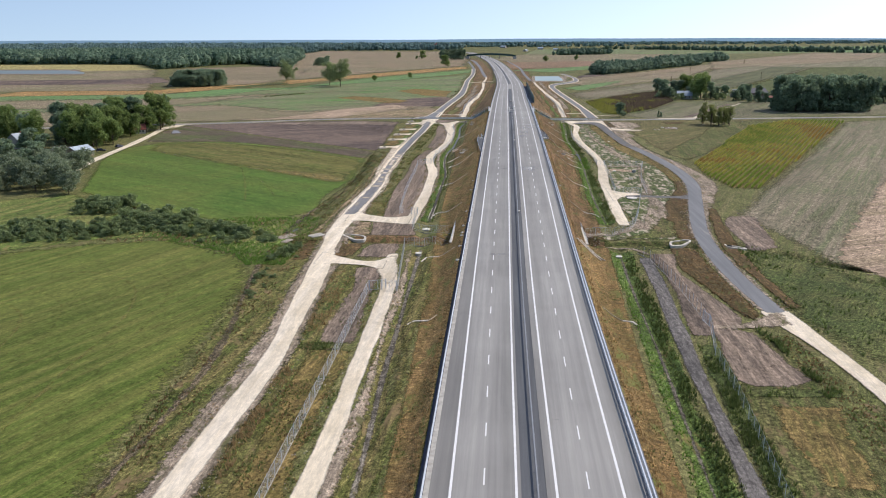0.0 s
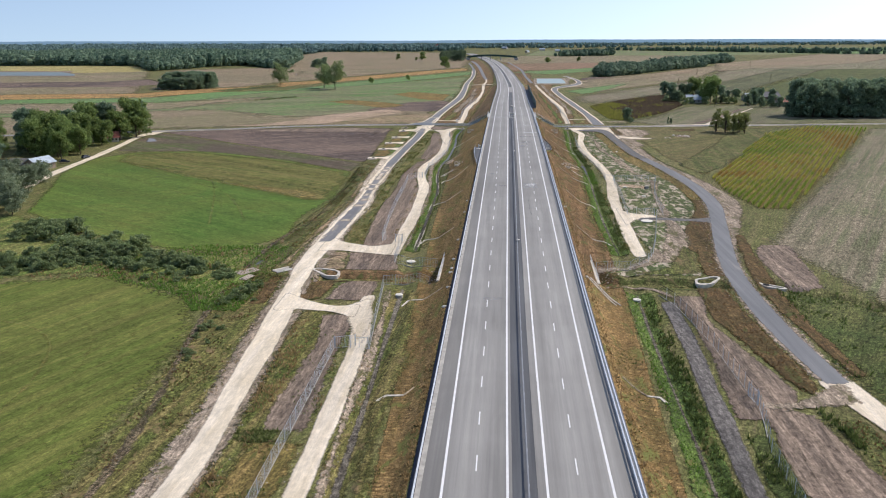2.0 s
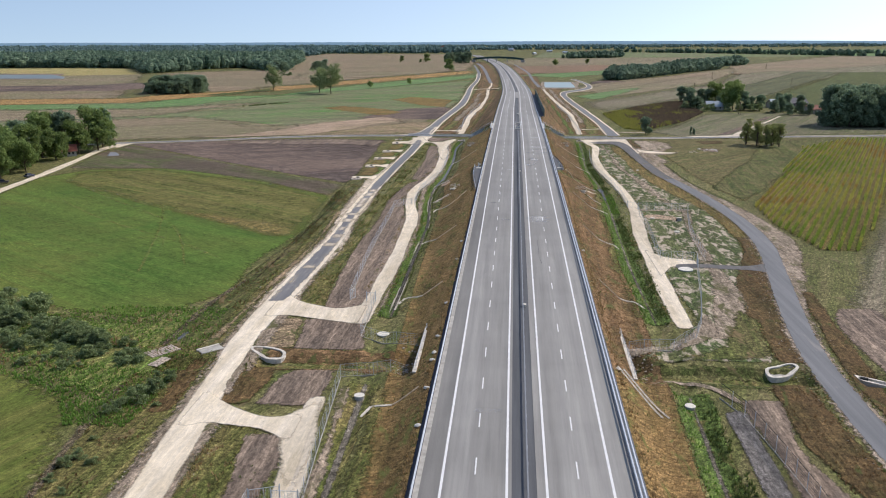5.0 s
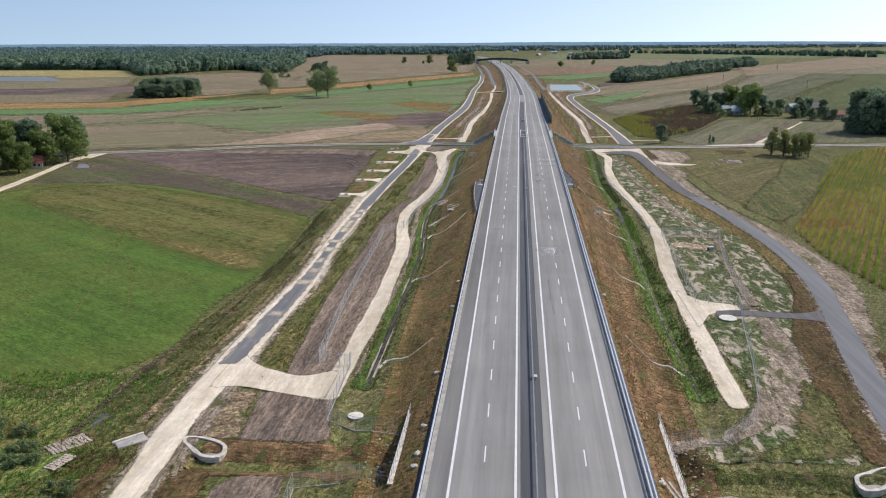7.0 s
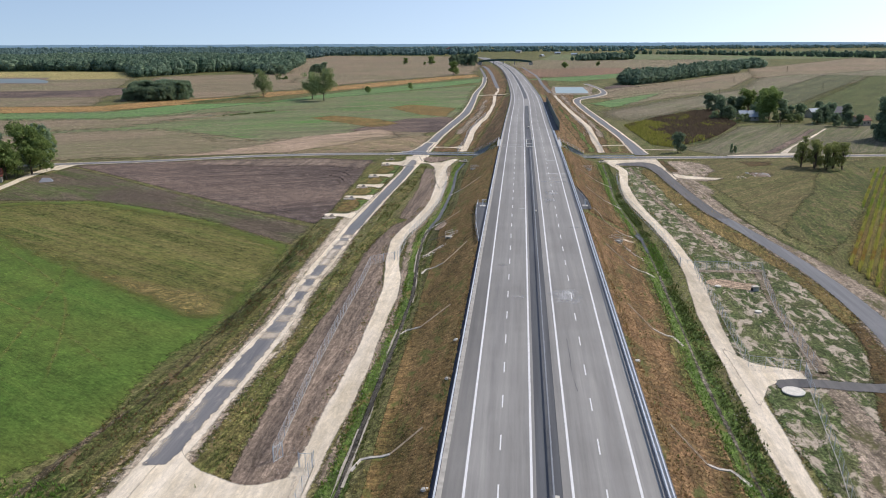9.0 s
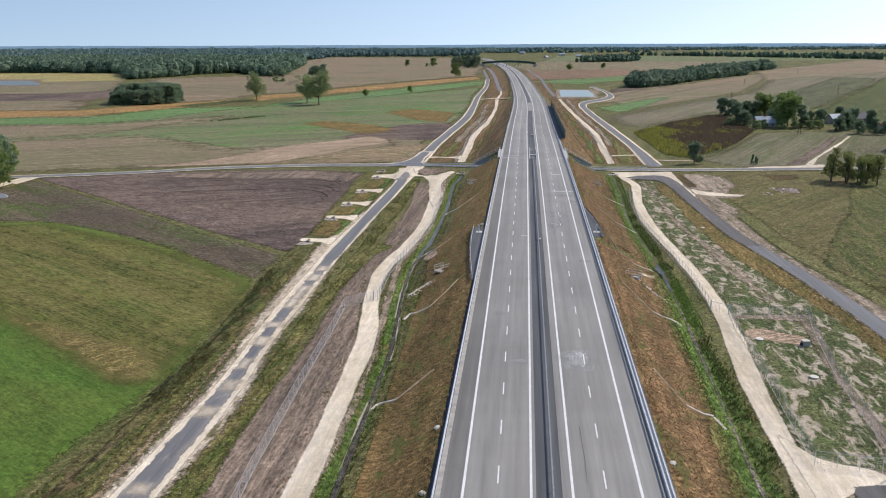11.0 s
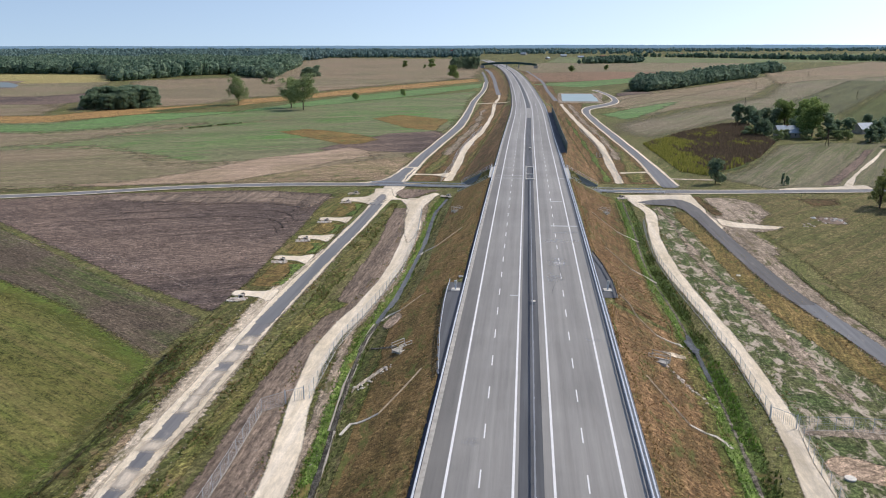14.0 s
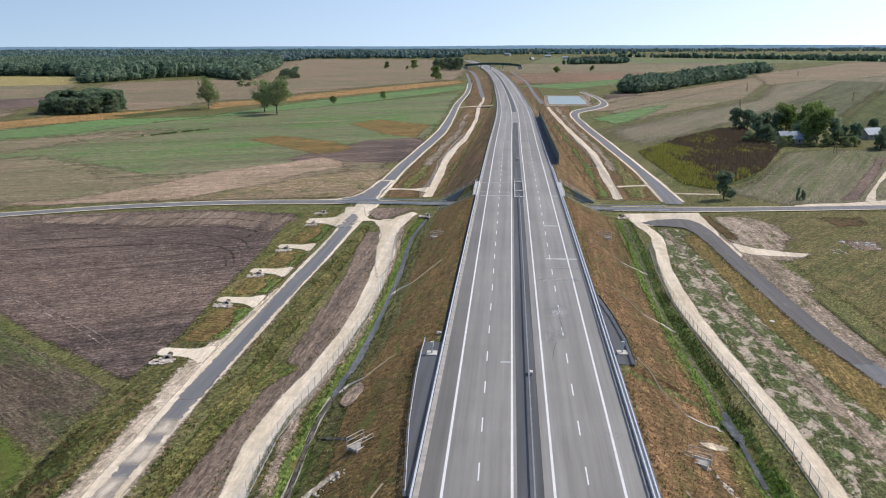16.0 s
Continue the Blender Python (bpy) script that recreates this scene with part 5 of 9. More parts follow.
strip("track_bank", [(228, -28.8, -27.2), (260, -28.9, -27.6), (305, -30.2, -28.2), (338, -33, -31), (358, -34.6, -32), (382, -32.4, -30), (402, -31, -29.6), (428, -32, -29.8), (440, -32.4, -30.4), (470, -35, -32), (490, -37, -33)], M_SAND_EDGE, 0.12, "crumbling sandy bank between track and ditch", "soil", rag=0.5, soft=1.0, across=0.7)
strip("ditch_channel", both(DITCH_L, 366, 494, -0.62, 0.62, 40), M_CHANNEL, 0.16, "shallow grey water in the ditch", "water", rag=0.12, soft=0.2, across=0.4)
strip("ditch_channel", both(DITCH_R, 344, 366, -0.5, 0.5), M_CHANNEL, 0.16, "shallow grey water in the ditch", "water", rag=0.12, soft=0.2, across=0.4)
strip("bare_soil", [(337, 46, 50), (371, 43.5, 47.5), (407, 40.5, 44), (440, 40.5, 43.2), (468, 41, 43.5), (486, 40.5, 42)], M_SAND_EDGE, 0.125, "pale bare streak through the seeded ground", "soil", rag=0.8, soft=1.8)
field("bare_soil", [(59.8, 501), (70.4, 502), (75, 492), (75, 478), (69.5, 461), (76, 458), (72, 451.5), (63, 450), (64, 424), (57, 424), (55.5, 456), (55.5, 475), (58.5, 473), (60, 486)], M_SAND_EDGE, 0.16, "pale disturbed soil at the junction", rag=1.6, soft=2.4)
strip("weedy_edge", [(340, 68.0, 69.4), (345, 67.2, 68.5), (358, 65.1, 66.3), (372, 62.9, 64.0), (394, 61.8, 62.8), (420, 61.2, 62.0)], M_SCRUB, 0.19, "dark weedy edge between bare soil and meadow", "grass", rag=0.25, soft=0.5, across=0.3)
field("sand_tongue", [(56.3, 470), (61, 463.5), (68, 459.6), (74, 458), (71, 454), (62.5, 454.4), (58, 455.4), (55.6, 459)], M_SAND, 0.175, "pale churned sand beside the lane", rag=0.6, soft=1.4)
field("sand_apron", [(33.5, 504), (48, 506.4), (57.5, 508.4), (56.6, 493.6), (55.6, 473.6), (57, 455), (54, 449), (51, 486), (36.4, 488), (37.6, 482.5), (34.8, 482.3), (33.4, 494.6)], M_SAND, 0.19, "pale sand apron at the junction", soft=1.0)
field("asphalt_mouth", [(50.1, 468), (49.4, 478), (47.8, 485), (44, 486.6), (39.8, 487.4), (36.0, 490.9), (41, 495.4), (47.8, 497.6), (51.5, 496.6), (53.8, 491.6), (54.9, 480), (55.2, 468)], M_TAR_NEW, 0.236, "dark asphalt bend of the new lane", rag=0.1, soft=0.7)
field("dry_bank", [(55.8, 504), (59.4, 503), (60.2, 473.5), (57.6, 473), (56.2, 484)], M_BROWN_GRASS, 0.2, "rusty dry grass beside the junction", soft=0.9)
field("brown_patch", [(90, 504), (107, 505.5), (104, 493), (93, 489)], M_BROWN_GRASS, 0.1, "rusty dry patch in the meadow", rag=1.5, soft=4)
field("brown_patch", [(88, 474), (96, 472.5), (93, 461), (86, 464)], M_SOIL, 0.1, "bare dark patch in the meadow", rag=1.2, soft=3)
strip("sand_turnout", [(37, 551, 554.6), (43, 553.4, 556.4), (50, 554.6, 559)], M_SAND, 0.18, "pale sand link between lane and track", "road", along="x", rag=0.3, across=1.0, soft=0.7)
strip("farm_track", [(530, 116.8, 120.2), (549, 126.2, 128.4), (583, 144.9, 146.9), (613, 161.2, 163.1), (642, 176.4, 178.2)], M_SAND, 0.19, "pale sandy track along the stubble field", "road", rag=0.4, soft=0.8, across=1.0)
strip("rutted_soil", [(531, 108.5, 115), (565, 128, 134), (606, 149.5, 155), (640, 167, 172)], M_PLOUGH, 0.14, "brown worked strip beside the farm track", "soil", rag=0.6, soft=1.8)
strip("sand_turnout", [(31, 252, 280), (34, 261, 273), (38, 264.2, 270.4), (42, 264.8, 269.2)], M_SAND, 0.18, "pale sand link between track and gate", "road", along="x", rag=0.2, across=1.0, soft=0.8)


field("sand_apron", [(-57, 509.6), (-50, 510), (-48.6, 503), (-47, 496.5), (-44.8, 491.5), (-39.5, 489.4), (-37.6, 496), (-33.6, 503), (-31.4, 500), (-33, 486), (-34.3, 470), (-31.4, 446), (-31.6, 428), (-33.8, 428), (-36.6, 446), (-38.8, 471), (-41, 480), (-44.4, 488), (-48.4, 487.4), (-50, 480), (-54, 480), (-57.4, 486), (-64, 486.4), (-64, 490.6), (-56.6, 492.6), (-56, 500)], M_SAND, 0.195, "pale trodden sand apron at the junction", soft=0.9)
field("asphalt_junction", [(-70, 519.4), (-62, 521), (-57, 525.5), (-54.6, 534), (-54, 546), (-53.2, 560), (-48.4, 560), (-49.4, 538), (-49.4, 525), (-47.4, 519.6), (-40, 518.4), (-45, 516)], M_TAR_PALE, 0.236, "flared grey asphalt mouth of the lane", soft=0.6)
field("gravel_edge", [(-72, 520.2), (-62.6, 522), (-58, 526.6), (-55.8, 535), (-55.2, 546), (-54.4, 562), (-47.2, 562), (-48.2, 538), (-48.2, 526), (-46.8, 521.4), (-38, 519.8), (-45, 516)], M_SAND, 0.222, "pale gravel edge round the lane mouth", soft=0.6)
field("asphalt_worn", [(-53.6, 478), (-48.6, 478), (-48.8, 490), (-50.4, 498), (-52.6, 498), (-53.2, 490)], M_TAR_DUSTY, 0.222, "worn asphalt fading out under sand", soft=2.4)
strip("sand_turnout", [(-48, 540.5, 544.5), (-44, 541.5, 544.5), (-38, 541, 544), (-32, 536, 549)], M_SAND, 0.18, "pale sand link between lane and track", "road", along="x", rag=0.2, across=1.0, soft=0.6)
strip("bare_soil", [(491, -44, -40), (497, -47, -37.6), (504, -48.6, -34), (509, -47, -30)], M_SOIL, 0.2, "bare brown soil by the underpass", "soil", rag=0.8, soft=1.5)
strip("gravel_patch", [(360.5, -26.6, -25.6), (362.5, -27.8, -24.6), (364.5, -28.1, -24.4), (366.5, -27.6, -24.8), (368.5, -26.6, -25.6)], M_SANDY, 0.2, "round patch of pinkish gravel on the slope", "ground", rag=0.2, soft=0.6, across=0.5, step=0.6)
for k, y0, y1 in ((-0.5, 226, 244), (0.38, 229, 252), (-0.5, 262, 284), (0.38, 300, 322), (-0.5, 322, 345), (0.38, 340, 362), (-0.5, 352, 366)):
    strip("ditch_edging", both(DITCH_L, y0, y1, k, k + 0.1), M_PLANK, 0.2, "pale plank edging along the ditch", "edging", rag=0.22, soft=0.02, across=0.2)
strip("ditch_bed", both(DITCH_L, 226, 366, -0.38, 0.38), M_MUD, 0.17, "dark wet bed of the lined ditch", "ditch", rag=0.22, soft=0.3, across=0.3)


strip("sand_pull_in", [(90, 519, 521), (98, 520.5, 524.5), (108, 522, 526.5), (120, 524, 531), (126, 525, 533)], M_SAND, 0.2, "pale gravel pull-in beside the crossroad", "road", along="x", rag=0.4, across=1.0, soft=1.0)


strip("dry_bank", [(184, -45.2, -40.6), (188, -45.4, -40.2), (194, -45.4, -39.4), (201, -45.6, -41)], M_BROWN_GRASS, 0.15, "rusty dry grass beside the sand road", "grass", rag=0.4, soft=0.9, across=0.8)
strip("pale_bank", [(187, -45.4, -43.6), (191, -46.2, -44.6), (202, -46.8, -45.4), (209, -47.4, -46), (216, -47.6, -45.6)], M_SAND_EDGE, 0.18, "pale crumbling edge of the sand road", "soil", rag=0.3, soft=0.6, across=0.6)
strip("bare_soil", [(184, -40, -30.5), (188, -39.5, -30), (194, -39, -29.8), (198.5, -37, -30)], M_SOIL, 0.13, "bare rutted grey soil beside the culvert", "soil", rag=0.5, soft=1.2)
strip("dry_bank", [(180, -55, -50.6), (186, -54.4, -50.8), (197, -56.2, -51.6), (202, -56, -52.4)], M_BROWN_GRASS, 0.15, "rusty dry grass bank beside the sand road", "grass", rag=0.5, soft=1.0, across=0.8)
strip("bare_soil", [(18, 196.2, 197.8), (23.7, 197.2, 199), (28, 195.2, 197.2), (32, 189, 192.5)], M_SAND_EDGE, 0.14, "pale curved footpath south of the stream", "soil", along="x", rag=0.2, soft=0.5, across=0.6)
strip("wet_patch", [(208, -61.6, -60.5), (213.4, -61.4, -60.7)], M_CHANNEL, 0.16, "muddy puddle in the wheel rut", "water", rag=0.2, soft=0.4, across=0.3)


# ---- motorway ----
def deck(name, x0, x1, y0, y1, material, lift, label, kind="road", n=2, skip=()):
    ys = np.concatenate([np.arange(y0, min(y1, 900), 5.0), np.arange(900, y1, 25.0) if y1 > 900 else [], [y1]])
    xs = np.linspace(x0, x1, n)
    gxx, gyy = np.meshgrid(xs, ys)
    v = np.stack([gxx + CENTRE(gyy), gyy, GRADE(gyy) + lift], -1).reshape(-1, 3)
    return tagged(new(name, mesh_of(name, v, grid_faces(len(ys), n), material)), label, kind, "", "structure")


deck("shoulder", -12.32, -10.1, -200, 2600, M_SHOULDER, 0.026, "darker grey concrete hard shoulder")
deck("carriageway", -12.35, -1.75, -200, 2600, M_CONCRETE, 0.02, "pale grey brushed concrete motorway carriageway", n=3)
deck("carriageway", 1.15, 12.35, -200, 2600, M_CONCRETE, 0.02, "pale grey brushed concrete motorway carriageway", n=3)
deck("median", -1.75, 1.15, -200, 2600, M_TAR, -0.02, "dark asphalt median between the carriageways")
# left verge carries the rail's cast shadow as colour, the right one is plain grey
deck("shoulder_verge", -13.75, -12.35, -200, 2600, M_VERGE_SHADED, -0.03, "asphalt verge under the guardrail, its shadow painted in on the left side")
deck("shoulder_verge", 12.35, 13.65, -200, 2600, M_KERB_GREY, -0.03, "asphalt verge under the guardrail, its shadow painted in on the left side")
deck("gutter", -12.95, -12.3, -200, 1200, M_CAST, 0.035, "pale concrete gutter channel", "gutter")
for x in (-9.87, -2.3, 2.3, 9.87):
    w = 0.15
    deck("edge_line", x - w, x + w, -200, 2400, M_PAINT, 0.03, "solid white edge line", "road marking")
dash = mesh_of("lane_dash", [(-0.09, -1.9, 0), (0.09, -1.9, 0), (0.09, 1.9, 0), (-0.09, 1.9, 0)], [(0, 1, 2, 3)], M_PAINT)
DASH_AT = bent([(-3, 49.5), (0, 84.4), (6, 154.5), (12, 223.1), (18, 291.1), (25, 368.6), (91, 1121.0)])
for x in (-6.05, 6.05):
    for i in range(-3, 91):
        y = float(DASH_AT(i))
        rise = (float(GRADE(y + 2)) - float(GRADE(y - 2))) / 4
        ob = part("lane_dash", dash, None, "", pose(x + float(CENTRE(y)), y, float(GRADE(y)) + 0.045, math.degrees(math.atan(rise))))
        tagged(ob, "white lane dash painted on concrete", "road marking", "lane dashes", "structure")


def sweep(name, section, x, y0, y1, material, parent=None, step=4.0, lift=0.0, label=""):
    """A closed section (x, z) drawn along the motorway."""
    ys = np.linspace(y0, y1, int((y1 - y0) / step) + 1)
    n = len(section)
    v = [(x + float(CENTRE(y)) + sx, y, float(GRADE(y)) + lift + sz) for y in ys for sx, sz in section]
    f = [(i * n + j, i * n + (j + 1) % n, (i + 1) * n + (j + 1) % n, (i + 1) * n + j) for i in range(len(ys) - 1) for j in range(n)]
    f += [tuple(range(n))[::-1], tuple(range((len(ys) - 1) * n, len(ys) * n))]
    return part(name, mesh_of(name, v, f, material), parent, label)


def box_mesh(name, x0, x1, y0, y1, z0, z1, material):
    v = [(x, y, z) for x in (x0, x1) for y in (y0, y1) for z in (z0, z1)]
    f = [(0, 1, 3, 2), (4, 6, 7, 5), (0, 4, 5, 1), (2, 3, 7, 6), (0, 2, 6, 4), (1, 5, 7, 3)]
    return mesh_of(name, v, f, material)


W_BEAM = [(0.0, 0.5), (0.07, 0.53), (0.07, 0.57), (0.01, 0.6), (0.07, 0.63), (0.08, 0.7), (0.05, 0.76), (-0.12, 0.76), (-0.12, 0.7), (-0.02, 0.7), (-0.02, 0.5)]


def guardrail(x, y0, y1, flip, label, posts=4.0, metal=M_STEEL):
    root = tagged(new("guardrail"), label, "guardrail")
    root.location = (x, y0, float(GRADE(y0)))
    inv = root.matrix_basis.inverted()
    rail = sweep("rail", [(-a if flip else a, b) for a, b in W_BEAM], x, y0, y1, metal, None, 4.0)
    rail.parent, rail.matrix_parent_inverse = root, inv
    me = box_mesh("post", -0.06, 0.06, -0.05, 0.05, -0.15, 0.72, M_STEEL)
    side = 0.09 if flip else -0.09
    n = int(min(y1 - y0, 300 * posts) / posts)
    for i in range(n):
        y = y0 + (i + 0.5) * posts
        p = part("post", me, root)
        p.matrix_parent_inverse = inv
        p.matrix_basis = pose(x + side + float(CENTRE(y)), y, float(GRADE(y)))
    return root


guardrail(-13.0, 20, 900, False, "galvanised steel guardrail along the outer shoulder")
# one dark tone from the guardrail to the noise wall
deck("wall_verge", 13.2, 16.1, 571, 811, M_TAR, -0.04, "dark verge strip before the noise wall")
guardrail(13.1, 20, 560, True, "second galvanised steel guardrail along the verge")
guardrail(12.62, 20, 900, True, "galvanised steel guardrail along the outer shoulder")
guardrail(0.08, 20, 498, True, "galvanised steel guardrail on the dark median", metal=M_DULL)


# ---- trees ----
def leaf_cloud(rnd, blobs, count, size, flat=0.8):
    """Many small leaf sprays on clumps that sit on a set of blobs (x, y, z, radius)."""
    r = np.random.RandomState(rnd.randrange(10**6))
    clumps = []
    for bx, by, bz, br in blobs:
        for _ in range(7):
            d = r.normal(0, 1, 3) + np.array([0, 0, 0.35])
            d /= np.linalg.norm(d)
            k = br * r.uniform(0.55, 0.95)
            clumps.append((bx + d[0] * k, by + d[1] * k, bz + d[2] * k * flat, br * r.uniform(0.34, 0.62)))
    c = np.array(clumps)
    pick = r.choice(len(c), count, p=c[:, 3] ** 2 / (c[:, 3] ** 2).sum())
    d = r.normal(0, 1, (count, 3)) + np.array([0, 0, 0.25])
    d /= np.linalg.norm(d, axis=1)[:, None]
    p = c[pick, :3] + d * (c[pick, 3] * r.uniform(0.35, 1.1, count))[:, None] * np.array([1, 1, flat])
    q = d + r.uniform(-0.9, 0.9, (count, 3))
    q /= np.linalg.norm(q, axis=1)[:, None]
    a = np.cross(q, r.normal(0, 1, (count, 3)))
    a *= (size * r.uniform(0.5, 1.25, count) / np.linalg.norm(a, axis=1))[:, None]
    b = np.cross(q, a) * r.uniform(0.35, 0.75, (count, 1))
    v = np.stack([p - a - b * 0.3, p + a * 0.2 - b, p + a + b * 0.2, p - a * 0.1 + b], 1).reshape(-1, 3)
    return v, np.arange(count * 4).reshape(-1, 4)


def limb(a, b, r0, r1, n=6):
    d = (b - a).normalized()
    s = d.orthogonal().normalized()
    t = d.cross(s)
    ring = lambda c, r: [c + (s * math.cos(i * math.tau / n) + t * math.sin(i * math.tau / n)) * r for i in range(n)]
    return ring(a, r0) + ring(b, r1), [(i, (i + 1) % n, n + (i + 1) % n, n + i) for i in range(n)]


def joined(pieces):
    v, f = [], []
    for pv, pf in pieces:
        k = len(v)
        v += list(pv)
        f += [tuple(i + k for i in q) for q in pf]
    return v, f


def tree(seed, height, width, leaf_mat, count, size, label, category="tree", trunk=0.28, blobs=9):
    """A tapered trunk with limbs and an uneven crown."""
    rnd = random.Random(seed)
    root = tagged(new("bush" if category == "bush" else "tree"), label, category)
    fork = height * trunk
    lean = Vector((rnd.uniform(-0.06, 0.06), rnd.uniform(-0.06, 0.06), 1)) * height * 0.8
    r = max(0.08, height * 0.022)
    bits = [limb(Vector((0, 0, -0.3)), lean * 0.5, r, r * 0.6), limb(lean * 0.5, lean, r * 0.6, r * 0.15)]
    lumps = []
    for i in range(blobs):
        a = i * 2.4 + rnd.uniform(-0.5, 0.5)
        k = rnd.uniform(0, 1)
        z = fork + (height - fork) * (0.10 + 0.76 * k)
        reach = width * 0.5 * (0.72 if k < 0.65 else 0.42) * rnd.uniform(0.5, 1)
        c = Vector((math.cos(a) * reach, math.sin(a) * reach, z))
        lumps.append((c.x, c.y, c.z, width * rnd.uniform(0.17, 0.30)))
        bits.append(limb(Vector((0, 0, fork + (z - fork) * 0.4)), c, r * 0.35, r * 0.1, 5))
    lumps.append((0, 0, fork + (height - fork) * 0.55, width * 0.3))
    part("trunk", mesh_of("trunk", *joined(bits), M_BARK, True), root)
    part("crown", mesh_of("crown", *leaf_cloud(rnd, lumps, count, size), leaf_mat), root)
    return root


def plant(model, x, y, scale=1.0, turn=0.0, wide=1.0):
    m = pose(x, y, float(ground_z(x, y)), 0, 0, turn)
    ob = copy_thing(model, m)
    ob.scale = (scale * wide, scale * wide, scale)
    return ob


rnd = random.Random(11)
OAK = [tree(i, 14, 11.5, M_LEAF, 8500, 0.37, "broad green deciduous tree in full leaf", trunk=0.08, blobs=16) for i in (1, 2, 3)]
DARK = [tree(10 + i, 14, 8.8, M_LEAF_DARK, 7500, 0.37, "tall dark green alder in full leaf", trunk=0.01, blobs=17) for i in (1, 2, 3)]
WILLOW = [tree(20 + i, 9, 9.5, M_LEAF_PALE, 6000, 0.27, "silvery willow with a broad low crown", trunk=0.0, blobs=13) for i in (1, 2)]
BIRCH = [tree(50 + i, 13, 5.6, M_LEAF_BIRCH, 2400, 0.25, "slender yellow-green birch with a thin crown", trunk=0.0, blobs=14) for i in (1, 2, 3)]
BUSH = [tree(30 + i, 3.2, 4.6, M_LEAF_BUSH, 1500, 0.2, "low green bush by the stream", "bush", 0.02, 6) for i in (1, 2, 3)]
LONE = [tree(60 + i, 14, 13.5, M_LEAF_AIRY, 5000, 0.36, "old broad field tree with an airy crown", trunk=0.17, blobs=20) for i in (1, 2)]
used = set()


def place(models, x, y, scale=1.0, wide=1.0):
    m = rnd.choice(models)
    if m.name not in used:
        used.add(m.name)
        m.matrix_basis = pose(x, y, float(ground_z(x, y)), 0, 0, rnd.uniform(0, 360))
        m.scale = (scale * wide, scale * wide, scale)
        return m
    return plant(m, x, y, scale, rnd.uniform(0, 360), wide)


# grove and farm on the west side
for x, y, s, kind in [(-205, 398, 1.0, OAK), (-214, 410, 1.1, DARK), (-197, 366, 0.75, OAK), (-203, 374, 0.9, OAK), (-212, 372, 1.0, OAK), (-223, 385, 0.95, DARK), (-232, 400, 1.1, DARK), (-245, 392, 0.9, OAK), (-213, 440, 1.25, DARK), (-222, 436, 1.1, OAK), (-206, 462, 1.2, DARK), (-201, 448, 1.2, OAK), (-204, 436, 0.9, OAK), (-222, 455, 1.3, DARK), (-236, 440, 1.0, OAK), (-214, 388, 1.05, OAK), (-206, 386, 1.0, OAK), (-198, 384, 0.75, OAK), (-228, 366, 0.9, OAK), (-221, 398, 1.1, OAK), (-238, 378, 1.0, DARK), (-240, 412, 1.2, DARK), (-252, 384, 1.0, OAK), (-262, 376, 1.1, DARK), (-215, 424, 1.1, OAK), (-228, 424, 1.1, DARK), (-246, 428, 1.0, DARK), (-262, 400, 1.0, OAK), (-275, 420, 1.1, DARK), (-290, 405, 1.1, DARK), (-205, 418, 0.9, OAK), (-209, 470, 1.1, DARK), (-216, 480, 0.9, OAK)]:
    place(kind, x, y, s * 1.25, 0.92)
for i in range(34):
    x = rnd.uniform(-300, -176)
    y = 262 + (-176 - x) * 0.55 + rnd.uniform(0, 62) * min(1, (-166 - x) / 30)
    place(DARK, x, y, rnd.uniform(0.75, 1.0), 1.15)
for x, y, s in [(-152, 258, 0.85), (-158, 266, 1.0), (-166, 262, 1.0), (-165, 274, 1.2), (-174, 268, 1.15), (-172, 283, 1.2), (-180, 260, 1.0), (-184, 278, 1.2), (-190, 266, 1.0), (-178, 294, 1.2), (-187, 300, 1.1), (-170, 296, 1.0), (-182, 308, 1.0), (-196, 280, 1.1), (-176, 314, 0.9)]:
    place(WILLOW, x, y, s, 1.1)
# bushes along the stream, dense towards the grove
for i in range(190):
    k = rnd.random() ** 0.8
    x = -62 - 78 * k
    y = float(STREAM(x)) + rnd.uniform(-3, 4 + 10 * k)
    place(BUSH, x, y, rnd.uniform(0.45, 0.75) + 0.45 * k * rnd.random(), 1.15)
for i in range(26):
    a, r = rnd.uniform(0, 6.3), rnd.random() ** 0.5
    place(BUSH, -128 + 9 * r * math.cos(a), 234 + 7 * r * math.sin(a), rnd.uniform(0.8, 1.2), 1.2)
for i in range(26):
    a, r = rnd.uniform(0, 6.3), rnd.random() ** 0.5
    place(BUSH, -104 + 12 * r * math.cos(a), 220 + 6 * r * math.sin(a), rnd.uniform(0.8, 1.2), 1.2)
for i in range(24):
    x = rnd.uniform(-86, -66)
    place(BUSH, x, float(STREAM(x)) + rnd.uniform(-9, 9), rnd.uniform(0.25, 0.5), 1.3)
for x, y, s in [(-58.4, 181.5, 0.55), (-57.0, 184, 0.75), (-55.8, 187.4, 0.7), (-55.2, 191.9, 0.5), (-59.4, 180, 0.4)]:
    place(BUSH, x, y, s, 1.2)
for i in range(14):
    x = rnd.uniform(-58, -53)
    place(BUSH, x, rnd.uniform(150, 195), rnd.uniform(0.2, 0.4), 1.3)
for x, y, s in [(-178, 851, 1.9), (-194, 872, 1.7)]:
    place([LONE[s < 1.8]], x, y, s, 0.95)
place([LONE[0]], -248, 897, 1.75, 0.72)
for x, y, s in [(-334, 1237, 2.3), (-324, 1232, 1.7)]:
    place(BUSH, x, y, s)
for x, y, s in [(-391, 1392, 0.7), (-386, 1406, 0.9), (-374, 1394, 0.9), (-381, 1412, 1.1), (-396, 1420, 1.2)]:
    place(DARK, x, y, s, 1.4)
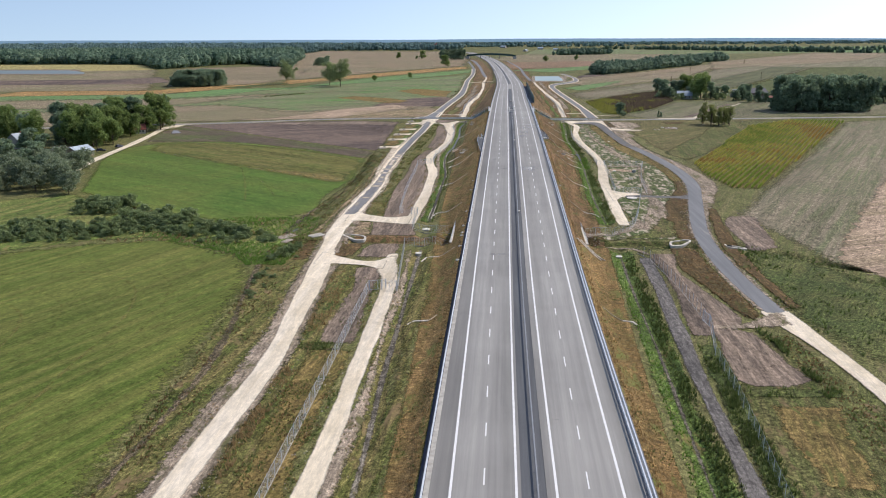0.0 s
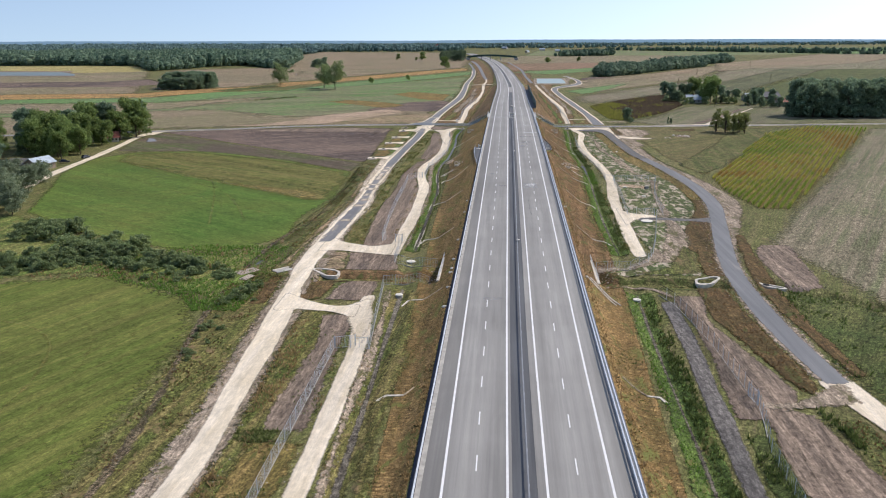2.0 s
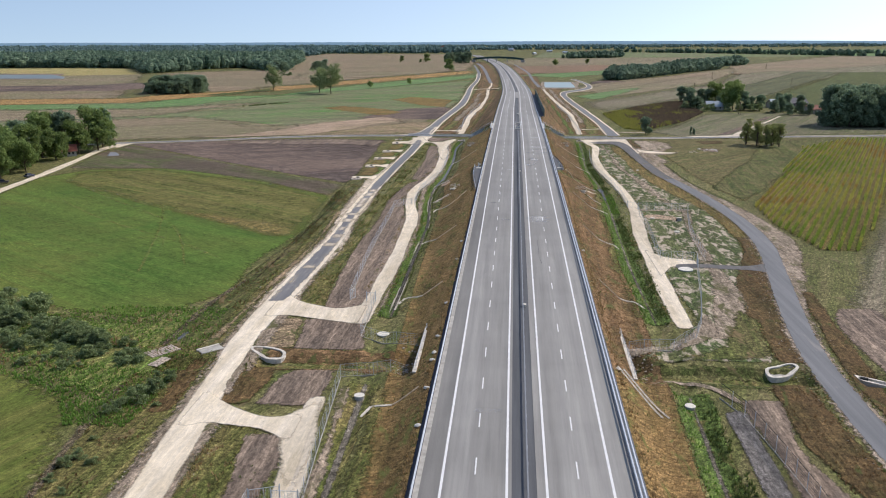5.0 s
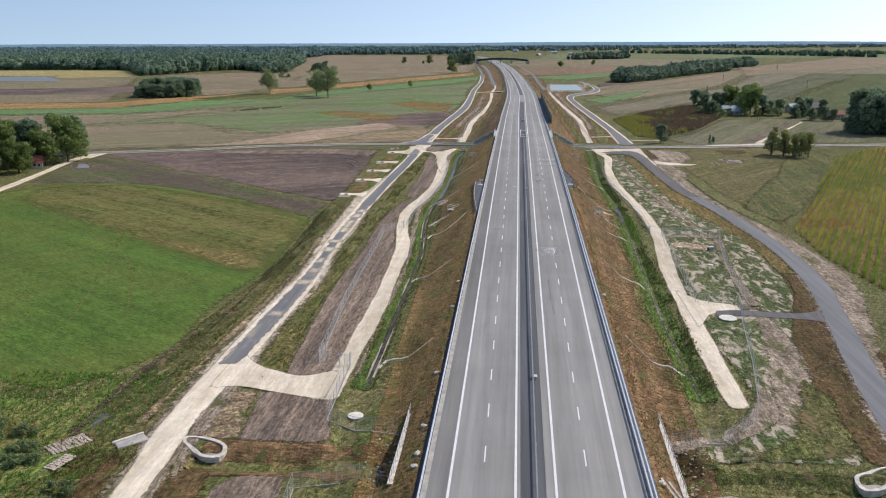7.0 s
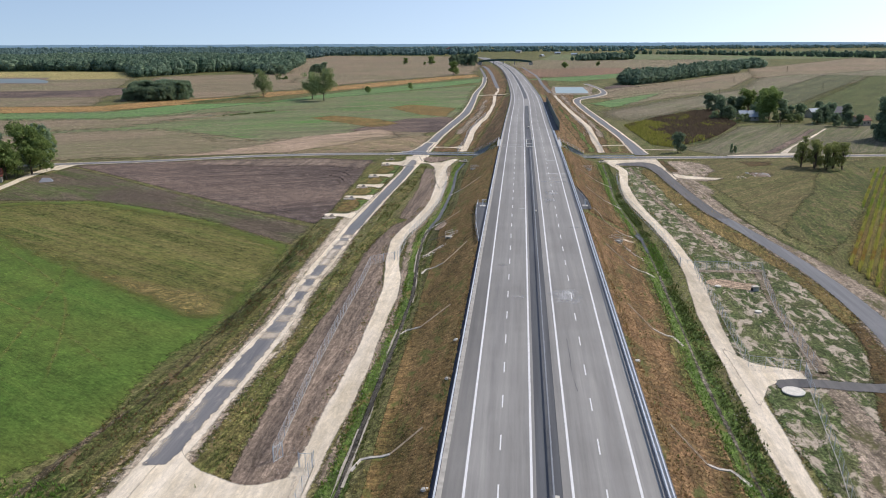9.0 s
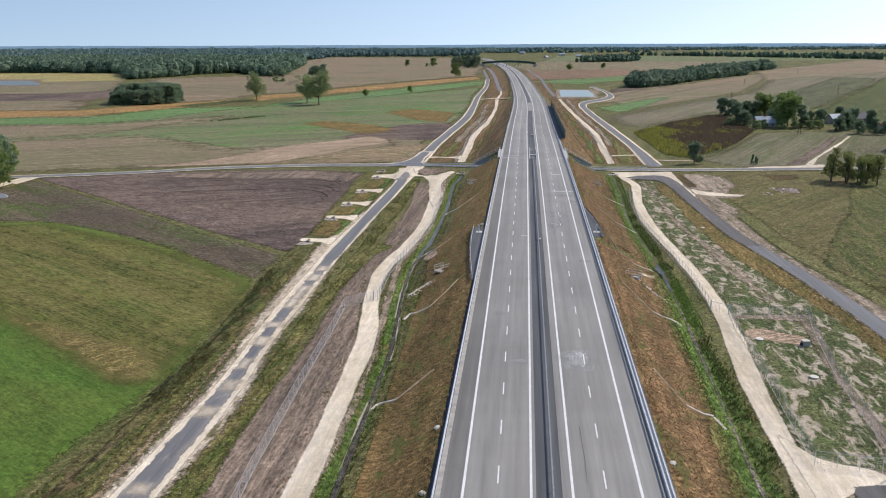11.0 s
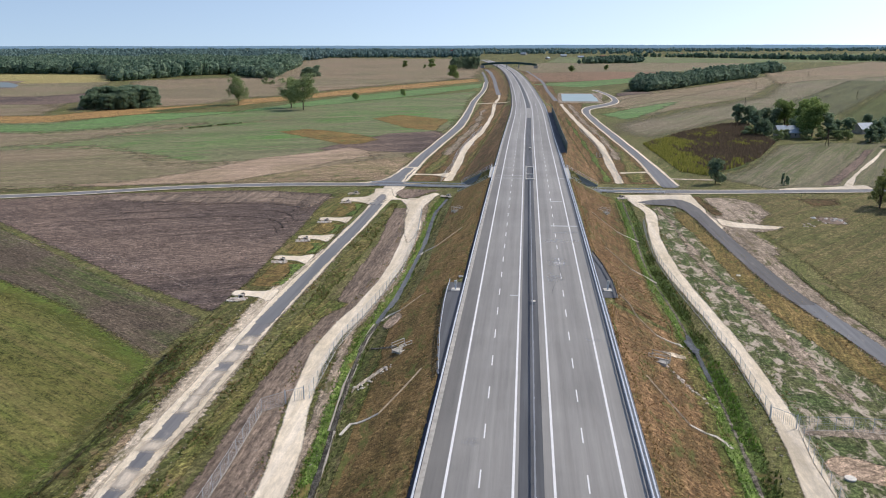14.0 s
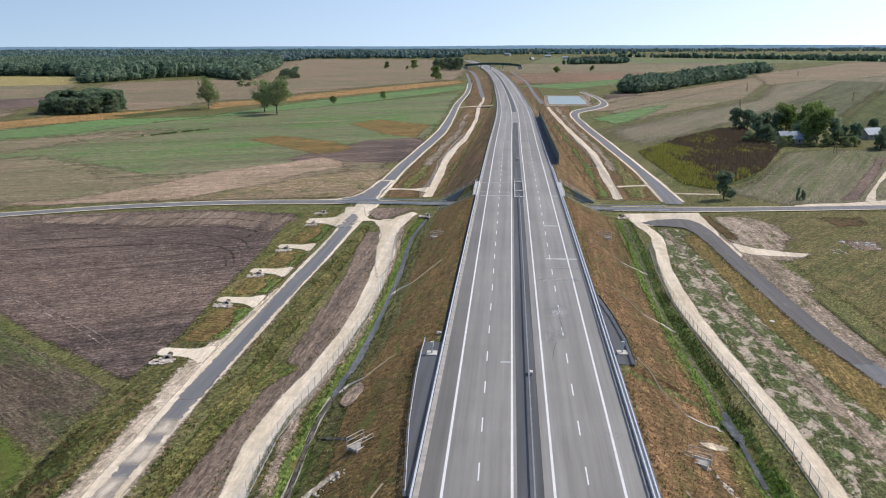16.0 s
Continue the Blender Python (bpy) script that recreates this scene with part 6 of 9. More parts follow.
# low bushes on the balk between the fields
for i in range(30):
    k = rnd.random()
    place(BUSH, -215 + 28 * k + rnd.uniform(-1.5, 1.5), 704 + 44 * k + rnd.uniform(-1.5, 1.5), rnd.uniform(0.15, 0.38), 2.0)
for x, y, s in [(-160, 966, 0.55), (-124, 1023, 0.5), (-107, 1394, 1.4), (77, 1688, 0.95), (146, 1768, 0.75), (-255, 1917, 1.0), (-194, 1875, 1.3), (-208, 1875, 0.5)]:
    place(OAK, x, y, s)
for i in range(60):
    a, r = rnd.uniform(0, 6.3), rnd.uniform(0, 1) ** 0.5
    x, y = -340 + 26 * r * math.cos(a), 870 + 36 * r * math.sin(a)
    place(DARK, x, y, rnd.uniform(1.15, 1.3) * (0.8 if y < 855 else 1.0), 1.2)
place(DARK, 70.5, 531, 0.78)
for x, y, s in [(95, 531, 0.34), (96.7, 531, 0.34)]:
    place(DARK, x, y, s, 0.5)
for x, y in [(113, 489), (117, 484), (121, 482), (126, 488), (129, 491), (120, 491), (115, 494), (118, 488), (124, 484), (127, 482), (122, 487)]:
    place(BIRCH, x, y, rnd.uniform(0.85, 1.15))
for x, y, h in [(135, 760, 15), (141, 757, 14), (148, 728, 14), (129, 696, 15.6), (133, 692, 13), (158, 690, 19), (153, 700, 15), (166, 688, 15), (171, 692, 13), (163, 717, 20), (178, 692, 12.5), (204, 732, 11), (181, 668, 12), (187, 655, 11), (194, 652, 10), (199, 650, 9), (188, 678, 15), (194, 684, 14), (200, 674, 13), (146, 740, 14), (156, 733, 18)]:
    place(DARK if h < 17 else OAK, x, y, h / 14)
for x, y in [(136, 676), (141, 682), (152, 680), (160, 680), (126, 700), (174, 682), (168, 680)]:
    place(BUSH, x, y, 1.6)
for i in range(80):
    k = rnd.random()
    place(DARK, 187 + 60 * k + rnd.uniform(-1, 5), 574 + 6 * k + 30 * rnd.random() ** 1.4, rnd.uniform(1.45, 1.85), 0.95)
for x, y in [(277, 656), (284, 660), (292, 655), (300, 664), (270, 662), (262, 640)]:
    place(DARK, x, y, rnd.uniform(1.2, 1.6))
for x, y, s in [(-145, 1832, 2.1), (-138, 1850, 2.0), (-130, 1870, 2.1), (-120, 1840, 1.9), (-110, 1815, 2.0), (-104, 1807, 1.9), (-98, 1830, 1.8), (-124, 1812, 1.2), (-116, 1805, 1.1)]:
    place(DARK, x, y, s, 0.8)
for x, y, s in [(-341, 1446, 1.1), (-334, 1456, 1.4), (-336, 1450, 1.2), (-327, 1468, 1.3), (-330, 1460, 1.1)]:
    place(DARK, x, y, s, 1.35)


# ---- woods ----
def wood(name, spots, height, label, seed, material=M_FOREST_HAZED, tufts=0):
    """Far woodland: rounded crowns of many sizes, each with lumps of foliage on a hidden stem."""
    r = np.random.RandomState(seed)
    n, m = len(spots), 7
    x, y = spots[:, 0], spots[:, 1]
    z = ground_z(x, y)
    stand = 0.5 + 0.5 * np.sin(x * 0.021 + seed) * np.sin(y * 0.017 + 2 * seed)
    h = height * (0.66 + 0.36 * stand) * r.uniform(0.62, 1.28, n)
    w = height * r.uniform(0.18, 0.44, n)
    levels = [(0.05, 0.5), (0.34, 0.92), (0.6, 1.05), (0.82, 0.8), (0.98, 0.3)]
    v = np.zeros((n, len(levels), m, 3))
    for i, (k, wide) in enumerate(levels):
        for j in range(m):
            a = j * math.tau / m + i * 0.45 + r.uniform(-0.25, 0.25, n)
            q = w * wide * r.uniform(0.72, 1.28, n)
            v[:, i, j] = np.stack([x + q * np.cos(a), y + q * np.sin(a), z + h * k * r.uniform(0.92, 1.04, n)], -1)
    last = (len(levels) - 1) * m
    f = np.array([(i * m + j, i * m + (j + 1) % m, (i + 1) * m + (j + 1) % m, (i + 1) * m + j) for i in range(len(levels) - 1) for j in range(m)] + [(last, last + 1, last + 2, last + 3), (last, last + 3, last + 4, last + 5), (last, last + 5, last + 6, last)][:2])
    faces = (np.arange(n)[:, None, None] * (len(levels) * m) + f).reshape(-1, 4)
    v = v.reshape(-1, 3)
    if tufts:
        # sprays of foliage that break the outline of each crown
        up = r.uniform(0.12, 1.0, (n, tufts))
        a = r.uniform(0, math.tau, (n, tufts))
        q = w[:, None] * np.interp(up, [0.05, 0.36, 0.62, 0.84, 1.0], [0.8, 1.05, 1.12, 0.85, 0.4]) * r.uniform(0.85, 1.15, (n, tufts))
        c = np.stack([x[:, None] + q * np.cos(a), y[:, None] + q * np.sin(a), z[:, None] + h[:, None] * up * 1.02], -1).reshape(-1, 1, 3)
        size = height * 0.055 * r.uniform(0.6, 1.4, (n * tufts, 1, 1))
        spray = c + size * r.normal(0, 1, (n * tufts, 4, 3)) * np.array([1.0, 1.0, 0.8])
        faces = np.concatenate([faces, len(v) + np.arange(n * tufts * 4).reshape(-1, 4)])
        v = np.concatenate([v, spray.reshape(-1, 3)])
    ob = new(name, mesh_of(name, v, faces, material))
    return tagged(ob, label, "forest", "", "stuff")


def inside(corners, spacing, seed):
    """Random spots in a polygon, about so far apart."""
    r = np.random.RandomState(seed)
    c = np.array(corners, float)
    lo, hi = c.min(0), c.max(0)
    n = int((hi[0] - lo[0]) * (hi[1] - lo[1]) / spacing**2)
    p = lo + (hi - lo) * r.uniform(0, 1, (n, 2))
    ok = np.zeros(n, bool)
    for (ax, ay), (bx, by) in zip(c, np.roll(c, -1, 0)):
        cross = (ay > p[:, 1]) != (by > p[:, 1])
        ok ^= cross & (p[:, 0] < (bx - ax) * (p[:, 1] - ay) / (by - ay + 1e-9) + ax)
    return p[ok]


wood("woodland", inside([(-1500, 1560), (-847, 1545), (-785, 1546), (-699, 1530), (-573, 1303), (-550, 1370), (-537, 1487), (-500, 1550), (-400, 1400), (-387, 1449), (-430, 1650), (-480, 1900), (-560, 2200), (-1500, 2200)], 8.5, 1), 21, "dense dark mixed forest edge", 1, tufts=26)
wood("woodland", inside([(-2600, 2200), (-600, 2200), (-640, 2830), (-2600, 2830)], 14, 2), 20, "dense pine forest with haze toned into its crowns", 2, M_PINE_HAZED, 8)
wood("woodland", inside([(-3200, 2830), (-640, 2830), (-150, 2900), (-180, 3200), (-3200, 3200)], 18, 3), 19, "dense pine forest with haze toned into its crowns", 3, M_PINE_HAZED)
wood("woodland", inside([(-4000, 3200), (-250, 3200), (-300, 3400), (500, 3500), (500, 3600), (-4000, 3700)], 24, 4), 17, "far forest with haze toned into its crowns", 4, M_PINE_HAZED)
wood("woodland", inside([(-4400, 3700), (2600, 3900), (3600, 3600), (3600, 4400), (-4400, 4400)], 30, 5), 12, "far forest along the horizon", 5, M_PINE_HAZED)
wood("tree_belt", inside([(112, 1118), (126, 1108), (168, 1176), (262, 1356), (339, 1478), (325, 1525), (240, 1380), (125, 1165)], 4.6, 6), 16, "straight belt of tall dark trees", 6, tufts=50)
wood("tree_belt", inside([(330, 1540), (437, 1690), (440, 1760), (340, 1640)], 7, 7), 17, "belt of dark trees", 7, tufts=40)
wood("tree_belt", inside([(350, 3000), (632, 2790), (943, 2405), (1400, 2000), (1408, 2012), (950, 2425), (640, 2812), (358, 3015)], 9, 8), 15, "row of roadside trees across the fields", 8, tufts=16)
wood("tree_belt", inside([(120, 2200), (260, 2260), (300, 2400), (160, 2380)], 10, 9), 16, "clump of trees by far farms", 9)
wood("tree_belt", inside([(700, 2750), (2400, 2600), (2400, 2660), (700, 2800)], 14, 10), 15, "broken row of trees across the fields", 10)

# the wooded ridge on the horizon, a plain backdrop glowing in the blue of haze
ridge_shader = Shader("glowing_haze_ridge")
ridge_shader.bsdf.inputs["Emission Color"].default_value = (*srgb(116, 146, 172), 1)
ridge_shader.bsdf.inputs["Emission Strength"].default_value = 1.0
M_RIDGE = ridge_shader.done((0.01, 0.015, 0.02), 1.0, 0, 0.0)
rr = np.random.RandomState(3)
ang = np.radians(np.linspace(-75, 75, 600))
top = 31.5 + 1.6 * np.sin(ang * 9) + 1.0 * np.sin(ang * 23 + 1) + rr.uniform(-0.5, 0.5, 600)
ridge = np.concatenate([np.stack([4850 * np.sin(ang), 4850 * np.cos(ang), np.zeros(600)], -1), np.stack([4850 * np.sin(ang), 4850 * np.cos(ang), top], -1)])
tagged(new("backdrop", mesh_of("backdrop", ridge, [(i, i + 1, 601 + i, 600 + i) for i in range(599)], M_RIDGE)), "wooded ridge far on the horizon, glowing in haze blue", "distance", "", "structure")


# ---- grass and crops as geometry ----
def blades(name, x, y, z, height, material, label, category="grass", per=5, width=0.09, lean=0.5, seed=3):
    """Tufts of narrow blades at the given spots."""
    r = np.random.RandomState(seed)
    n = len(x)
    h = (np.ones(n) * height) * r.uniform(0.55, 1.35, n)
    a = r.uniform(0, math.tau, (n, per))
    k = r.uniform(0.1, 1.0, (n, per)) * lean
    w = width * r.uniform(0.7, 1.5, (n, per))
    base = np.stack([x[:, None] + np.cos(a) * 0.1 * h[:, None], y[:, None] + np.sin(a) * 0.1 * h[:, None], np.repeat(z[:, None], per, 1) - 0.03], -1)
    side = np.stack([-np.sin(a) * w, np.cos(a) * w, np.zeros_like(a)], -1)
    tip = base + np.stack([np.cos(a) * k * h[:, None], np.sin(a) * k * h[:, None], h[:, None] * r.uniform(0.7, 1.1, (n, per))], -1)
    v = np.stack([base - side, base + side, tip], 2).reshape(-1, 3)
    f = np.arange(len(v)).reshape(-1, 3)
    me = bpy.data.meshes.new(name)
    me.vertices.add(len(v))
    me.vertices.foreach_set("co", v.ravel())
    me.loops.add(f.size)
    me.loops.foreach_set("vertex_index", f.ravel().astype(np.int32))
    me.polygons.add(len(f))
    me.polygons.foreach_set("loop_start", np.arange(0, f.size, 3, dtype=np.int32))
    me.materials.append(material)
    me.update(calc_edges=True)
    return tagged(new(name, me), label, category, "", "stuff")


def in_strip(rows, density, seed, clump=0.0):
    """Random spots between the two edges of a band along y."""
    r = np.random.RandomState(seed)
    f = curve(rows)
    a0, a1 = rows[0][0], rows[-1][0]
    e = f(np.linspace(a0, a1, 200))
    n = int((a1 - a0) * np.mean(e[:, 1] - e[:, 0]) * density)
    y = r.uniform(a0, a1, n)
    e = f(y)
    x = e[:, 0] + (e[:, 1] - e[:, 0]) * r.uniform(0, 1, n)
    if clump:
        keep = np.sin(x * 0.9 + np.sin(y * 0.31) * 2) + np.sin(y * 0.47 + x * 0.2) + np.sin(y * 0.13 + 1.3) + r.normal(0, 0.6, n) > clump
        x, y = x[keep], y[keep]
    clear = np.abs(x) > 13.7 + np.where(x < 0, BAY_L(y), BAY_R(y))
    x, y = x[clear], y[clear]
    return x, y, ground_z(x, y)


SLOPE_L = [(66, -17.4, -13.9), (120, -18.7, -13.9), (193, -21.5, -13.9), (216, -22.0, -13.9), (260, -23.5, -13.9), (330, -25.3, -14.0), (350, -26.0, -15.4), (374, -26.0, -16.2), (380, -25.2, -14.0), (440, -25.6, -13.9), (500, -26.0, -13.9)]
SLOPE_R = [(66, 14.2, 17.4), (120, 14.2, 19.0), (196, 14.2, 22.5), (260, 14.3, 23.8), (330, 14.3, 25.6), (362, 14.3, 26.4), (370, 16.2, 26.6), (398, 14.3, 26.8), (440, 14.3, 27.6), (500, 14.3, 28.5)]
for i, rows in enumerate((SLOPE_L, SLOPE_R)):
    bx, by, bz = in_strip(rows, 4.0, 20 + i)
    # pale blades over the whole left slope also brighten its shaded side
    for near in (True, False):
        k = (by < (200 if i else 600)) == near
        if k.any():
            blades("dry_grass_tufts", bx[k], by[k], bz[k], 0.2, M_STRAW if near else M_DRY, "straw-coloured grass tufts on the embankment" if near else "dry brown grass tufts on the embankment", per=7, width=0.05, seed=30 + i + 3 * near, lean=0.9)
    blades("green_grass_tufts", *in_strip(rows, 1.2, 40 + i, 1.1), 0.24, M_FRESH, "green weeds among the dry grass", seed=44 + i, lean=0.8)
    crest = [(y, b - 0.9, b + 0.1) if i == 0 else (y, a - 0.1, a + 0.8) for y, a, b in rows]
    blades("dry_grass_tufts", *in_strip(crest, 2.6, 26 + i), 0.5, M_STRAW, "tall straw-coloured grass along the crest", seed=36 + i, lean=0.5)
for i, f in enumerate((DITCH_L, DITCH_R)):
    for y0, y1 in ((60, 194), (224, 498)):
        if y0 < 200 and f is DITCH_L:
            continue
        for a, b, j in ((-2.3, -0.5, 0), (0.5, 2.3, 1)):
            if f is DITCH_L and j == 1:
                b = 1.2
            blades("green_grass_tufts", *in_strip(both(f, y0, y1, a, b), 3.6, 50 + i * 4 + j), 0.36, M_VIVID if j == 0 else M_FRESH, "lush green grass on the ditch bank", seed=60 + i * 4 + j, lean=0.6)
for i, (rows, density, mat, h, cl) in enumerate([
    ([(60, -51, -46.5), (105, -54, -47.5), (142, -57, -48.5), (190, -62, -52), (240, -62, -55), (300, -60, -56.5), (340, -63, -57), (366, -63.5, -57)], 1.4, M_DRY, 0.4, 0.2),
    ([(60, -51, -46.5), (105, -54, -47.5), (142, -57, -48.5), (190, -62, -52), (240, -62, -55), (300, -60, -56.5), (340, -63, -57), (366, -63.5, -57)], 1.9, M_FRESH, 0.36, 0.2),
    ([(60, -36, -29), (105, -36.4, -29.4), (126, -36.2, -29.4)], 1.4, M_DRY, 0.35, 0.4),
    ([(60, -36, -29), (105, -36.4, -29.4), (126, -36.2, -29.4)], 2.2, M_FRESH, 0.4, 0.2),
    ([(60, -33, -28), (105, -34, -28), (150, -36, -30.5), (180, -38, -32)], 0.9, M_FRESH, 0.35, 0.7),
    ([(226, -45, -39), (240, -46, -40.5), (280, -46, -42), (318, -46.4, -43.6)], 1.5, M_STRAW, 0.36, 0.3),
    ([(226, -45, -39), (240, -46, -40.5), (280, -46, -42), (318, -46.4, -43.6)], 3.0, M_FRESH, 0.4, 0.1),
    ([(312, -46.6, -43.6), (329, -46.8, -43), (345, -46.2, -42.4), (362, -46.2, -41.8), (380, -46.4, -43.2), (397, -47, -42.6), (430, -46.6, -42.4), (482, -46, -43.4)], 2.8, M_FRESH, 0.45, -0.1),
    ([(312, -46.6, -43.6), (329, -46.8, -43), (345, -46.2, -42.4), (362, -46.2, -41.8), (380, -46.4, -43.2), (397, -47, -42.6), (430, -46.6, -42.4), (482, -46, -43.4)], 1.2, M_DRY, 0.4, 0.2),
    ([(225, 25.9, 28.4), (266, 26.4, 29.8), (300, 27.6, 30), (318, 28.4, 31)], 4.0, M_WEED_LEAF, 0.5, -0.2),
    ([(320, 28, 30.4), (336, 28.8, 31), (352, 29.4, 31.6)], 6.0, M_VIVID, 0.5, -0.6),
    ([(360, 29.6, 32), (387, 29.2, 31.4), (402, 28.6, 31), (421, 29, 30.8)], 4.5, M_WEED_LEAF, 0.5, -0.3),
    ([(60, 22.2, 25), (100, 22.6, 25), (123, 23.3, 25.2), (148, 24, 26.4), (188, 25, 27.8)], 5.0, M_WEED_LEAF, 0.65, -0.5),
    ([(206, 42, 46), (222, 42, 48), (245, 45, 53), (262, 50, 56), (285, 56.5, 60), (315, 57.5, 61), (358, 55, 58.6), (417, 49, 54), (470, 45, 51), (496, 42, 49)], 1.0, M_DRY, 0.3, 0),
    ([(222, 32.5, 42), (245, 33, 45), (262, 34, 52), (300, 35, 58), (337, 38.5, 58), (371, 36, 53), (407, 34.5, 50), (440, 37, 47), (468, 40, 45), (490, 39, 42)], 1.6, M_FRESH, 0.22, 0.5),
    ([(60, 62, 110), (120, 58, 112), (145, 52, 105), (175, 52, 82), (197, 54, 66)], 0.55, M_WEED_LEAF, 0.7, 0.2),
    ([(60, 45, 56), (84, 43, 52), (110, 44.5, 49.5), (137, 43, 47)], 1.6, M_FRESH, 0.4, 0.1),
    ([(60, 45, 56), (84, 43, 52), (110, 44.5, 49.5), (137, 43, 47)], 1.2, M_DRY, 0.4, 0),
    ([(146, 42, 45), (155, 40.5, 45), (175, 37.5, 44), (196, 38.5, 43.4)], 2.4, M_DRY, 0.35, 0),
    ([(60, 27, 31), (100, 28.2, 31.4), (119, 29.2, 32.4), (131, 29.8, 33)], 5.0, M_WEED_LEAF, 0.8, -0.6),
    ([(111.5, 33, 47), (114.6, 33, 47)], 5.0, M_WEED_LEAF, 0.8, -0.4),
    ([(117.5, 44.2, 45.4), (127, 43.4, 44.6), (133.5, 42.9, 44.1), (140.4, 41.4, 42.8)], 8.0, M_WEED_LEAF, 0.9, -1.0),
    ([(60, -39, -36.8), (95, -39.2, -37.0), (118, -39.0, -36.2), (129, -39.2, -36.3), (143, -40.2, -36.6), (160, -41.4, -36.9), (174, -42.2, -37)], 5.0, M_STRAW, 0.6, -0.2),
    ([(125, -38.6, -31.4), (128.6, -38.6, -31.4)], 6.0, M_FRESH, 0.6, -1.0),
    ([(195, -110, -60), (205, -112, -58), (215, -130, -58), (225, -130, -62)], 0.6, M_STRAW, 0.7, 0.3),
    ([(176, -64, -55), (186, -72, -55), (195, -90, -56), (205, -100, -56), (215, -100, -56), (226, -80, -58)], 2.2, M_VIVID, 0.5, 0),
]):
    blades("dry_grass_tufts" if mat in (M_DRY, M_STRAW) else "weed_tufts" if mat is M_WEED_LEAF else "green_grass_tufts", *in_strip(rows, density, 80 + i, cl), h, mat, "dry straw-coloured grass tufts" if mat in (M_DRY, M_STRAW) else "green grass and weed tufts", seed=100 + i, lean=0.7)


# weeds and loose stones along the sand tracks
def off_links(x, y, z):
    """Leaves the sand links between road and track bare."""
    ok = ~((x > -51) & (x < -26) & (((y > 174) & (y < 190)) | ((y > 218) & (y < 240)))) & ~((x > 28) & (x < 43) & (y > 250) & (y < 282))
    return x[ok], y[ok], z[ok]


LEFT_ROAD = [(60, -44.4, -39.8), (108, -44.2, -39.5), (129, -44.6, -39.8), (142, -45.8, -40.7), (160, -47.4, -41.9), (180, -49.6, -43.8), (195, -50.2, -45.6), (222, -52.2, -47.2), (240, -54, -45.8), (262, -53, -45.5), (285, -52.8, -45.2), (310, -54.4, -47), (335, -56, -47.9), (360, -57.2, -48.4), (388, -55.6, -48.8), (420, -54.4, -48.2), (461, -53.6, -47.4)]
LEFT_TRACK = [(225, -32.8, -28.6), (250, -31.9, -28.4), (280, -32.4, -28.8), (310, -33.6, -30.0), (330, -36.6, -33.0), (351, -38.2, -34.6), (379, -35.6, -32.0), (402, -34.2, -30.6), (440, -35.7, -31.8), (470, -39, -34.6)]
NEAR_TRACK = [(60, -28.2, -24.8), (101, -28.5, -24.8), (118, -29, -25), (143, -29.4, -25.7), (162, -30.4, -26.2)]
RIGHT_TRACK = [(221, 28.4, 31.8), (251, 28.9, 32.4), (294, 30.9, 34.5), (337, 34.4, 38), (352, 34.8, 37.8), (366, 34.2, 37.2), (391, 32.5, 36), (407, 31.8, 35.3), (421, 31.7, 35.2), (440, 32.7, 36.1), (468, 35.2, 39.4)]
RIGHT_LANE = [(149, 46.3, 50.6), (178, 45.0, 49.6), (209, 46.4, 51.0), (235, 50.6, 55.4), (260, 55.6, 60.4), (285, 60.2, 65.2), (315, 61.5, 66.3), (345, 59.9, 64.5), (358, 59, 63.6), (417, 54.8, 59.2), (470, 51.6, 56.4)]
for i, rows in enumerate((LEFT_ROAD, LEFT_TRACK, NEAR_TRACK, RIGHT_TRACK, RIGHT_LANE)):
    for j, (a, b) in enumerate(((-1.5, 0.1), (-0.1, 1.5))):
        side = [(r[0], r[1 + j] + a, r[1 + j] + b) for r in rows]
        blades("verge_weeds", *off_links(*in_strip(side, 2.4, 300 + i * 2 + j, 0.5)), 0.3, M_FRESH, "green weeds along the edge of the sand road", seed=320 + i * 2 + j, lean=0.8)
        blades("verge_straw", *off_links(*in_strip(side, 2.0, 340 + i * 2 + j, 0.7)), 0.32, M_STRAW, "dry straw along the edge of the sand road", seed=360 + i * 2 + j, lean=0.8)
        px, py, pz = in_strip([(r[0], r[1 + j] + a * 1.6, r[1 + j] + b * 1.6) for r in rows], 0.5, 380 + i * 2 + j)
        rs = np.random.RandomState(400 + i * 2 + j)
        size = rs.uniform(0.04, 0.16, len(px))
        corner = np.array([(1, 0, 0), (0, 1, 0), (-1, 0, 0), (0, -1, 0), (0.1, 0.1, 0.9)])
        v = np.stack([px, py, pz + 0.12], -1)[:, None] + corner * size[:, None, None] * rs.uniform(0.7, 1.3, (len(px), 5, 3))
        f = (np.arange(len(px))[:, None, None] * 5 + np.array([(0, 1, 4), (1, 2, 4), (2, 3, 4), (3, 0, 4)])).reshape(-1, 3)
        tagged(new("loose_stones", mesh_of("loose_stones", v.reshape(-1, 3), f, M_PLANK)), "pale loose stones along the track", "stones", "", "stuff")


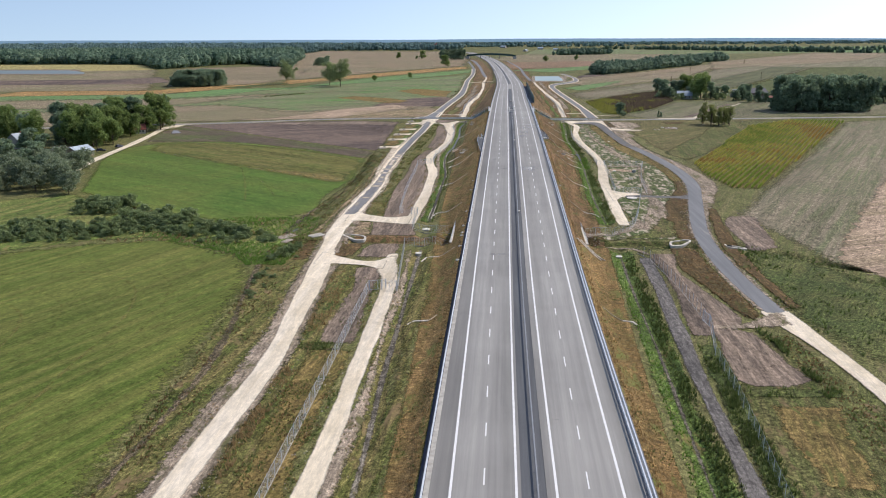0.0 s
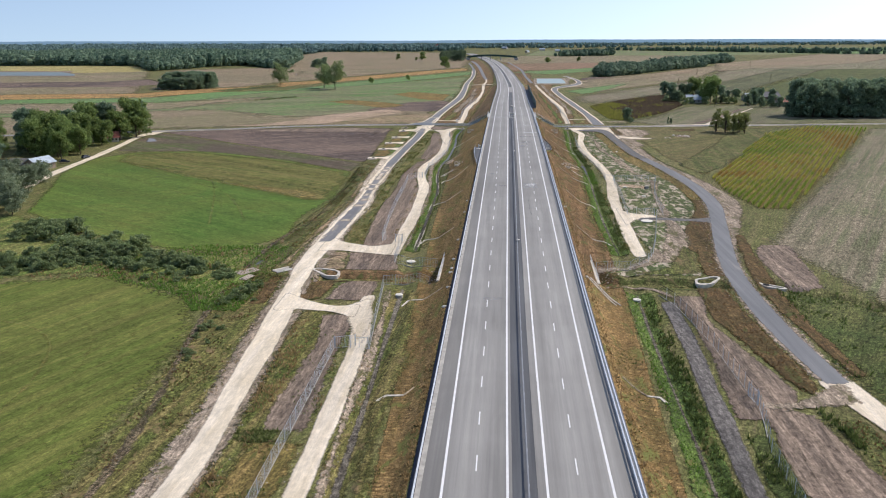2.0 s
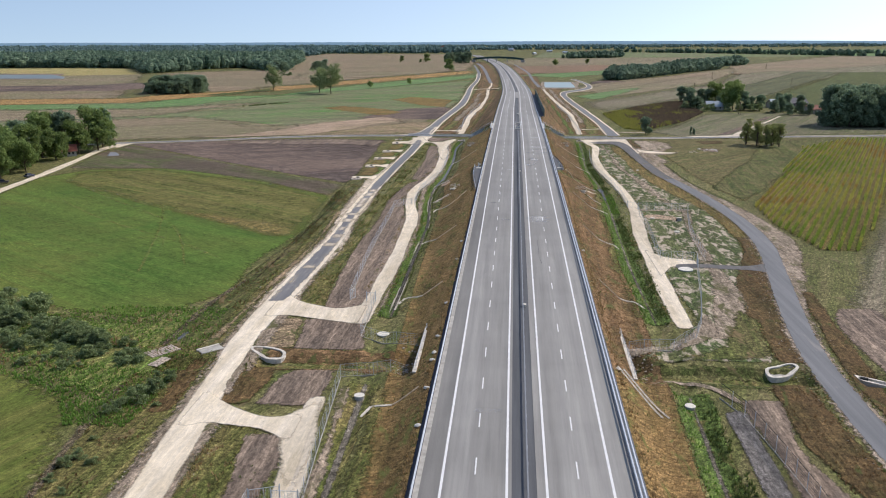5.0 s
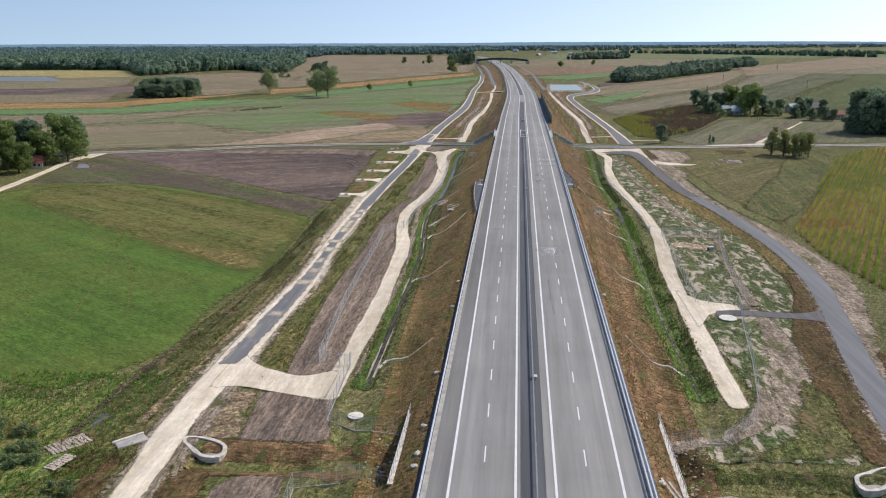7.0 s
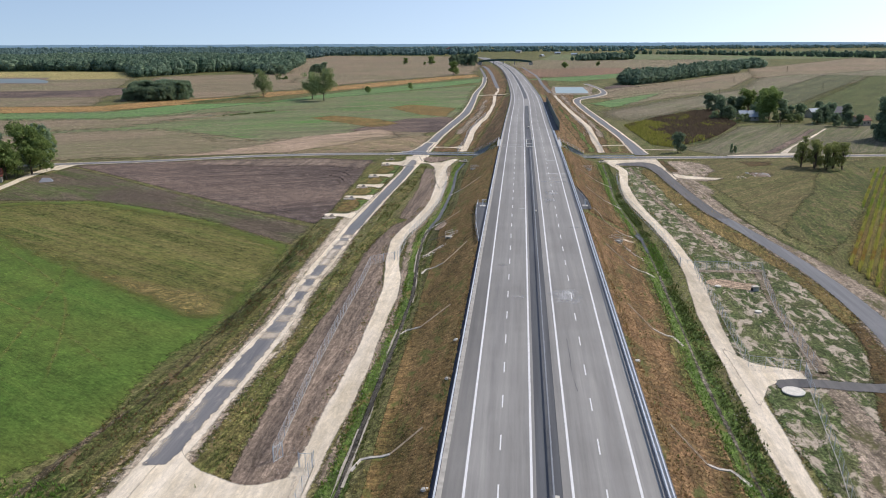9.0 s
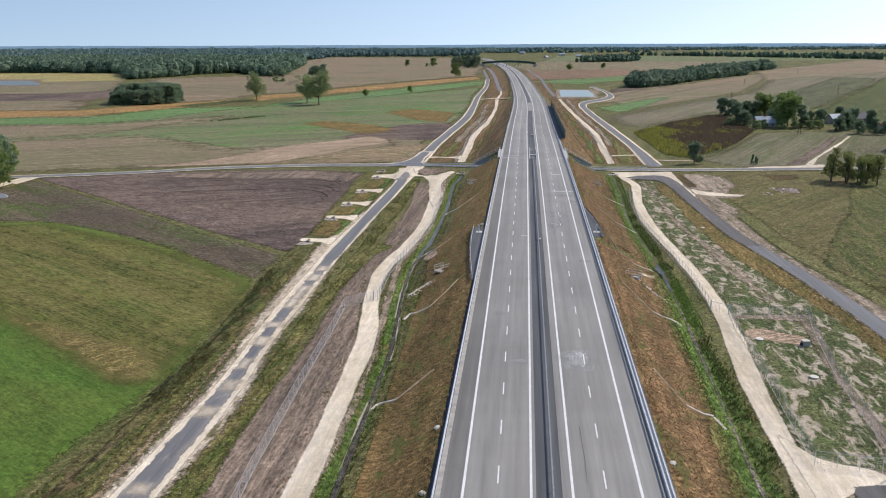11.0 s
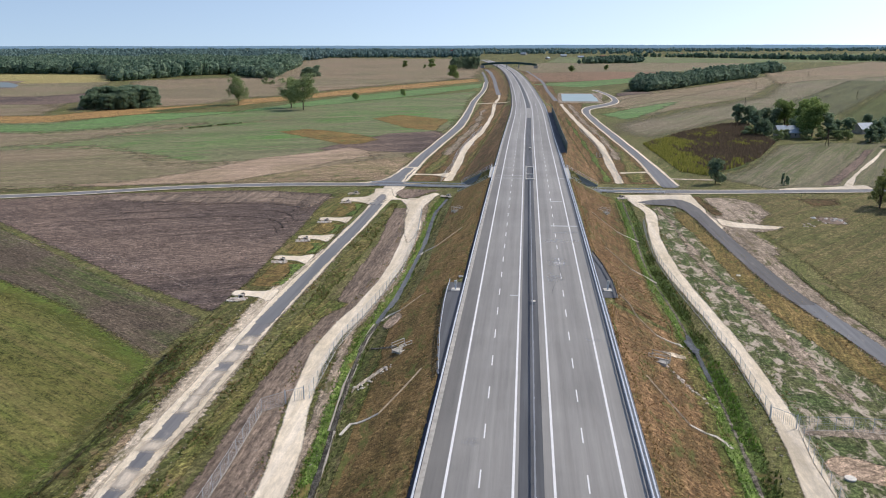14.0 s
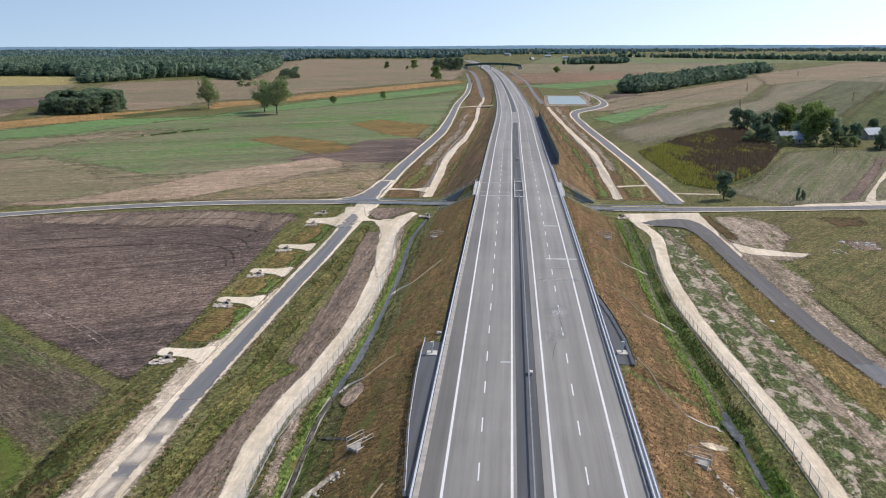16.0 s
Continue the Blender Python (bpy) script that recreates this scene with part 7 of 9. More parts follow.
def crop_rows(corners, turn, row, along, seed):
    """Plants in straight rows across a polygon, turned clockwise from north by degrees."""
    c = np.array(corners, float)
    a = radians(turn)
    d, s = np.array([math.sin(a), math.cos(a)]), np.array([math.cos(a), -math.sin(a)])
    u, w = c @ s, c @ d
    uu, ww = np.meshgrid(np.arange(u.min(), u.max(), row), np.arange(w.min(), w.max(), along))
    r = np.random.RandomState(seed)
    uu, ww = uu.ravel() + r.normal(0, 0.08, uu.size), ww.ravel() + r.uniform(-0.5, 0.5, ww.size) * along
    p = uu[:, None] * s + ww[:, None] * d
    ok = np.zeros(len(p), bool)
    for (ax, ay), (bx, by) in zip(c, np.roll(c, -1, 0)):
        cross = (ay > p[:, 1]) != (by > p[:, 1])
        ok ^= cross & (p[:, 0] < (bx - ax) * (p[:, 1] - ay) / (by - ay + 1e-9) + ax)
    p = p[ok]
    return p[:, 0], p[:, 1], np.zeros(len(p))


mx, my, mz = crop_rows([(74.5, 335), (73, 310), (76, 282), (85, 281), (124, 355), (203, 510), (175, 518), (138, 481)], 25, 2.1, 0.3, 5)
tone = np.array([noise.noise((x * 0.028, y * 0.012, 3.0)) + 0.45 * noise.noise((x * 0.11, y * 0.06, 8.0)) + 0.3 * noise.noise((x * 0.5, y * 0.4, 1.0)) for x, y in zip(mx, my)])
for lo, hi, mat, lab in ((-9, -0.05, leaves("green_maize", srgb(112, 138, 58), srgb(172, 184, 90)), "green maize in rows"), (-0.05, 0.26, M_MAIZE, "ripening yellow-green maize in rows"), (0.26, 9, leaves("dry_maize", srgb(150, 126, 68), srgb(196, 162, 98)), "dry reddish-brown maize in rows")):
    k = (tone > lo) & (tone <= hi)
    blades("maize_plants", mx[k], my[k], mz[k], 1.15, mat, lab, "crop", 6, 0.12, 0.55, 7)
sx, sy, sz = crop_rows([(60, 650), (92, 712), (126, 762), (143, 770), (133, 700), (131, 664), (106, 603), (94, 582), (72, 549), (63, 560)], 35, 1.3, 1.0, 6)
gold = np.array([noise.noise((x * 0.05, y * 0.025, 5.0)) + 0.6 * noise.noise((x * 0.22, y * 0.1, 2.0)) + 0.5 * noise.noise((x * 0.9, y * 0.6, 4.0)) for x, y in zip(sx, sy)]) > 0.016 * (sx - 83)
blades("sunflower_plants", sx[~gold], sy[~gold], sz[~gold], 1.6, leaves("withered_sunflowers", srgb(82, 72, 60), srgb(126, 110, 92)), "withered dark sunflowers", "crop", 5, 0.22, 0.5, 8)
blades("sunflower_plants", sx[gold], sy[gold], sz[gold], 1.5, leaves("yellow_weeds", srgb(112, 116, 54), srgb(172, 168, 88)), "yellow flowering weeds among sunflowers", "crop", 5, 0.22, 0.6, 9)


# ---- small works along the motorway ----
def thing(name, label, category, x=0.0, y=0.0, z=0.0, turn=0.0, group=""):
    root = tagged(new(name), label, category, group)
    root.matrix_basis = pose(x, y, z, 0, 0, turn)
    return root


def prism(name, outline, z0, z1, material, bevel=0.0):
    """An upright block over an outline of (x, y)."""
    bm = bmesh.new()
    f = bm.faces.new([bm.verts.new((x, y, z0)) for x, y in outline])
    f.normal_update()
    if f.normal.z < 0:
        f.normal_flip()
    up = bmesh.ops.extrude_face_region(bm, geom=[f])["geom"]
    bmesh.ops.translate(bm, vec=(0, 0, z1 - z0), verts=[g for g in up if isinstance(g, bmesh.types.BMVert)])
    f.normal_flip()
    bmesh.ops.recalc_face_normals(bm, faces=bm.faces[:])
    if bevel:
        bmesh.ops.bevel(bm, geom=bm.edges[:], offset=bevel, segments=1, affect="EDGES")
    me = bpy.data.meshes.new(name)
    bm.to_mesh(me)
    bm.free()
    me.materials.append(material)
    return me


def block(name, x0, x1, y0, y1, z0, z1, material, bevel=0.03):
    return prism(name, [(x0, y0), (x1, y0), (x1, y1), (x0, y1)], z0, z1, material, bevel)


def rod(name, points, radius, material, n=6):
    bits = []
    for a, b in zip(points, points[1:]):
        bits.append(limb(Vector(a), Vector(b), radius, radius, n))
    return mesh_of(name, *joined(bits), material, True)


def disc(radius, n=24, jitter=0.0):
    return [(radius * math.cos(i * math.tau / n), radius * math.sin(i * math.tau / n)) for i in range(n)]


# box culvert under the motorway: a head wall on each side
M_CHALK = plain("weathered_white_concrete", srgb(214, 206, 192), 0.9, 0, 0.4, 1.2)
M_STONE = plain("field_stone", srgb(190, 176, 162), 0.9, 0, 0.5, 3.0)
M_PINK_STONE = plain("pinkish_stone", srgb(206, 188, 172), 0.9, 0, 0.5, 3.0)
# dark colour standing for the shade inside barrels and pipes
M_DARK = plain("culvert_shade", srgb(70, 68, 64), 0.9)
for side in (-1, 1):
    root = thing("culvert", "concrete box culvert end with a pale coping on the embankment", "culvert", side * 17.1, 204.7)
    part("wall", block("wall", -0.2, 0.2, -9.6, -5.2, -1.4, 1.25, M_CAST), root)
    part("wall", block("wall", -0.2, 0.2, 5.2, 9.6, -1.4, 1.25, M_CAST), root)
    part("lintel", block("lintel", -0.2, 0.2, -5.2, 5.2, 0.65, 1.25, M_CAST), root)
    part("coping", block("coping", -0.32, 0.32, -9.8, 9.8, 1.25, 1.45, M_CHALK), root, "pale worn coping")
    part("barrel", block("barrel", 0.2 if side < 0 else -9, 9 if side < 0 else -0.2, -5.2, 5.2, -1.4, -1.25, M_DARK), root)
    part("barrel", block("barrel", 0.2 if side < 0 else -9, 9 if side < 0 else -0.2, -5.2, 5.2, 0.4, 0.65, M_DARK), root)
    rail = [(0, -9.6 + 1.6 * i, 0) for i in range(13)]
    for p in rail:
        part("rail_post", rod("rail_post", [(0, p[1], 1.4), (0, p[1], 2.5)], 0.03, M_STEEL), root)
    part("handrail", rod("handrail", [(0, -9.6, 2.5), (0, 9.6, 2.5)], 0.03, M_STEEL), root)
    part("handrail", rod("handrail", [(0, -9.6, 1.95), (0, 9.6, 1.95)], 0.02, M_STEEL), root)




def trough(name, points, half, material, root):
    """A shallow concrete trough laid on the land."""
    pts = []
    for a, b in zip(points, points[1:]):
        n = max(1, int(math.dist(a, b) / 1.0))
        pts += [(a[0] + (b[0] - a[0]) * i / n, a[1] + (b[1] - a[1]) * i / n) for i in range(n)]
    pts.append(points[-1])
    section = [(-half, 0.03), (-half * 0.75, 0.03), (-half * 0.45, -0.02), (half * 0.45, -0.02), (half * 0.75, 0.03), (half, 0.03), (half, -0.3), (-half, -0.3)]
    v, f, n = [], [], len(section)
    for i, p in enumerate(pts):
        q, o = pts[min(i + 1, len(pts) - 1)], pts[max(i - 1, 0)]
        d = Vector((q[0] - o[0], q[1] - o[1])).normalized()
        z = float(ground_z(*p)) + 0.14
        v += [(p[0] - d.y * s - root.location.x, p[1] + d.x * s - root.location.y, z + h - root.location.z) for s, h in section]
    for i in range(len(pts) - 1):
        f += [(i * n + j, i * n + (j + 1) % n, (i + 1) * n + (j + 1) % n, (i + 1) * n + j) for j in range(n)]
    f += [tuple(range(n))[::-1], tuple(range((len(pts) - 1) * n, len(pts) * n))]
    return part(name, mesh_of(name, v, f, material), root)


def chute(points, label="pale concrete drain chute down the grass slope"):
    """A half-overgrown gutter down the slope that ends in a wider pale trough."""
    root = tagged(new("drain_chute"), label, "drain", "slope drains")
    root.location = (points[0][0], points[0][1], float(ground_z(*points[0])))
    if len(points) == 2:
        trough("run", points, 0.14, M_CHALK, root)
    else:
        trough("upper_run", points[:2], 0.13, M_WEATHERED, root)
        trough("lower_run", points[1:], 0.22, M_CHALK, root)
    return root


M_WEATHERED = plain("weathered_gutter", srgb(182, 165, 140), 0.9, 0, 0.5, 1.6)
for pts in ([(-16.2, 142.8), (-17.6, 140.7), (-20.2, 140.4), (-21.4, 139)], [(-15.6, 188.8), (-19.2, 185.6), (-22.3, 185.1), (-23.2, 182.5)], [(-16.5, 240), (-20.3, 236), (-24.1, 235.5), (-24.9, 232.9)], [(-17, 289), (-22.1, 283.3), (-24.9, 283.1), (-25.6, 281.7)], [(-16.8, 334.2), (-21.7, 324.2), (-25.6, 323.3), (-26.5, 320.6)], [(-20, 376), (-25.4, 369.5), (-27.9, 369.3), (-28.8, 367.3)], [(-18, 430), (-24, 421), (-27, 420.6), (-28, 418)],
            [(15.6, 148), (18.6, 143), (20.4, 142.6), (21.2, 141)], [(16.3, 243.3), (19.8, 236.5), (22.7, 236.3), (24.5, 233.7)], [(16.8, 292), (20.2, 283.4), (24, 283), (25.2, 279.5)], [(17.1, 335.8), (21.6, 324.9), (25.2, 324.5), (26.8, 322)], [(16, 372), (22.3, 359.3), (26.4, 359.3), (27.6, 356)], [(18, 412), (23, 402), (27, 401.6), (28.6, 399)], [(18, 452), (24, 441), (28, 440.6), (29.6, 438)]):
    chute(pts)
# paired concrete stairs beside the culvert
for off in (0.0, 0.9):
    chute([(14.6 + off, 197.2), (19.4 + off, 184.6)], "pale concrete stair edge down the embankment")


M_WHITE_COVER = plain("white_cover", srgb(222, 217, 204), 0.85)


def well(x, y, radius, high, label="round white concrete shaft with a flat cover"):
    root = thing("shaft_cover", label, "manhole", x, y, float(ground_z(x, y)))
    part("ring", prism("ring", disc(radius * 0.94), -0.5, high, M_CAST), root)
    part("cover", prism("cover", disc(radius), high, high + 0.14, M_WHITE_COVER, 0.03), root, "white round cover")
    part("hatch", prism("hatch", [(x + radius * 0.25, y) for x, y in disc(radius * 0.24, 14)], high + 0.14, high + 0.17, M_WHITE_COVER), root)
    return root


for x, y, r, h in [(-24.6, 188.6, 0.8, 0.6), (24.2, 189.4, 0.8, 0.4), (-25.3, 215.4, 1.15, 0.2), (37.9, 260.6, 1.7, 0.25), (39.2, 314.9, 0.7, 0.2), (43.1, 298.2, 0.7, 0.25), (48, 405, 0.5, 0.15)]:
    well(x, y, r, h)


def lump(x, y, size, material, label, seed, category="stone"):
    r = random.Random(seed)
    bm = bmesh.new()
    bmesh.ops.create_icosphere(bm, subdivisions=2, radius=1.0)
    for v in bm.verts:
        k = 1 + 0.25 * noise.noise(v.co * 1.7 + Vector((seed, 0, 0)))
        v.co = Vector((v.co.x * size * k, v.co.y * size * 1.3 * k, max(v.co.z, -0.3) * size * 0.65 * k))
    me = bpy.data.meshes.new("stone")
    bm.to_mesh(me)
    bm.free()
    me.materials.append(material)
    ob = new("stone", me)
    ob.matrix_basis = pose(x, y, float(ground_z(x, y)) + size * 0.15, 0, 0, r.uniform(0, 360))
    return tagged(ob, label, category, "loose stones")


M_WHITE = plain("chalky_white", srgb(206, 202, 192), 0.9, 0, 0.3, 2.0)
for i, (x, y) in enumerate([(-14.35, 207.1), (-14.4, 200.2), (-14.4, 197.2), (-14.2, 187), (-14.3, 252.9), (-14.3, 223.7), (-14.2, 175.7), (-14.3, 378.6), (-14.3, 268), (14.5, 196), (14.5, 262)]):
    lump(x, y, 0.42, M_WHITE, "small white lump of stone beside the guardrail", i + 1)


def cabinet(x, y, z, label, w=0.5, d=0.6, h=0.8):
    root = thing("concrete_box", label, "box", x, y, z)
    part("body", block("body", -w, w, -d, d, -0.05, h, M_CAST, 0.05), root)
    part("lid", block("lid", -w - 0.06, w + 0.06, -d - 0.06, d + 0.06, h, h + 0.1, M_WHITE, 0.03), root, "white lid")
    return root


cabinet(0.35, 222.3, float(GRADE(222)), "white concrete box on the dark median", 0.32, 0.4, 0.35)
cabinet(0.35, 362.5, float(GRADE(362)), "white concrete box on the dark median", 0.32, 0.4, 0.35)
cabinet(0.35, 520 + 60, float(GRADE(580)), "white concrete box on the dark median")
for x, y in ((-14.6, 369.2), (14.7, 371.5)):
    root = thing("emergency_phone", "white emergency call box on a pale slab in the lay-by", "call box", x, y, float(GRADE(y)))
    part("slab", block("slab", -0.8, 0.8, -0.9, 0.9, -0.05, 0.12, M_WHITE), root)
    part("post", block("post", -0.12, 0.12, -0.12, 0.12, 0.12, 1.1, M_STEEL), root)
    part("box", block("box", -0.25, 0.25, -0.2, 0.2, 1.1, 1.9, M_WHITE), root)

root = thing("drain_box", "grey concrete drain box with an open pipe on bare soil", "box", 46.4, 312.6, 0.1, 12)
part("body", block("body", -0.6, 0.6, -0.5, 0.5, -0.3, 0.9, M_CAST, 0.04), root)
part("lid", block("lid", -0.7, 0.7, -0.6, 0.6, 0.9, 1.02, M_CHALK, 0.03), root, "pale lid")
part("pipe", mesh_of("pipe", *limb(Vector((-0.9, -0.1, 0.35)), Vector((-0.5, -0.1, 0.35)), 0.28, 0.28, 14), M_DARK, True), root, "dark pipe mouth")

# lay-bys with their own guardrail
for side, rows in ((-1, [(330, 13.4, 13.7), (346, 13.4, 15.2), (360, 13.4, 15.9), (368, 13.4, 16.1), (374, 13.4, 16.1)]), (1, [(367, 13.4, 15.9), (376, 13.4, 15.9), (388, 13.4, 15.0), (398, 13.4, 13.8)])):
    r = [(y, -b, -a) if side < 0 else (y, a, b) for y, a, b in rows]
    strip("lay_by", r, M_TAR, 0.0, "dark asphalt emergency lay-by", "road", rag=0.02, height=lambda x, y: GRADE(y) - 0.02)
    root = thing("guardrail", "dark curved guardrail round the lay-by", "guardrail", side * rows[0][2], rows[0][0], float(GRADE(rows[0][0])))
    inv = root.matrix_basis.inverted()
    v = [(side * (x + dx), y, float(GRADE(y)) + z) for y, _, x in rows for dx, z in ((0, 0.42), (0, 0.74), (0.06, 0.74), (0.06, 0.42))]
    f = [(i * 4 + j, i * 4 + (j + 1) % 4, i * 4 + 4 + (j + 1) % 4, i * 4 + 4 + j) for i in range(len(rows) - 1) for j in range(4)]
    p = part("rail", mesh_of("rail", v, f, M_RUBBER if side > 0 else M_STEEL), root)
    p.matrix_parent_inverse = inv
    for ya, _, xa in rows:
        p = part("post", box_mesh("post", -0.06, 0.06, -0.05, 0.05, -0.15, 0.72, M_STEEL), root)
        p.matrix_parent_inverse = inv
        p.matrix_basis = pose(side * (xa + 0.08), ya, float(GRADE(ya)))


# ---- fences and gates ----
def fence(points, label="grey galvanised wire mesh fence on steel posts", high=2.2, gap=3.0, metal=M_STEEL, wires=1.0):
    root = thing("fence", label, "fence", points[0][0], points[0][1])
    inv = root.matrix_basis.inverted()
    v, f = [], []
    post = mesh_of("post", *limb(Vector((0, 0, -0.3)), Vector((0, 0, high + 0.1)), 0.04, 0.04, 6), M_STEEL)
    for a, b in zip(points, points[1:]):
        length = math.dist(a, b)
        n = max(1, round(length / gap))
        d = ((b[0] - a[0]) / length, (b[1] - a[1]) / length)
        for i in range(n):
            x, y = a[0] + d[0] * length * i / n, a[1] + d[1] * length * i / n
            p = part("post", post, root)
            p.matrix_parent_inverse = inv
            p.matrix_basis = pose(x, y, float(ground_z(x, y)))
        m = int(length / 0.7 * wires) + 1
        for i in range(m):
            x, y = a[0] + d[0] * length * i / m, a[1] + d[1] * length * i / m
            z = float(ground_z(x, y))
            k = len(v)
            v += [(x - d[0] * 0.014, y - d[1] * 0.014, z), (x + d[0] * 0.014, y + d[1] * 0.014, z), (x + d[0] * 0.014, y + d[1] * 0.014, z + high), (x - d[0] * 0.014, y - d[1] * 0.014, z + high)]
            f.append((k, k + 1, k + 2, k + 3))
        for i in range(n):
            p0 = (a[0] + d[0] * length * i / n, a[1] + d[1] * length * i / n)
            p1 = (a[0] + d[0] * length * (i + 1) / n, a[1] + d[1] * length * (i + 1) / n)
            for j in range(8):
                t = 0.011 * wires + 0.022 * (j == 7)
                h = high * (j + 0.5) / 8 if j < 7 else high
                k = len(v)
                v += [(p0[0], p0[1], float(ground_z(*p0)) + h - t), (p1[0], p1[1], float(ground_z(*p1)) + h - t), (p1[0], p1[1], float(ground_z(*p1)) + h + t), (p0[0], p0[1], float(ground_z(*p0)) + h + t)]
                f.append((k, k + 1, k + 2, k + 3))
    for a, b in zip(points, points[1:]):
        n = max(1, int(math.dist(a, b) / 3))
        for i in range(n):
            p0, p1 = [(a[0] + (b[0] - a[0]) * k / n, a[1] + (b[1] - a[1]) * k / n) for k in (i, i + 1)]
            s = Vector((p0[1] - p1[1], p1[0] - p0[0])).normalized() * 0.05
            q = [(x + e * s.x, y + e * s.y, float(ground_z(x, y)) + h) for x, y in (p0, p1) for e in (-1, 1) for h in (-0.25, 0.16)]
            p = part("base_board", mesh_of("base_board", q, [(0, 1, 5, 4), (2, 6, 7, 3), (1, 3, 7, 5), (0, 2, 3, 1), (4, 5, 7, 6)], M_CAST), root)
            p.matrix_parent_inverse = inv
    p = part("wire_mesh", mesh_of("wire_mesh", v, f, metal), root, "thin grey wire mesh")
    p.matrix_parent_inverse = inv
    return root


def gate(x, y, turn, width=3.6, high=2.1, label="galvanised steel mesh gate"):
    root = thing("gate", label, "gate", x, y, float(ground_z(x, y)), turn)
    for k in (0, width):
        part("gate_post", rod("gate_post", [(k, 0, -0.2), (k, 0, high + 0.25)], 0.06, M_STEEL), root)
    part("frame", rod("frame", [(0.1, 0, 0.12), (width - 0.1, 0, 0.12), (width - 0.1, 0, high), (0.1, 0, high), (0.1, 0, 0.12)], 0.035, M_STEEL), root)
    part("brace", rod("brace", [(width / 2, 0, 0.12), (width / 2, 0, high)], 0.035, M_STEEL), root)
    for i in range(int(width / 0.3)):
        part("bar", rod("bar", [(0.2 + 0.3 * i, 0, 0.12), (0.2 + 0.3 * i, 0, high)], 0.012, M_STEEL, 4), root)
    return root


fence([(-30.9, 60), (-31.2, 100.4), (-31.5, 125.5), (-31.9, 158.6)], wires=1.7)
fence([(-25.8, 158.6), (-26.9, 170.9), (-28.8, 195.1), (-24, 197.5), (-18.5, 198.5)])
fence([(-29.6, 233.1), (-29.3, 223.5), (-28.9, 212.9), (-24.6, 211.1), (-22, 210.1), (-18.2, 209.7)])
fence([(-35.1, 234), (-37.0, 262), (-38.0, 286.6), (-38.6, 310.4), (-39.4, 326), (-36.8, 328.6)], wires=1.5)
fence([(-33.6, 331), (-34.2, 352), (-31.6, 379.8), (-30.2, 402), (-30.8, 425), (-31.4, 440), (-34, 470)], wires=1.5)
fence([(34.0, 141.3), (33.7, 150), (33.3, 164), (32.2, 176), (31.0, 186), (29, 192)], "tall dark mesh fence on steel posts beside the gravel strip", 2.5, metal=M_RUBBER, wires=2.2)
fence([(34, 140), (33.2, 135), (31.6, 127), (31.1, 114), (30.2, 100.7), (28.8, 84), (27.6, 62)])
fence([(18, 209), (26, 211.5), (31, 217), (33.4, 224.2), (36.7, 239.4), (40.6, 261.2)])
fence([(41.4, 268.6), (33.7, 269.9), (34.7, 286), (35.6, 300), (36.0, 318.6), (37, 327.5)])
fence([(37, 327.6), (44.5, 328.1), (52, 327.4), (50, 318), (47.2, 301.4), (45.6, 288), (44.3, 268.8)])
fence([(34.2, 331), (34.4, 352), (33.6, 366), (32, 390), (31.2, 407), (31.2, 421), (32, 440), (33.8, 460)])
fence([(-34, 527), (-33, 560), (-34, 600), (-32, 660), (-28.5, 720)])
fence([(35, 527), (35.5, 560), (35, 605), (34, 660), (31, 720)])
gate(-31.8, 158.6, 20)
gate(-29.2, 158.8, 0, 3.2)
gate(-35, 233.4, 65, 1.8)
gate(-31.4, 232.4, 0, 1.8)
gate(-36.8, 329, 35, 3.0)
gate(34.0, 330.8, -44, 4.0)
gate(41.0, 262.5, 80, 5.0)
gate(33.6, 144.4, -82, 3.4)
gate(-31.5, 640, 0, 3.0)
gate(31.5, 600, 0, 3.0)


# ---- field entrances on the west lane: sand ramps over pipe culverts ----
def pipe_end(x, y, turn):
    root = thing("pipe_culvert", "concrete pipe end in a stone-pitched slope", "culvert", x, y, 0.0, turn)
    root.scale = (0.95, 0.95, 0.95)
    root.location.z = -0.3
    n, hole = 20, 0.46
    around = [(math.cos((i + 0.5) * math.tau / n), math.sin((i + 0.5) * math.tau / n)) for i in range(n)]
    square = [(0.66 * c / max(abs(c), abs(s)), 0.62 * s / max(abs(c), abs(s))) for c, s in around]
    v = [(c * hole, 0, 0.62 + s * hole) for c, s in around] + [(a, 0, 0.62 + b) for a, b in square] + [(a, 0.35, 0.62 + b) for a, b in square]
    f = [(i, n + i, n + (i + 1) % n, (i + 1) % n) for i in range(n)] + [(n + i, 2 * n + i, 2 * n + (i + 1) % n, n + (i + 1) % n) for i in range(n)]
    part("head_wall", mesh_of("head_wall", v, f, M_CHALK), root, "pale concrete head wall")
    v = [(c * hole, k, 0.62 + s * hole) for k in (0.0, 2.2) for c, s in around]
    f = [(i, (i + 1) % n, n + (i + 1) % n, n + i) for i in range(n)] + [tuple(range(n, 2 * n))]
    part("pipe", mesh_of("pipe", v, f, M_DARK, True), root, "dark pipe bore")
    r = random.Random(int(abs(x * 10 + y)))
    stones = [prism("stone", [(q * 0.26, -q * 0.2), (q * 0.32, q * 0.12), (q * 0.08, q * 0.3), (-q * 0.27, q * 0.2), (-q * 0.3, -q * 0.16), (0, -q * 0.32)], 0, 0.14, m) for q, m in ((0.8, M_STONE), (1.0, M_PINK_STONE), (1.2, M_CHALK))]
    for i in range(46):
        part("stone", r.choice(stones), root, "", pose(r.uniform(-2.6, 1.4), 0.3 - r.uniform(0, 2.6), 0.42 + r.uniform(0, 0.14), r.uniform(-12, 12), r.uniform(-12, 12), r.uniform(0, 360)))
    return root


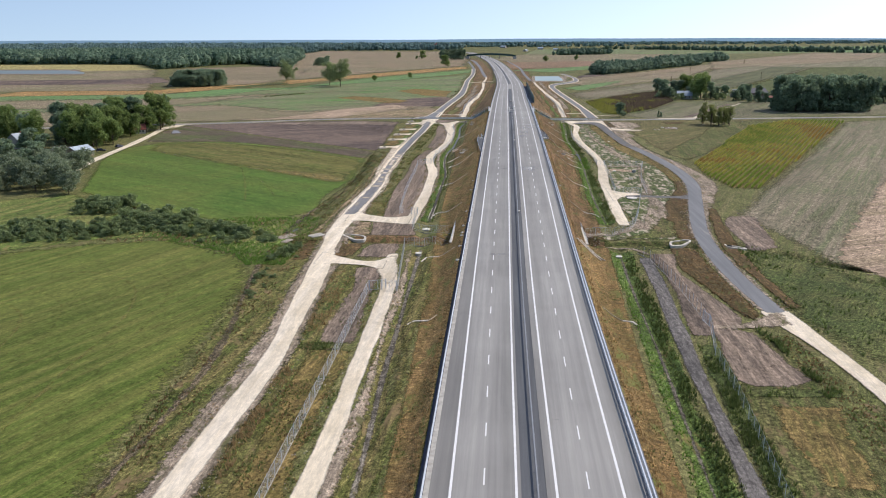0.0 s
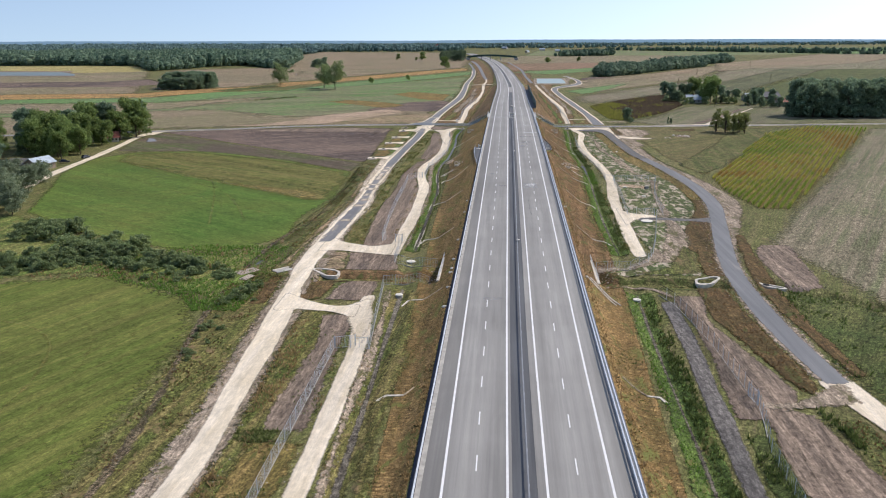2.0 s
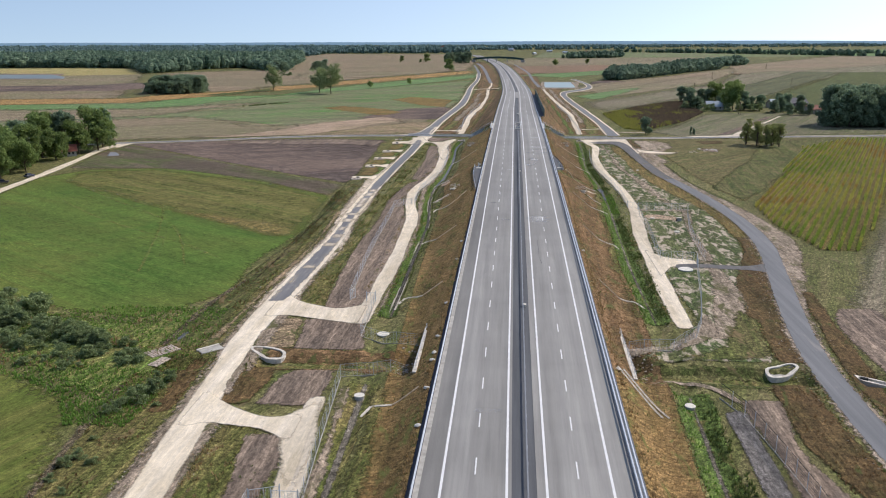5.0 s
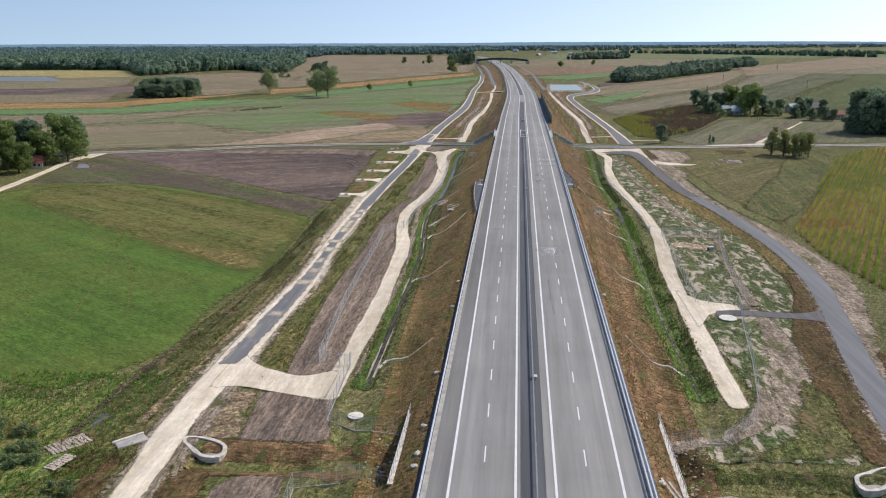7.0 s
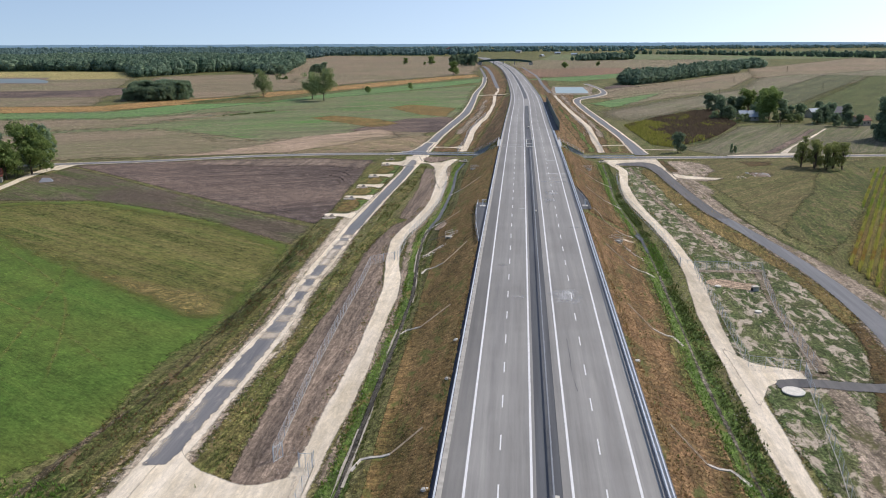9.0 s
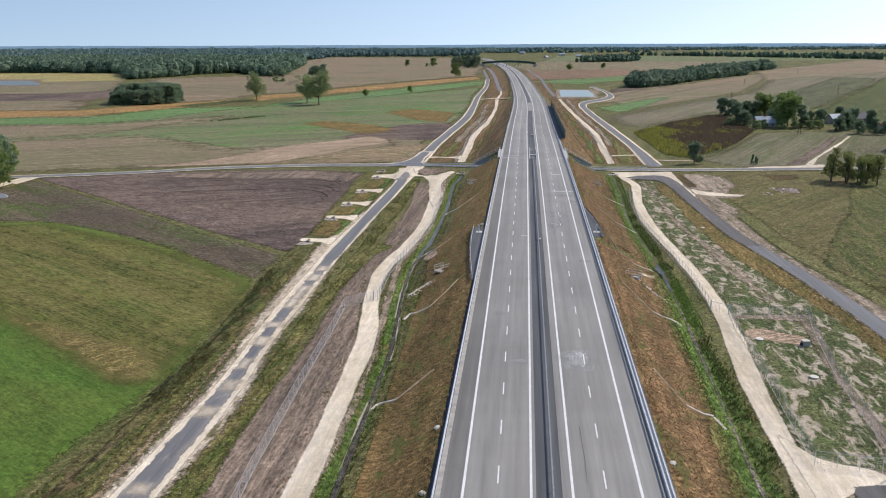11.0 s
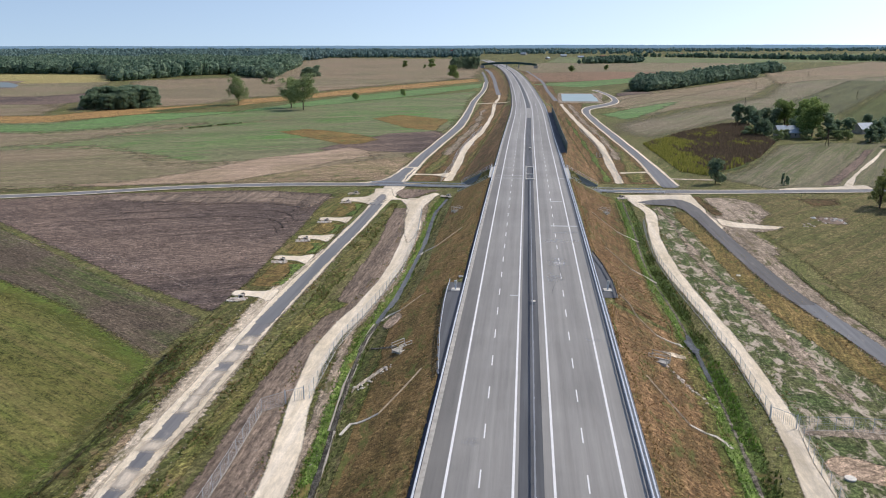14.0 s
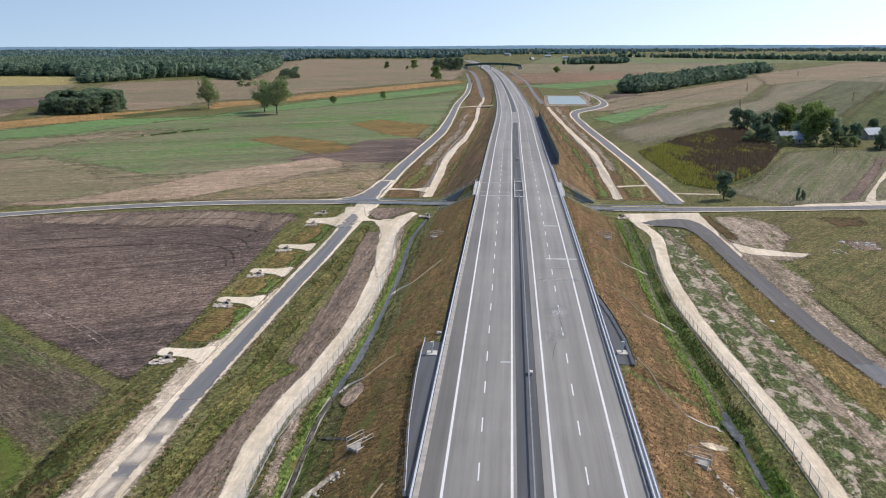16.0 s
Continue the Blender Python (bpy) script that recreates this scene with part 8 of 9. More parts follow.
for y in (380, 409.5, 431.5, 455, 485):
    strip("field_entrance", [(-64.5, y - 0.8, y + 3.4), (-60, y - 1.0, y + 3.0), (-57, y - 1.8, y + 3.4), (-54, y - 5.0, y + 6.5)], M_SAND, 0.2, "pale sand field entrance over a pipe culvert", "road", along="x", rag=0.2, across=1.0)
    pipe_end(-61.0, y - 2.2, 8)
pipe_end(-28.2, 496.6, -12)
pipe_end(-61.6, 499.2, 4)
pipe_end(32.2, 499.0, 15)
for y0, y1, mat in ((386, 407, M_STRAW_SLOPE), (414, 428, M_OLIVE_DRY), (436, 451, M_OLIVE_DRY), (460, 482, M_OLIVE_DRY), (494, 508, M_ROUGH)):
    strip("verge", [(y0, -62.4, -56.6), (y1, -63, -55.6)], mat, 0.15, "dry golden grass plot between two field entrances", "grass", rag=0.4, soft=1.2, across=0.8)
    strip("verge", [(y0 + 1, -58, -54.6), ((y0 + y1) / 2, -57, -54.4), (y1 - 1, -59.4, -54)], M_LUSH, 0.165, "fresh green grass beside the lane", "grass", rag=0.6, soft=1.4, across=0.6)

# culverts under the lanes: a low sloping head slab among pitched stones
def culvert_apron(outline, mouth):
    """A kidney-shaped ring of pale concrete laid into the bank round a grey floor, with a pipe mouth at one end."""
    cx, cy = sum(p[0] for p in outline) / len(outline), sum(p[1] for p in outline) / len(outline)
    root = thing("culvert_apron", "pale concrete apron ring round a culvert mouth", "culvert", cx, cy)
    smooth = []
    n = len(outline)
    for i in range(n):
        p0, p1, p2, p3 = [Vector(outline[(i + k - 1) % n]) for k in range(4)]
        for k in (0.0, 0.33, 0.66):
            smooth.append(0.5 * (2 * p1 + (p2 - p0) * k + (2 * p0 - 5 * p1 + 4 * p2 - p3) * k * k + (3 * p1 - p0 - 3 * p2 + p3) * k**3) - Vector((cx, cy)))
    inner = [p - p.normalized() * 0.6 for p in smooth]
    m = len(smooth)
    high = lambda p: 0.2 + 0.6 * max(float(ground_z(p.x + cx, p.y + cy)), -0.7)
    v = [(p.x, p.y, -1.6) for p in smooth] + [(p.x, p.y, high(p)) for p in smooth] + [(p.x, p.y, high(p) + 0.02) for p in inner] + [(p.x, p.y, high(p) - 0.4) for p in inner]
    f = [(r * m + i, r * m + (i + 1) % m, (r + 1) * m + (i + 1) % m, (r + 1) * m + i) for r in range(3) for i in range(m)]
    part("rim", mesh_of("rim", v, f, M_CHALK), root, "pale worn concrete rim")
    part("floor", mesh_of("floor", [(p.x, p.y, high(p) - 0.3) for p in inner] + [(0, 0, sum(high(p) for p in inner) / m - 0.34)], [(i, (i + 1) % m, m) for i in range(m)], M_CAST), root, "grey concrete floor")
    d = Vector((mouth[0] - cx, mouth[1] - cy, 0)).normalized()
    tip = Vector((mouth[0] - cx, mouth[1] - cy, -0.25))
    part("pipe", mesh_of("pipe", *limb(tip - d * 0.9, tip + d * 0.2, 0.36, 0.36, 16), M_DARK, True), root, "dark pipe mouth")
    return root


def stone_panel(x, y, turn, w, d, seed):
    """A bed of pitched stones."""
    root = thing("stone_paving", "bed of pale pitched stones beside the stream", "paving", x, y, 0.0, turn)
    r = random.Random(seed)
    part("bed", block("bed", -w, w, -d, d, -0.5, 0.1, M_SAND_EDGE), root)
    shapes = [prism("stone", [(0.2 * r.uniform(0.7, 1.2), -0.15), (0.22, 0.1 * r.uniform(0.7, 1.4)), (0.05, 0.22), (-0.19, 0.15), (-0.22 * r.uniform(0.7, 1.1), -0.1), (0, -0.21)], 0, 0.1, M_STONE if i % 2 else M_PINK_STONE) for i in range(5)]
    n, m = int(w * 2 / 0.46), int(d * 2 / 0.44)
    for i in range(n):
        for j in range(m):
            part("stone", r.choice(shapes), root, "", pose(-w + (i + 0.5) * 2 * w / n + r.uniform(-0.05, 0.05), -d + (j + 0.5) * 2 * d / m + r.uniform(-0.05, 0.05), 0.08 + r.uniform(0, 0.06), r.uniform(-8, 8), r.uniform(-8, 8), r.uniform(0, 360)))
    return root


culvert_apron([(-46.7, 206.6), (-43.0, 206.3), (-40.3, 204.4), (-40.6, 202.2), (-43.2, 202.2), (-46.4, 204.8)], (-46.2, 205.8))
culvert_apron([(38.9, 203.4), (41, 204.8), (43.9, 206.2), (44.6, 204.6), (42, 201.6), (39.2, 201.0)], (43.6, 205.0))
culvert_apron([(52.4, 202.4), (53.6, 202.6), (56.8, 200.4), (57.2, 199.2), (55.6, 199.2), (52.6, 201.2)], (53.2, 201.6))
root = thing("culvert_slab", "sloping grey concrete slab at a culvert end", "culvert", -53.6, 204.6, 0.0, 46)
part("slab", prism("slab", [(-2.1, -0.9), (2.1, -1.1), (2.0, 0.9), (-1.9, 0.8)], -0.8, 0.22, M_CAST, 0.06), root)
part("rim", prism("rim", [(-2.2, 0.8), (2.1, 0.9), (2.1, 1.25), (-2.1, 1.2)], -0.8, 0.4, M_CHALK, 0.06), root, "pale worn rim")
stone_panel(-61.6, 203.2, 52, 2.6, 1.6, 5)
stone_panel(-60.1, 198.6, 76, 1.9, 0.95, 6)

# outlets with railings on the slope
def outlet(x, y, turn):
    root = thing("drain_outlet", "pale concrete drain outlet with steel railings on the slope", "drain", x, y, float(ground_z(x, y)), turn)
    root.scale = (0.85, 0.85, 0.85)
    part("floor", block("floor", -1.0, 1.0, -1.6, 1.6, -0.3, 0.1, M_CAST), root)
    for s in (-1, 1):
        part("side_wall", block("side_wall", s * 1.0 - 0.1, s * 1.0 + 0.1, -1.8, 1.8, -0.4, 0.35, M_CHALK), root)
        part("rail", rod("rail", [(s, -1.8, 0.3), (s, -1.8, 1.7), (s, 1.8, 1.7), (s, 1.8, 0.3)], 0.06, M_WHITE), root, "white tube railing")
        part("rail", rod("rail", [(s, -1.8, 1.1), (s, 1.8, 1.1)], 0.05, M_WHITE), root, "white tube railing")
    part("back_wall", block("back_wall", -1.1, 1.1, 1.6, 1.8, -0.4, 0.5, M_CHALK), root)
    return root


outlet(-21.6, 345.8, -35)
outlet(20.6, 345.5, 60)
strip("drain_trench", [(-28.6, 352.4, 353.1), (-26, 350.6, 351.3), (-22.8, 348.0, 348.7)], M_MUD, 0.14, "dark eroded trench below the outlet", "ditch", along="x", rag=0.3, soft=0.25, across=0.3, step=0.6)
strip("rubble_bed", [(-28.4, 333.8, 335.6), (-25.6, 338.4, 340.4), (-23.2, 340.4, 342.4)], M_SAND_DUSTY, 0.13, "pale washed-out rubble below the outlet", "soil", along="x", rag=0.4, soft=0.7, across=0.5)
strip("rubble_bed", [(22, 350.4, 352.2), (24.6, 351.8, 353.6), (27, 352.6, 354)], M_SAND_DUSTY, 0.13, "pale bare soil below the outlet", "soil", along="x", rag=0.4, soft=0.6, across=0.5)
field("verge", [(22.4, 350), (24, 357), (27.2, 358.6), (27.8, 350), (27.6, 338), (25.6, 340.4), (23, 343)], M_ROUGH, 0.1, "damp olive grass below the outlet", rag=0.5, soft=1.4)
strip("drain_trench", [(21.8, 343.6, 344.4), (24.8, 339.6, 340.2), (27.6, 333.8, 334.4)], M_MUD, 0.12, "dark eroded trench below the outlet", "ditch", along="x", rag=0.3, soft=0.25, across=0.3, step=0.6)
field("ditch_pool", [(27.3, 361.6), (28.5, 361.2), (29.6, 356.8), (29.0, 354.2), (28.0, 355.4), (27.6, 358)], M_CHANNEL, 0.22, "small grey pool in the ditch", rag=0.2, soft=0.5)
washed = random.Random(5)
for i in range(30):
    k = washed.random()
    lump(-23 - 5 * k + washed.uniform(-0.8, 0.8), 341.5 - 6.5 * k + washed.uniform(-0.9, 0.9), washed.uniform(0.1, 0.28), M_STONE if i % 2 else M_CHALK, "pale washed-out stone on the slope", 120 + i)
for i in range(34):
    k = washed.random()
    lump(21.6 + 5.6 * k + washed.uniform(-0.4, 0.4), 345.5 - 11 * k + washed.uniform(-0.5, 0.5), washed.uniform(0.12, 0.3), M_STONE if i % 2 else M_CHALK, "pale washed-out stone on the slope", 160 + i)
for side in (-1, 1):
    for i in range(34):
        lump(side * (18.2 + 3.6 * washed.random() ** 1.3), 204 + washed.uniform(-4.2, 4.2), washed.uniform(0.1, 0.22), M_STONE if i % 3 else M_PINK_STONE, "pale pitched stone at the culvert mouth", 200 + i + 50 * side)
outlet(22.5, 463, 60)
outlet(-22.0, 460, -60)


# ---- crossing: twin bridge decks over the crossroad ----
def z_at(y):
    return float(GRADE(y))


for x0, x1 in ((-13.9, -1.75), (1.6, 13.9)):
    root = thing("bridge", "concrete motorway bridge deck over the crossroad", "bridge", (x0 + x1) / 2, 513, 0)
    inv = root.matrix_basis.inverted()
    bits = [("slab", block("slab", x0, x1, 500, 526, z_at(513) - 1.25, z_at(513) - 0.16, M_CAST), "")]
    for y in (501.5, 524.5):
        bits.append(("abutment", block("abutment", x0, x1, y - 0.7, y + 0.7, -1.0, z_at(513) - 1.25, M_CAST), ""))
    for n, me, lab in bits:
        p = part(n, me, root, lab)
        p.matrix_parent_inverse = inv
for side in (-1, 1):
    root = thing("parapet", "pale concrete bridge kerb with steel railing", "parapet", side * 13.6, 510.5, z_at(511))
    part("kerb", block("kerb", -0.75, 0.75, -11.5, 12.5, -0.6, 0.22, M_WHITE, 0.04), root, "pale concrete kerb")
    for i in range(13):
        part("rail_post", rod("rail_post", [(side * 0.55, -11 + 1.9 * i, 0.2), (side * 0.55, -11 + 1.9 * i, 1.3)], 0.04, M_STEEL), root)
    for h in (0.6, 0.95, 1.3):
        part("handrail", rod("handrail", [(side * 0.55, -11.2, h), (side * 0.55, 12.2, h)], 0.035, M_STEEL), root)
M_WING = plain("grey_wing_wall", srgb(150, 158, 160), 0.85, 0, 0.25, 0.6)
for side in (-1, 1):
    for end, y0, y1 in ((1, 525, 520.5), (-1, 500.5, 504.5)):
        root = thing("wing_wall", "sloping grey concrete wing wall with a railing beside the underpass", "wall", side * 14, y0)
        inv = root.matrix_basis.inverted()
        bm_v = []
        xa, xb = 13.9, 25.5
        top = [(xa, z_at(y0) - 0.1), (xb, 0.7)]
        th = 0.5 * end
        v = [(side * x, y + t, z) for x, zt, y in ((top[0][0], top[0][1], y0), (top[1][0], top[1][1], y1)) for t in (0, th) for z in (-1.0, zt)]
        f = [(0, 1, 5, 4), (2, 6, 7, 3), (1, 3, 7, 5), (0, 4, 6, 2), (0, 2, 3, 1), (4, 5, 7, 6)]
        p = part("wall", mesh_of("wall", v, f, M_WING), root)
        p.matrix_parent_inverse = inv
        pts = [(side * (xa + (xb - xa) * k), y0 + (y1 - y0) * k + th, top[0][1] + (top[1][1] - top[0][1]) * k) for k in (0, 0.2, 0.4, 0.6, 0.8, 1.0)]
        for q in pts:
            p = part("rail_post", rod("rail_post", [q, (q[0], q[1], q[2] + 1.1)], 0.04, M_STEEL), root)
            p.matrix_parent_inverse = inv
        for h in (0.55, 1.1):
            p = part("handrail", rod("handrail", [(a, b, c + h) for a, b, c in pts], 0.04, M_STEEL), root)
            p.matrix_parent_inverse = inv
root = thing("median_opening", "pale concrete frame round the gap between the bridge decks", "parapet", 0.0, 509.5, z_at(510))
for x0, x1, y0, y1 in ((-1.45, -1.1, -14, 14.5), (1.35, 1.7, -14, 14.5), (-1.1, 1.35, -14, -12.8), (-1.1, 1.35, 13.6, 14.5), (-1.1, 1.35, -3.5, -2.6)):
    part("kerb", block("kerb", x0, x1, y0, y1, -1.0, 0.35, M_WHITE, 0.04), root)
for s in (-1.28, 1.52):
    part("handrail", rod("handrail", [(s, -13.5, 1.2), (s, 14, 1.2)], 0.04, M_STEEL), root)
    for i in range(12):
        part("rail_post", rod("rail_post", [(s, -13.5 + 2.5 * i, 0.3), (s, -13.5 + 2.5 * i, 1.2)], 0.04, M_STEEL), root)
for y0 in (504.2, 521.8):
    deck("joint_dust", -12.2, -2.6, y0, y0 + 0.5, M_DUST, 0.042, "pale cement dust across the bridge joint", "stain")
# kerb rails along the crossroad
for y0 in (-1, 1):
    for a, b in ((-60, -24), (25, 48)):
        xs = np.linspace(a, b, 9)
        off = 3.2 if y0 > 0 else -3.2
        fence_pts = [(float(x), float(np.interp(x, [-57, -30, 0, 30, 58], [517.5, 516.5, 513.5, 511.5, 512.5])) + off) for x in xs]
        root = thing("guardrail", "pale steel guardrail along the crossroad", "guardrail", *fence_pts[0])
        inv = root.matrix_basis.inverted()
        p = part("rail", rod("rail", [(x, y, 0.7) for x, y in fence_pts], 0.14, M_STEEL), root)
        p.matrix_parent_inverse = inv
        for x, y in fence_pts:
            p = part("post", rod("post", [(x, y, -0.1), (x, y, 0.75)], 0.06, M_STEEL), root)
            p.matrix_parent_inverse = inv

# cement marks on the new carriageway
for x0, x1, y0, y1 in ((5.2, 12.0, 424, 425), (6, 9.5, 456, 457), (-4.0, -2.4, 366.2, 366.8), (-12, -2.6, 498, 498.6), (10, 12, 498, 499)):
    deck("cement_mark", x0, x1, y0, y1, M_DUST, 0.044, "pale cement mark on the carriageway", "stain")
for run in ([(6.1, 391.7), (6.0, 385.8), (6.0, 379.1), (4.9, 375.3), (4.1, 370.5), (3.8, 367.2)], [(4.0, 269.2), (4.1, 262.2), (4.1, 255.9), (4.3, 252.0), (4.5, 249.6)]):
    run = [(y, x - 0.03, x + 0.03) for x, y in run[::-1]]
    strip("tar_seam", run, M_TAR, 0.05, "thin dark tar line wandering over the concrete", "road marking", step=1.0, rag=0.1, soft=0.01, height=lambda x, y: GRADE(y))
deck("median_gap", -1.75, 1.15, 760, 850, M_CONCRETE, 0.0, "concrete crossover in the median")

# noise wall
root = thing("noise_wall", "dark green noise wall of panels between steel posts", "noise wall", 16.2, 571, 0)
inv = root.matrix_basis.inverted()
panel = block("panel", -0.1, 0.1, 0.06, 4.94, 0, 4.6, M_GREEN_PANEL, 0)
post = block("post", -0.14, 0.14, -0.1, 0.1, -0.3, 4.7, plain("green_post", srgb(58, 84, 80), 0.5), 0)
for i in range(48):
    y = 571 + 5 * i
    x = 16.2 + float(CENTRE(y))
    for me, n in ((panel, "panel"), (post, "post")):
        p = part(n, me, root)
        p.matrix_parent_inverse = inv
        p.matrix_basis = pose(x, y, z_at(y) - 0.3)

# far overpass
root = thing("overpass", "green steel overpass arching across the motorway", "bridge", -38, 1890, 0)
n = 24
for name, z0, z1, w0, w1, mat in (("girder", 5.2, 7.6, -5, 5, M_GREEN_PANEL), ("parapet", 7.6, 9.2, -5.2, -4.8, M_GREEN_PANEL), ("parapet", 7.6, 9.2, 4.8, 5.2, M_GREEN_PANEL), ("deck", 7.6, 7.9, -4.8, 4.8, M_CAST)):
    v = []
    for i in range(n + 1):
        k = i / n
        x, up = -56 + 112 * k, 3.6 * (1 - (2 * k - 1) ** 2) - 0.5
        y = 12 - 24 * k
        v += [(x, y + w0, z0 + up), (x, y + w1, z0 + up), (x, y + w1, z1 + up), (x, y + w0, z1 + up)]
    f = [(i * 4 + j, i * 4 + (j + 1) % 4, i * 4 + 4 + (j + 1) % 4, i * 4 + 4 + j) for i in range(n) for j in range(4)] + [(0, 1, 2, 3), (n * 4 + 3, n * 4 + 2, n * 4 + 1, n * 4)]
    part(name, mesh_of(name, v, f, mat), root)
for x in (-24, -4, 20):
    part("pier", block("pier", x - 0.9, x + 0.9, -x * 0.21 - 4, -x * 0.21 + 4, 0, 9.2, M_CAST), root)
for x0, x1 in ((-58, -50), (50, 58)):
    part("abutment", block("abutment", x0, x1, -x0 * 0.21 - 6, -x0 * 0.21 + 6, 0, 5.6, M_CAST), root)

# pond
strip("pond_bank", [(940, 26, 66), (975, 27, 68), (1060, 30, 76), (1085, 32, 78)], M_SAND_EDGE, 0.12, "bare banks of the retention pond", "ground", rag=0.5, step=3)
strip("pond", [(961, 31, 62.5), (975, 31.5, 63.5), (1040, 33.5, 64.5), (1066, 34.5, 65)], M_WATER, 0.2, "calm pale retention pond", "water", rag=0.3, step=4)
strip("sand_pit", [(1120, -760, -600), (1180, -860, -640), (1300, -960, -700)], M_SOIL, 0.14, "pale sand pit", "ground", step=8, across=20)
strip("pit_lake", [(1140, -780, -612), (1190, -830, -640), (1260, -900, -700)], plain("pit_water", srgb(116, 126, 122), 0.4, 0, 0.1, 0.05, 0.15), 0.24, "pale green pit lake", "water", step=8, across=20)


# ---- farmsteads ----
def house(x, y, turn, w, d, eaves, ridge, wall, roof, label, chimney=True):
    """A gabled house: walls, roof slabs, windows, door, chimney."""
    root = thing("house", label, "house", x, y, 0, turn)
    v = [(-w, -d, -0.2), (w, -d, -0.2), (w, d, -0.2), (-w, d, -0.2), (-w, -d, eaves), (w, -d, eaves), (w, d, eaves), (-w, d, eaves), (-w, 0, ridge), (w, 0, ridge)]
    f = [(0, 1, 5, 4), (2, 3, 7, 6), (1, 2, 6, 9, 5), (3, 0, 4, 8, 7)]
    part("wall", mesh_of("wall", v, f, wall), root)
    for s in (-1, 1):
        o, t = 0.5, 0.16
        lo = (s * (d + o), eaves - (ridge - eaves) / d * o)
        q = [(-w - o, lo[0], lo[1] + 0.05), (w + o, lo[0], lo[1] + 0.05), (w + o, 0, ridge + 0.05), (-w - o, 0, ridge + 0.05)]
        part("roof", mesh_of("roof", q + [(a, b, c + t) for a, b, c in q], [(0, 1, 2, 3), (4, 7, 6, 5), (0, 4, 5, 1), (1, 5, 6, 2), (2, 6, 7, 3), (3, 7, 4, 0)], roof), root)
        for k in (-0.55, 0.0, 0.55):
            win = part("window", block("window", w * k - 0.55, w * k + 0.55, s * (d + 0.02) - 0.04, s * (d + 0.02) + 0.04, eaves * 0.35, eaves * 0.8, M_WHITE, 0), root)
            part("pane", block("pane", w * k - 0.45, w * k + 0.45, s * (d + 0.05) - 0.03, s * (d + 0.05) + 0.03, eaves * 0.38, eaves * 0.77, M_GLASS, 0), win)
    part("door", block("door", w - 0.02, w + 0.06, -0.5, 0.5, -0.1, 2.0, M_WOOD, 0), root)
    if chimney:
        part("chimney", block("chimney", -0.35, 0.35, -0.35, 0.35, ridge - 0.6, ridge + 0.9, M_TILE, 0), root)
    return root


house(-193.4, 343, 76, 5.0, 3.5, 2.7, 4.8, M_WOOD, M_TIN, "old boarded barn with a pale tin roof", False)
house(-200.5, 342, -4, 3.8, 3.2, 2.5, 4.4, M_WOOD, plain("grey_roof", srgb(128, 120, 112), 0.8), "low grey shed with a dull roof", False)
house(-238, 372, 80, 5.5, 4.5, 3.0, 7.0, M_WALL, M_TIN, "farmhouse with a pale blue tin roof")
house(-213, 436, 80, 4.5, 4.0, 3.0, 6.5, M_WALL, M_TIN, "small house with a pale roof among trees")
house(-206, 431, 30, 3.0, 3.0, 2.6, 5.0, M_WALL, M_TILE, "small shed with a red roof among trees", False)
house(145.5, 694, 5, 6.0, 4.5, 2.8, 6.2, M_WALL, M_TIN, "low farmhouse with a pale grey roof")
house(205, 664, 20, 4.6, 4.0, 3.4, 5.8, M_WALL, M_TILE, "white house with a red roof")
house(196, 716, 20, 5.0, 4.0, 3.0, 6.0, M_WALL, M_TIN, "outbuilding with a pale tin roof", False)
house(214, 726, 20, 8.0, 5.0, 3.0, 6.5, M_WOOD, plain("slate_roof", srgb(92, 92, 98), 0.8), "long barn with a dark roof", False)
for i, (x, y, s) in enumerate([(165, 2820, 1.6), (234, 2816, 1.8), (300, 2850, 1.6), (-387, 3700, 2.5), (-313, 3700, 2.6), (-14, 3300, 2.0), (120, 3000, 1.8), (520, 3100, 1.8), (60, 2700, 1.4)]):
    house(x, y, 30 * i, 5.5 * s, 3.4 * s, 2.6 * s, 4.8 * s, M_WALL, (M_TIN, M_TILE)[i % 3 == 1], "far pale building among fields", False).location.z = float(ground_z(x, y))

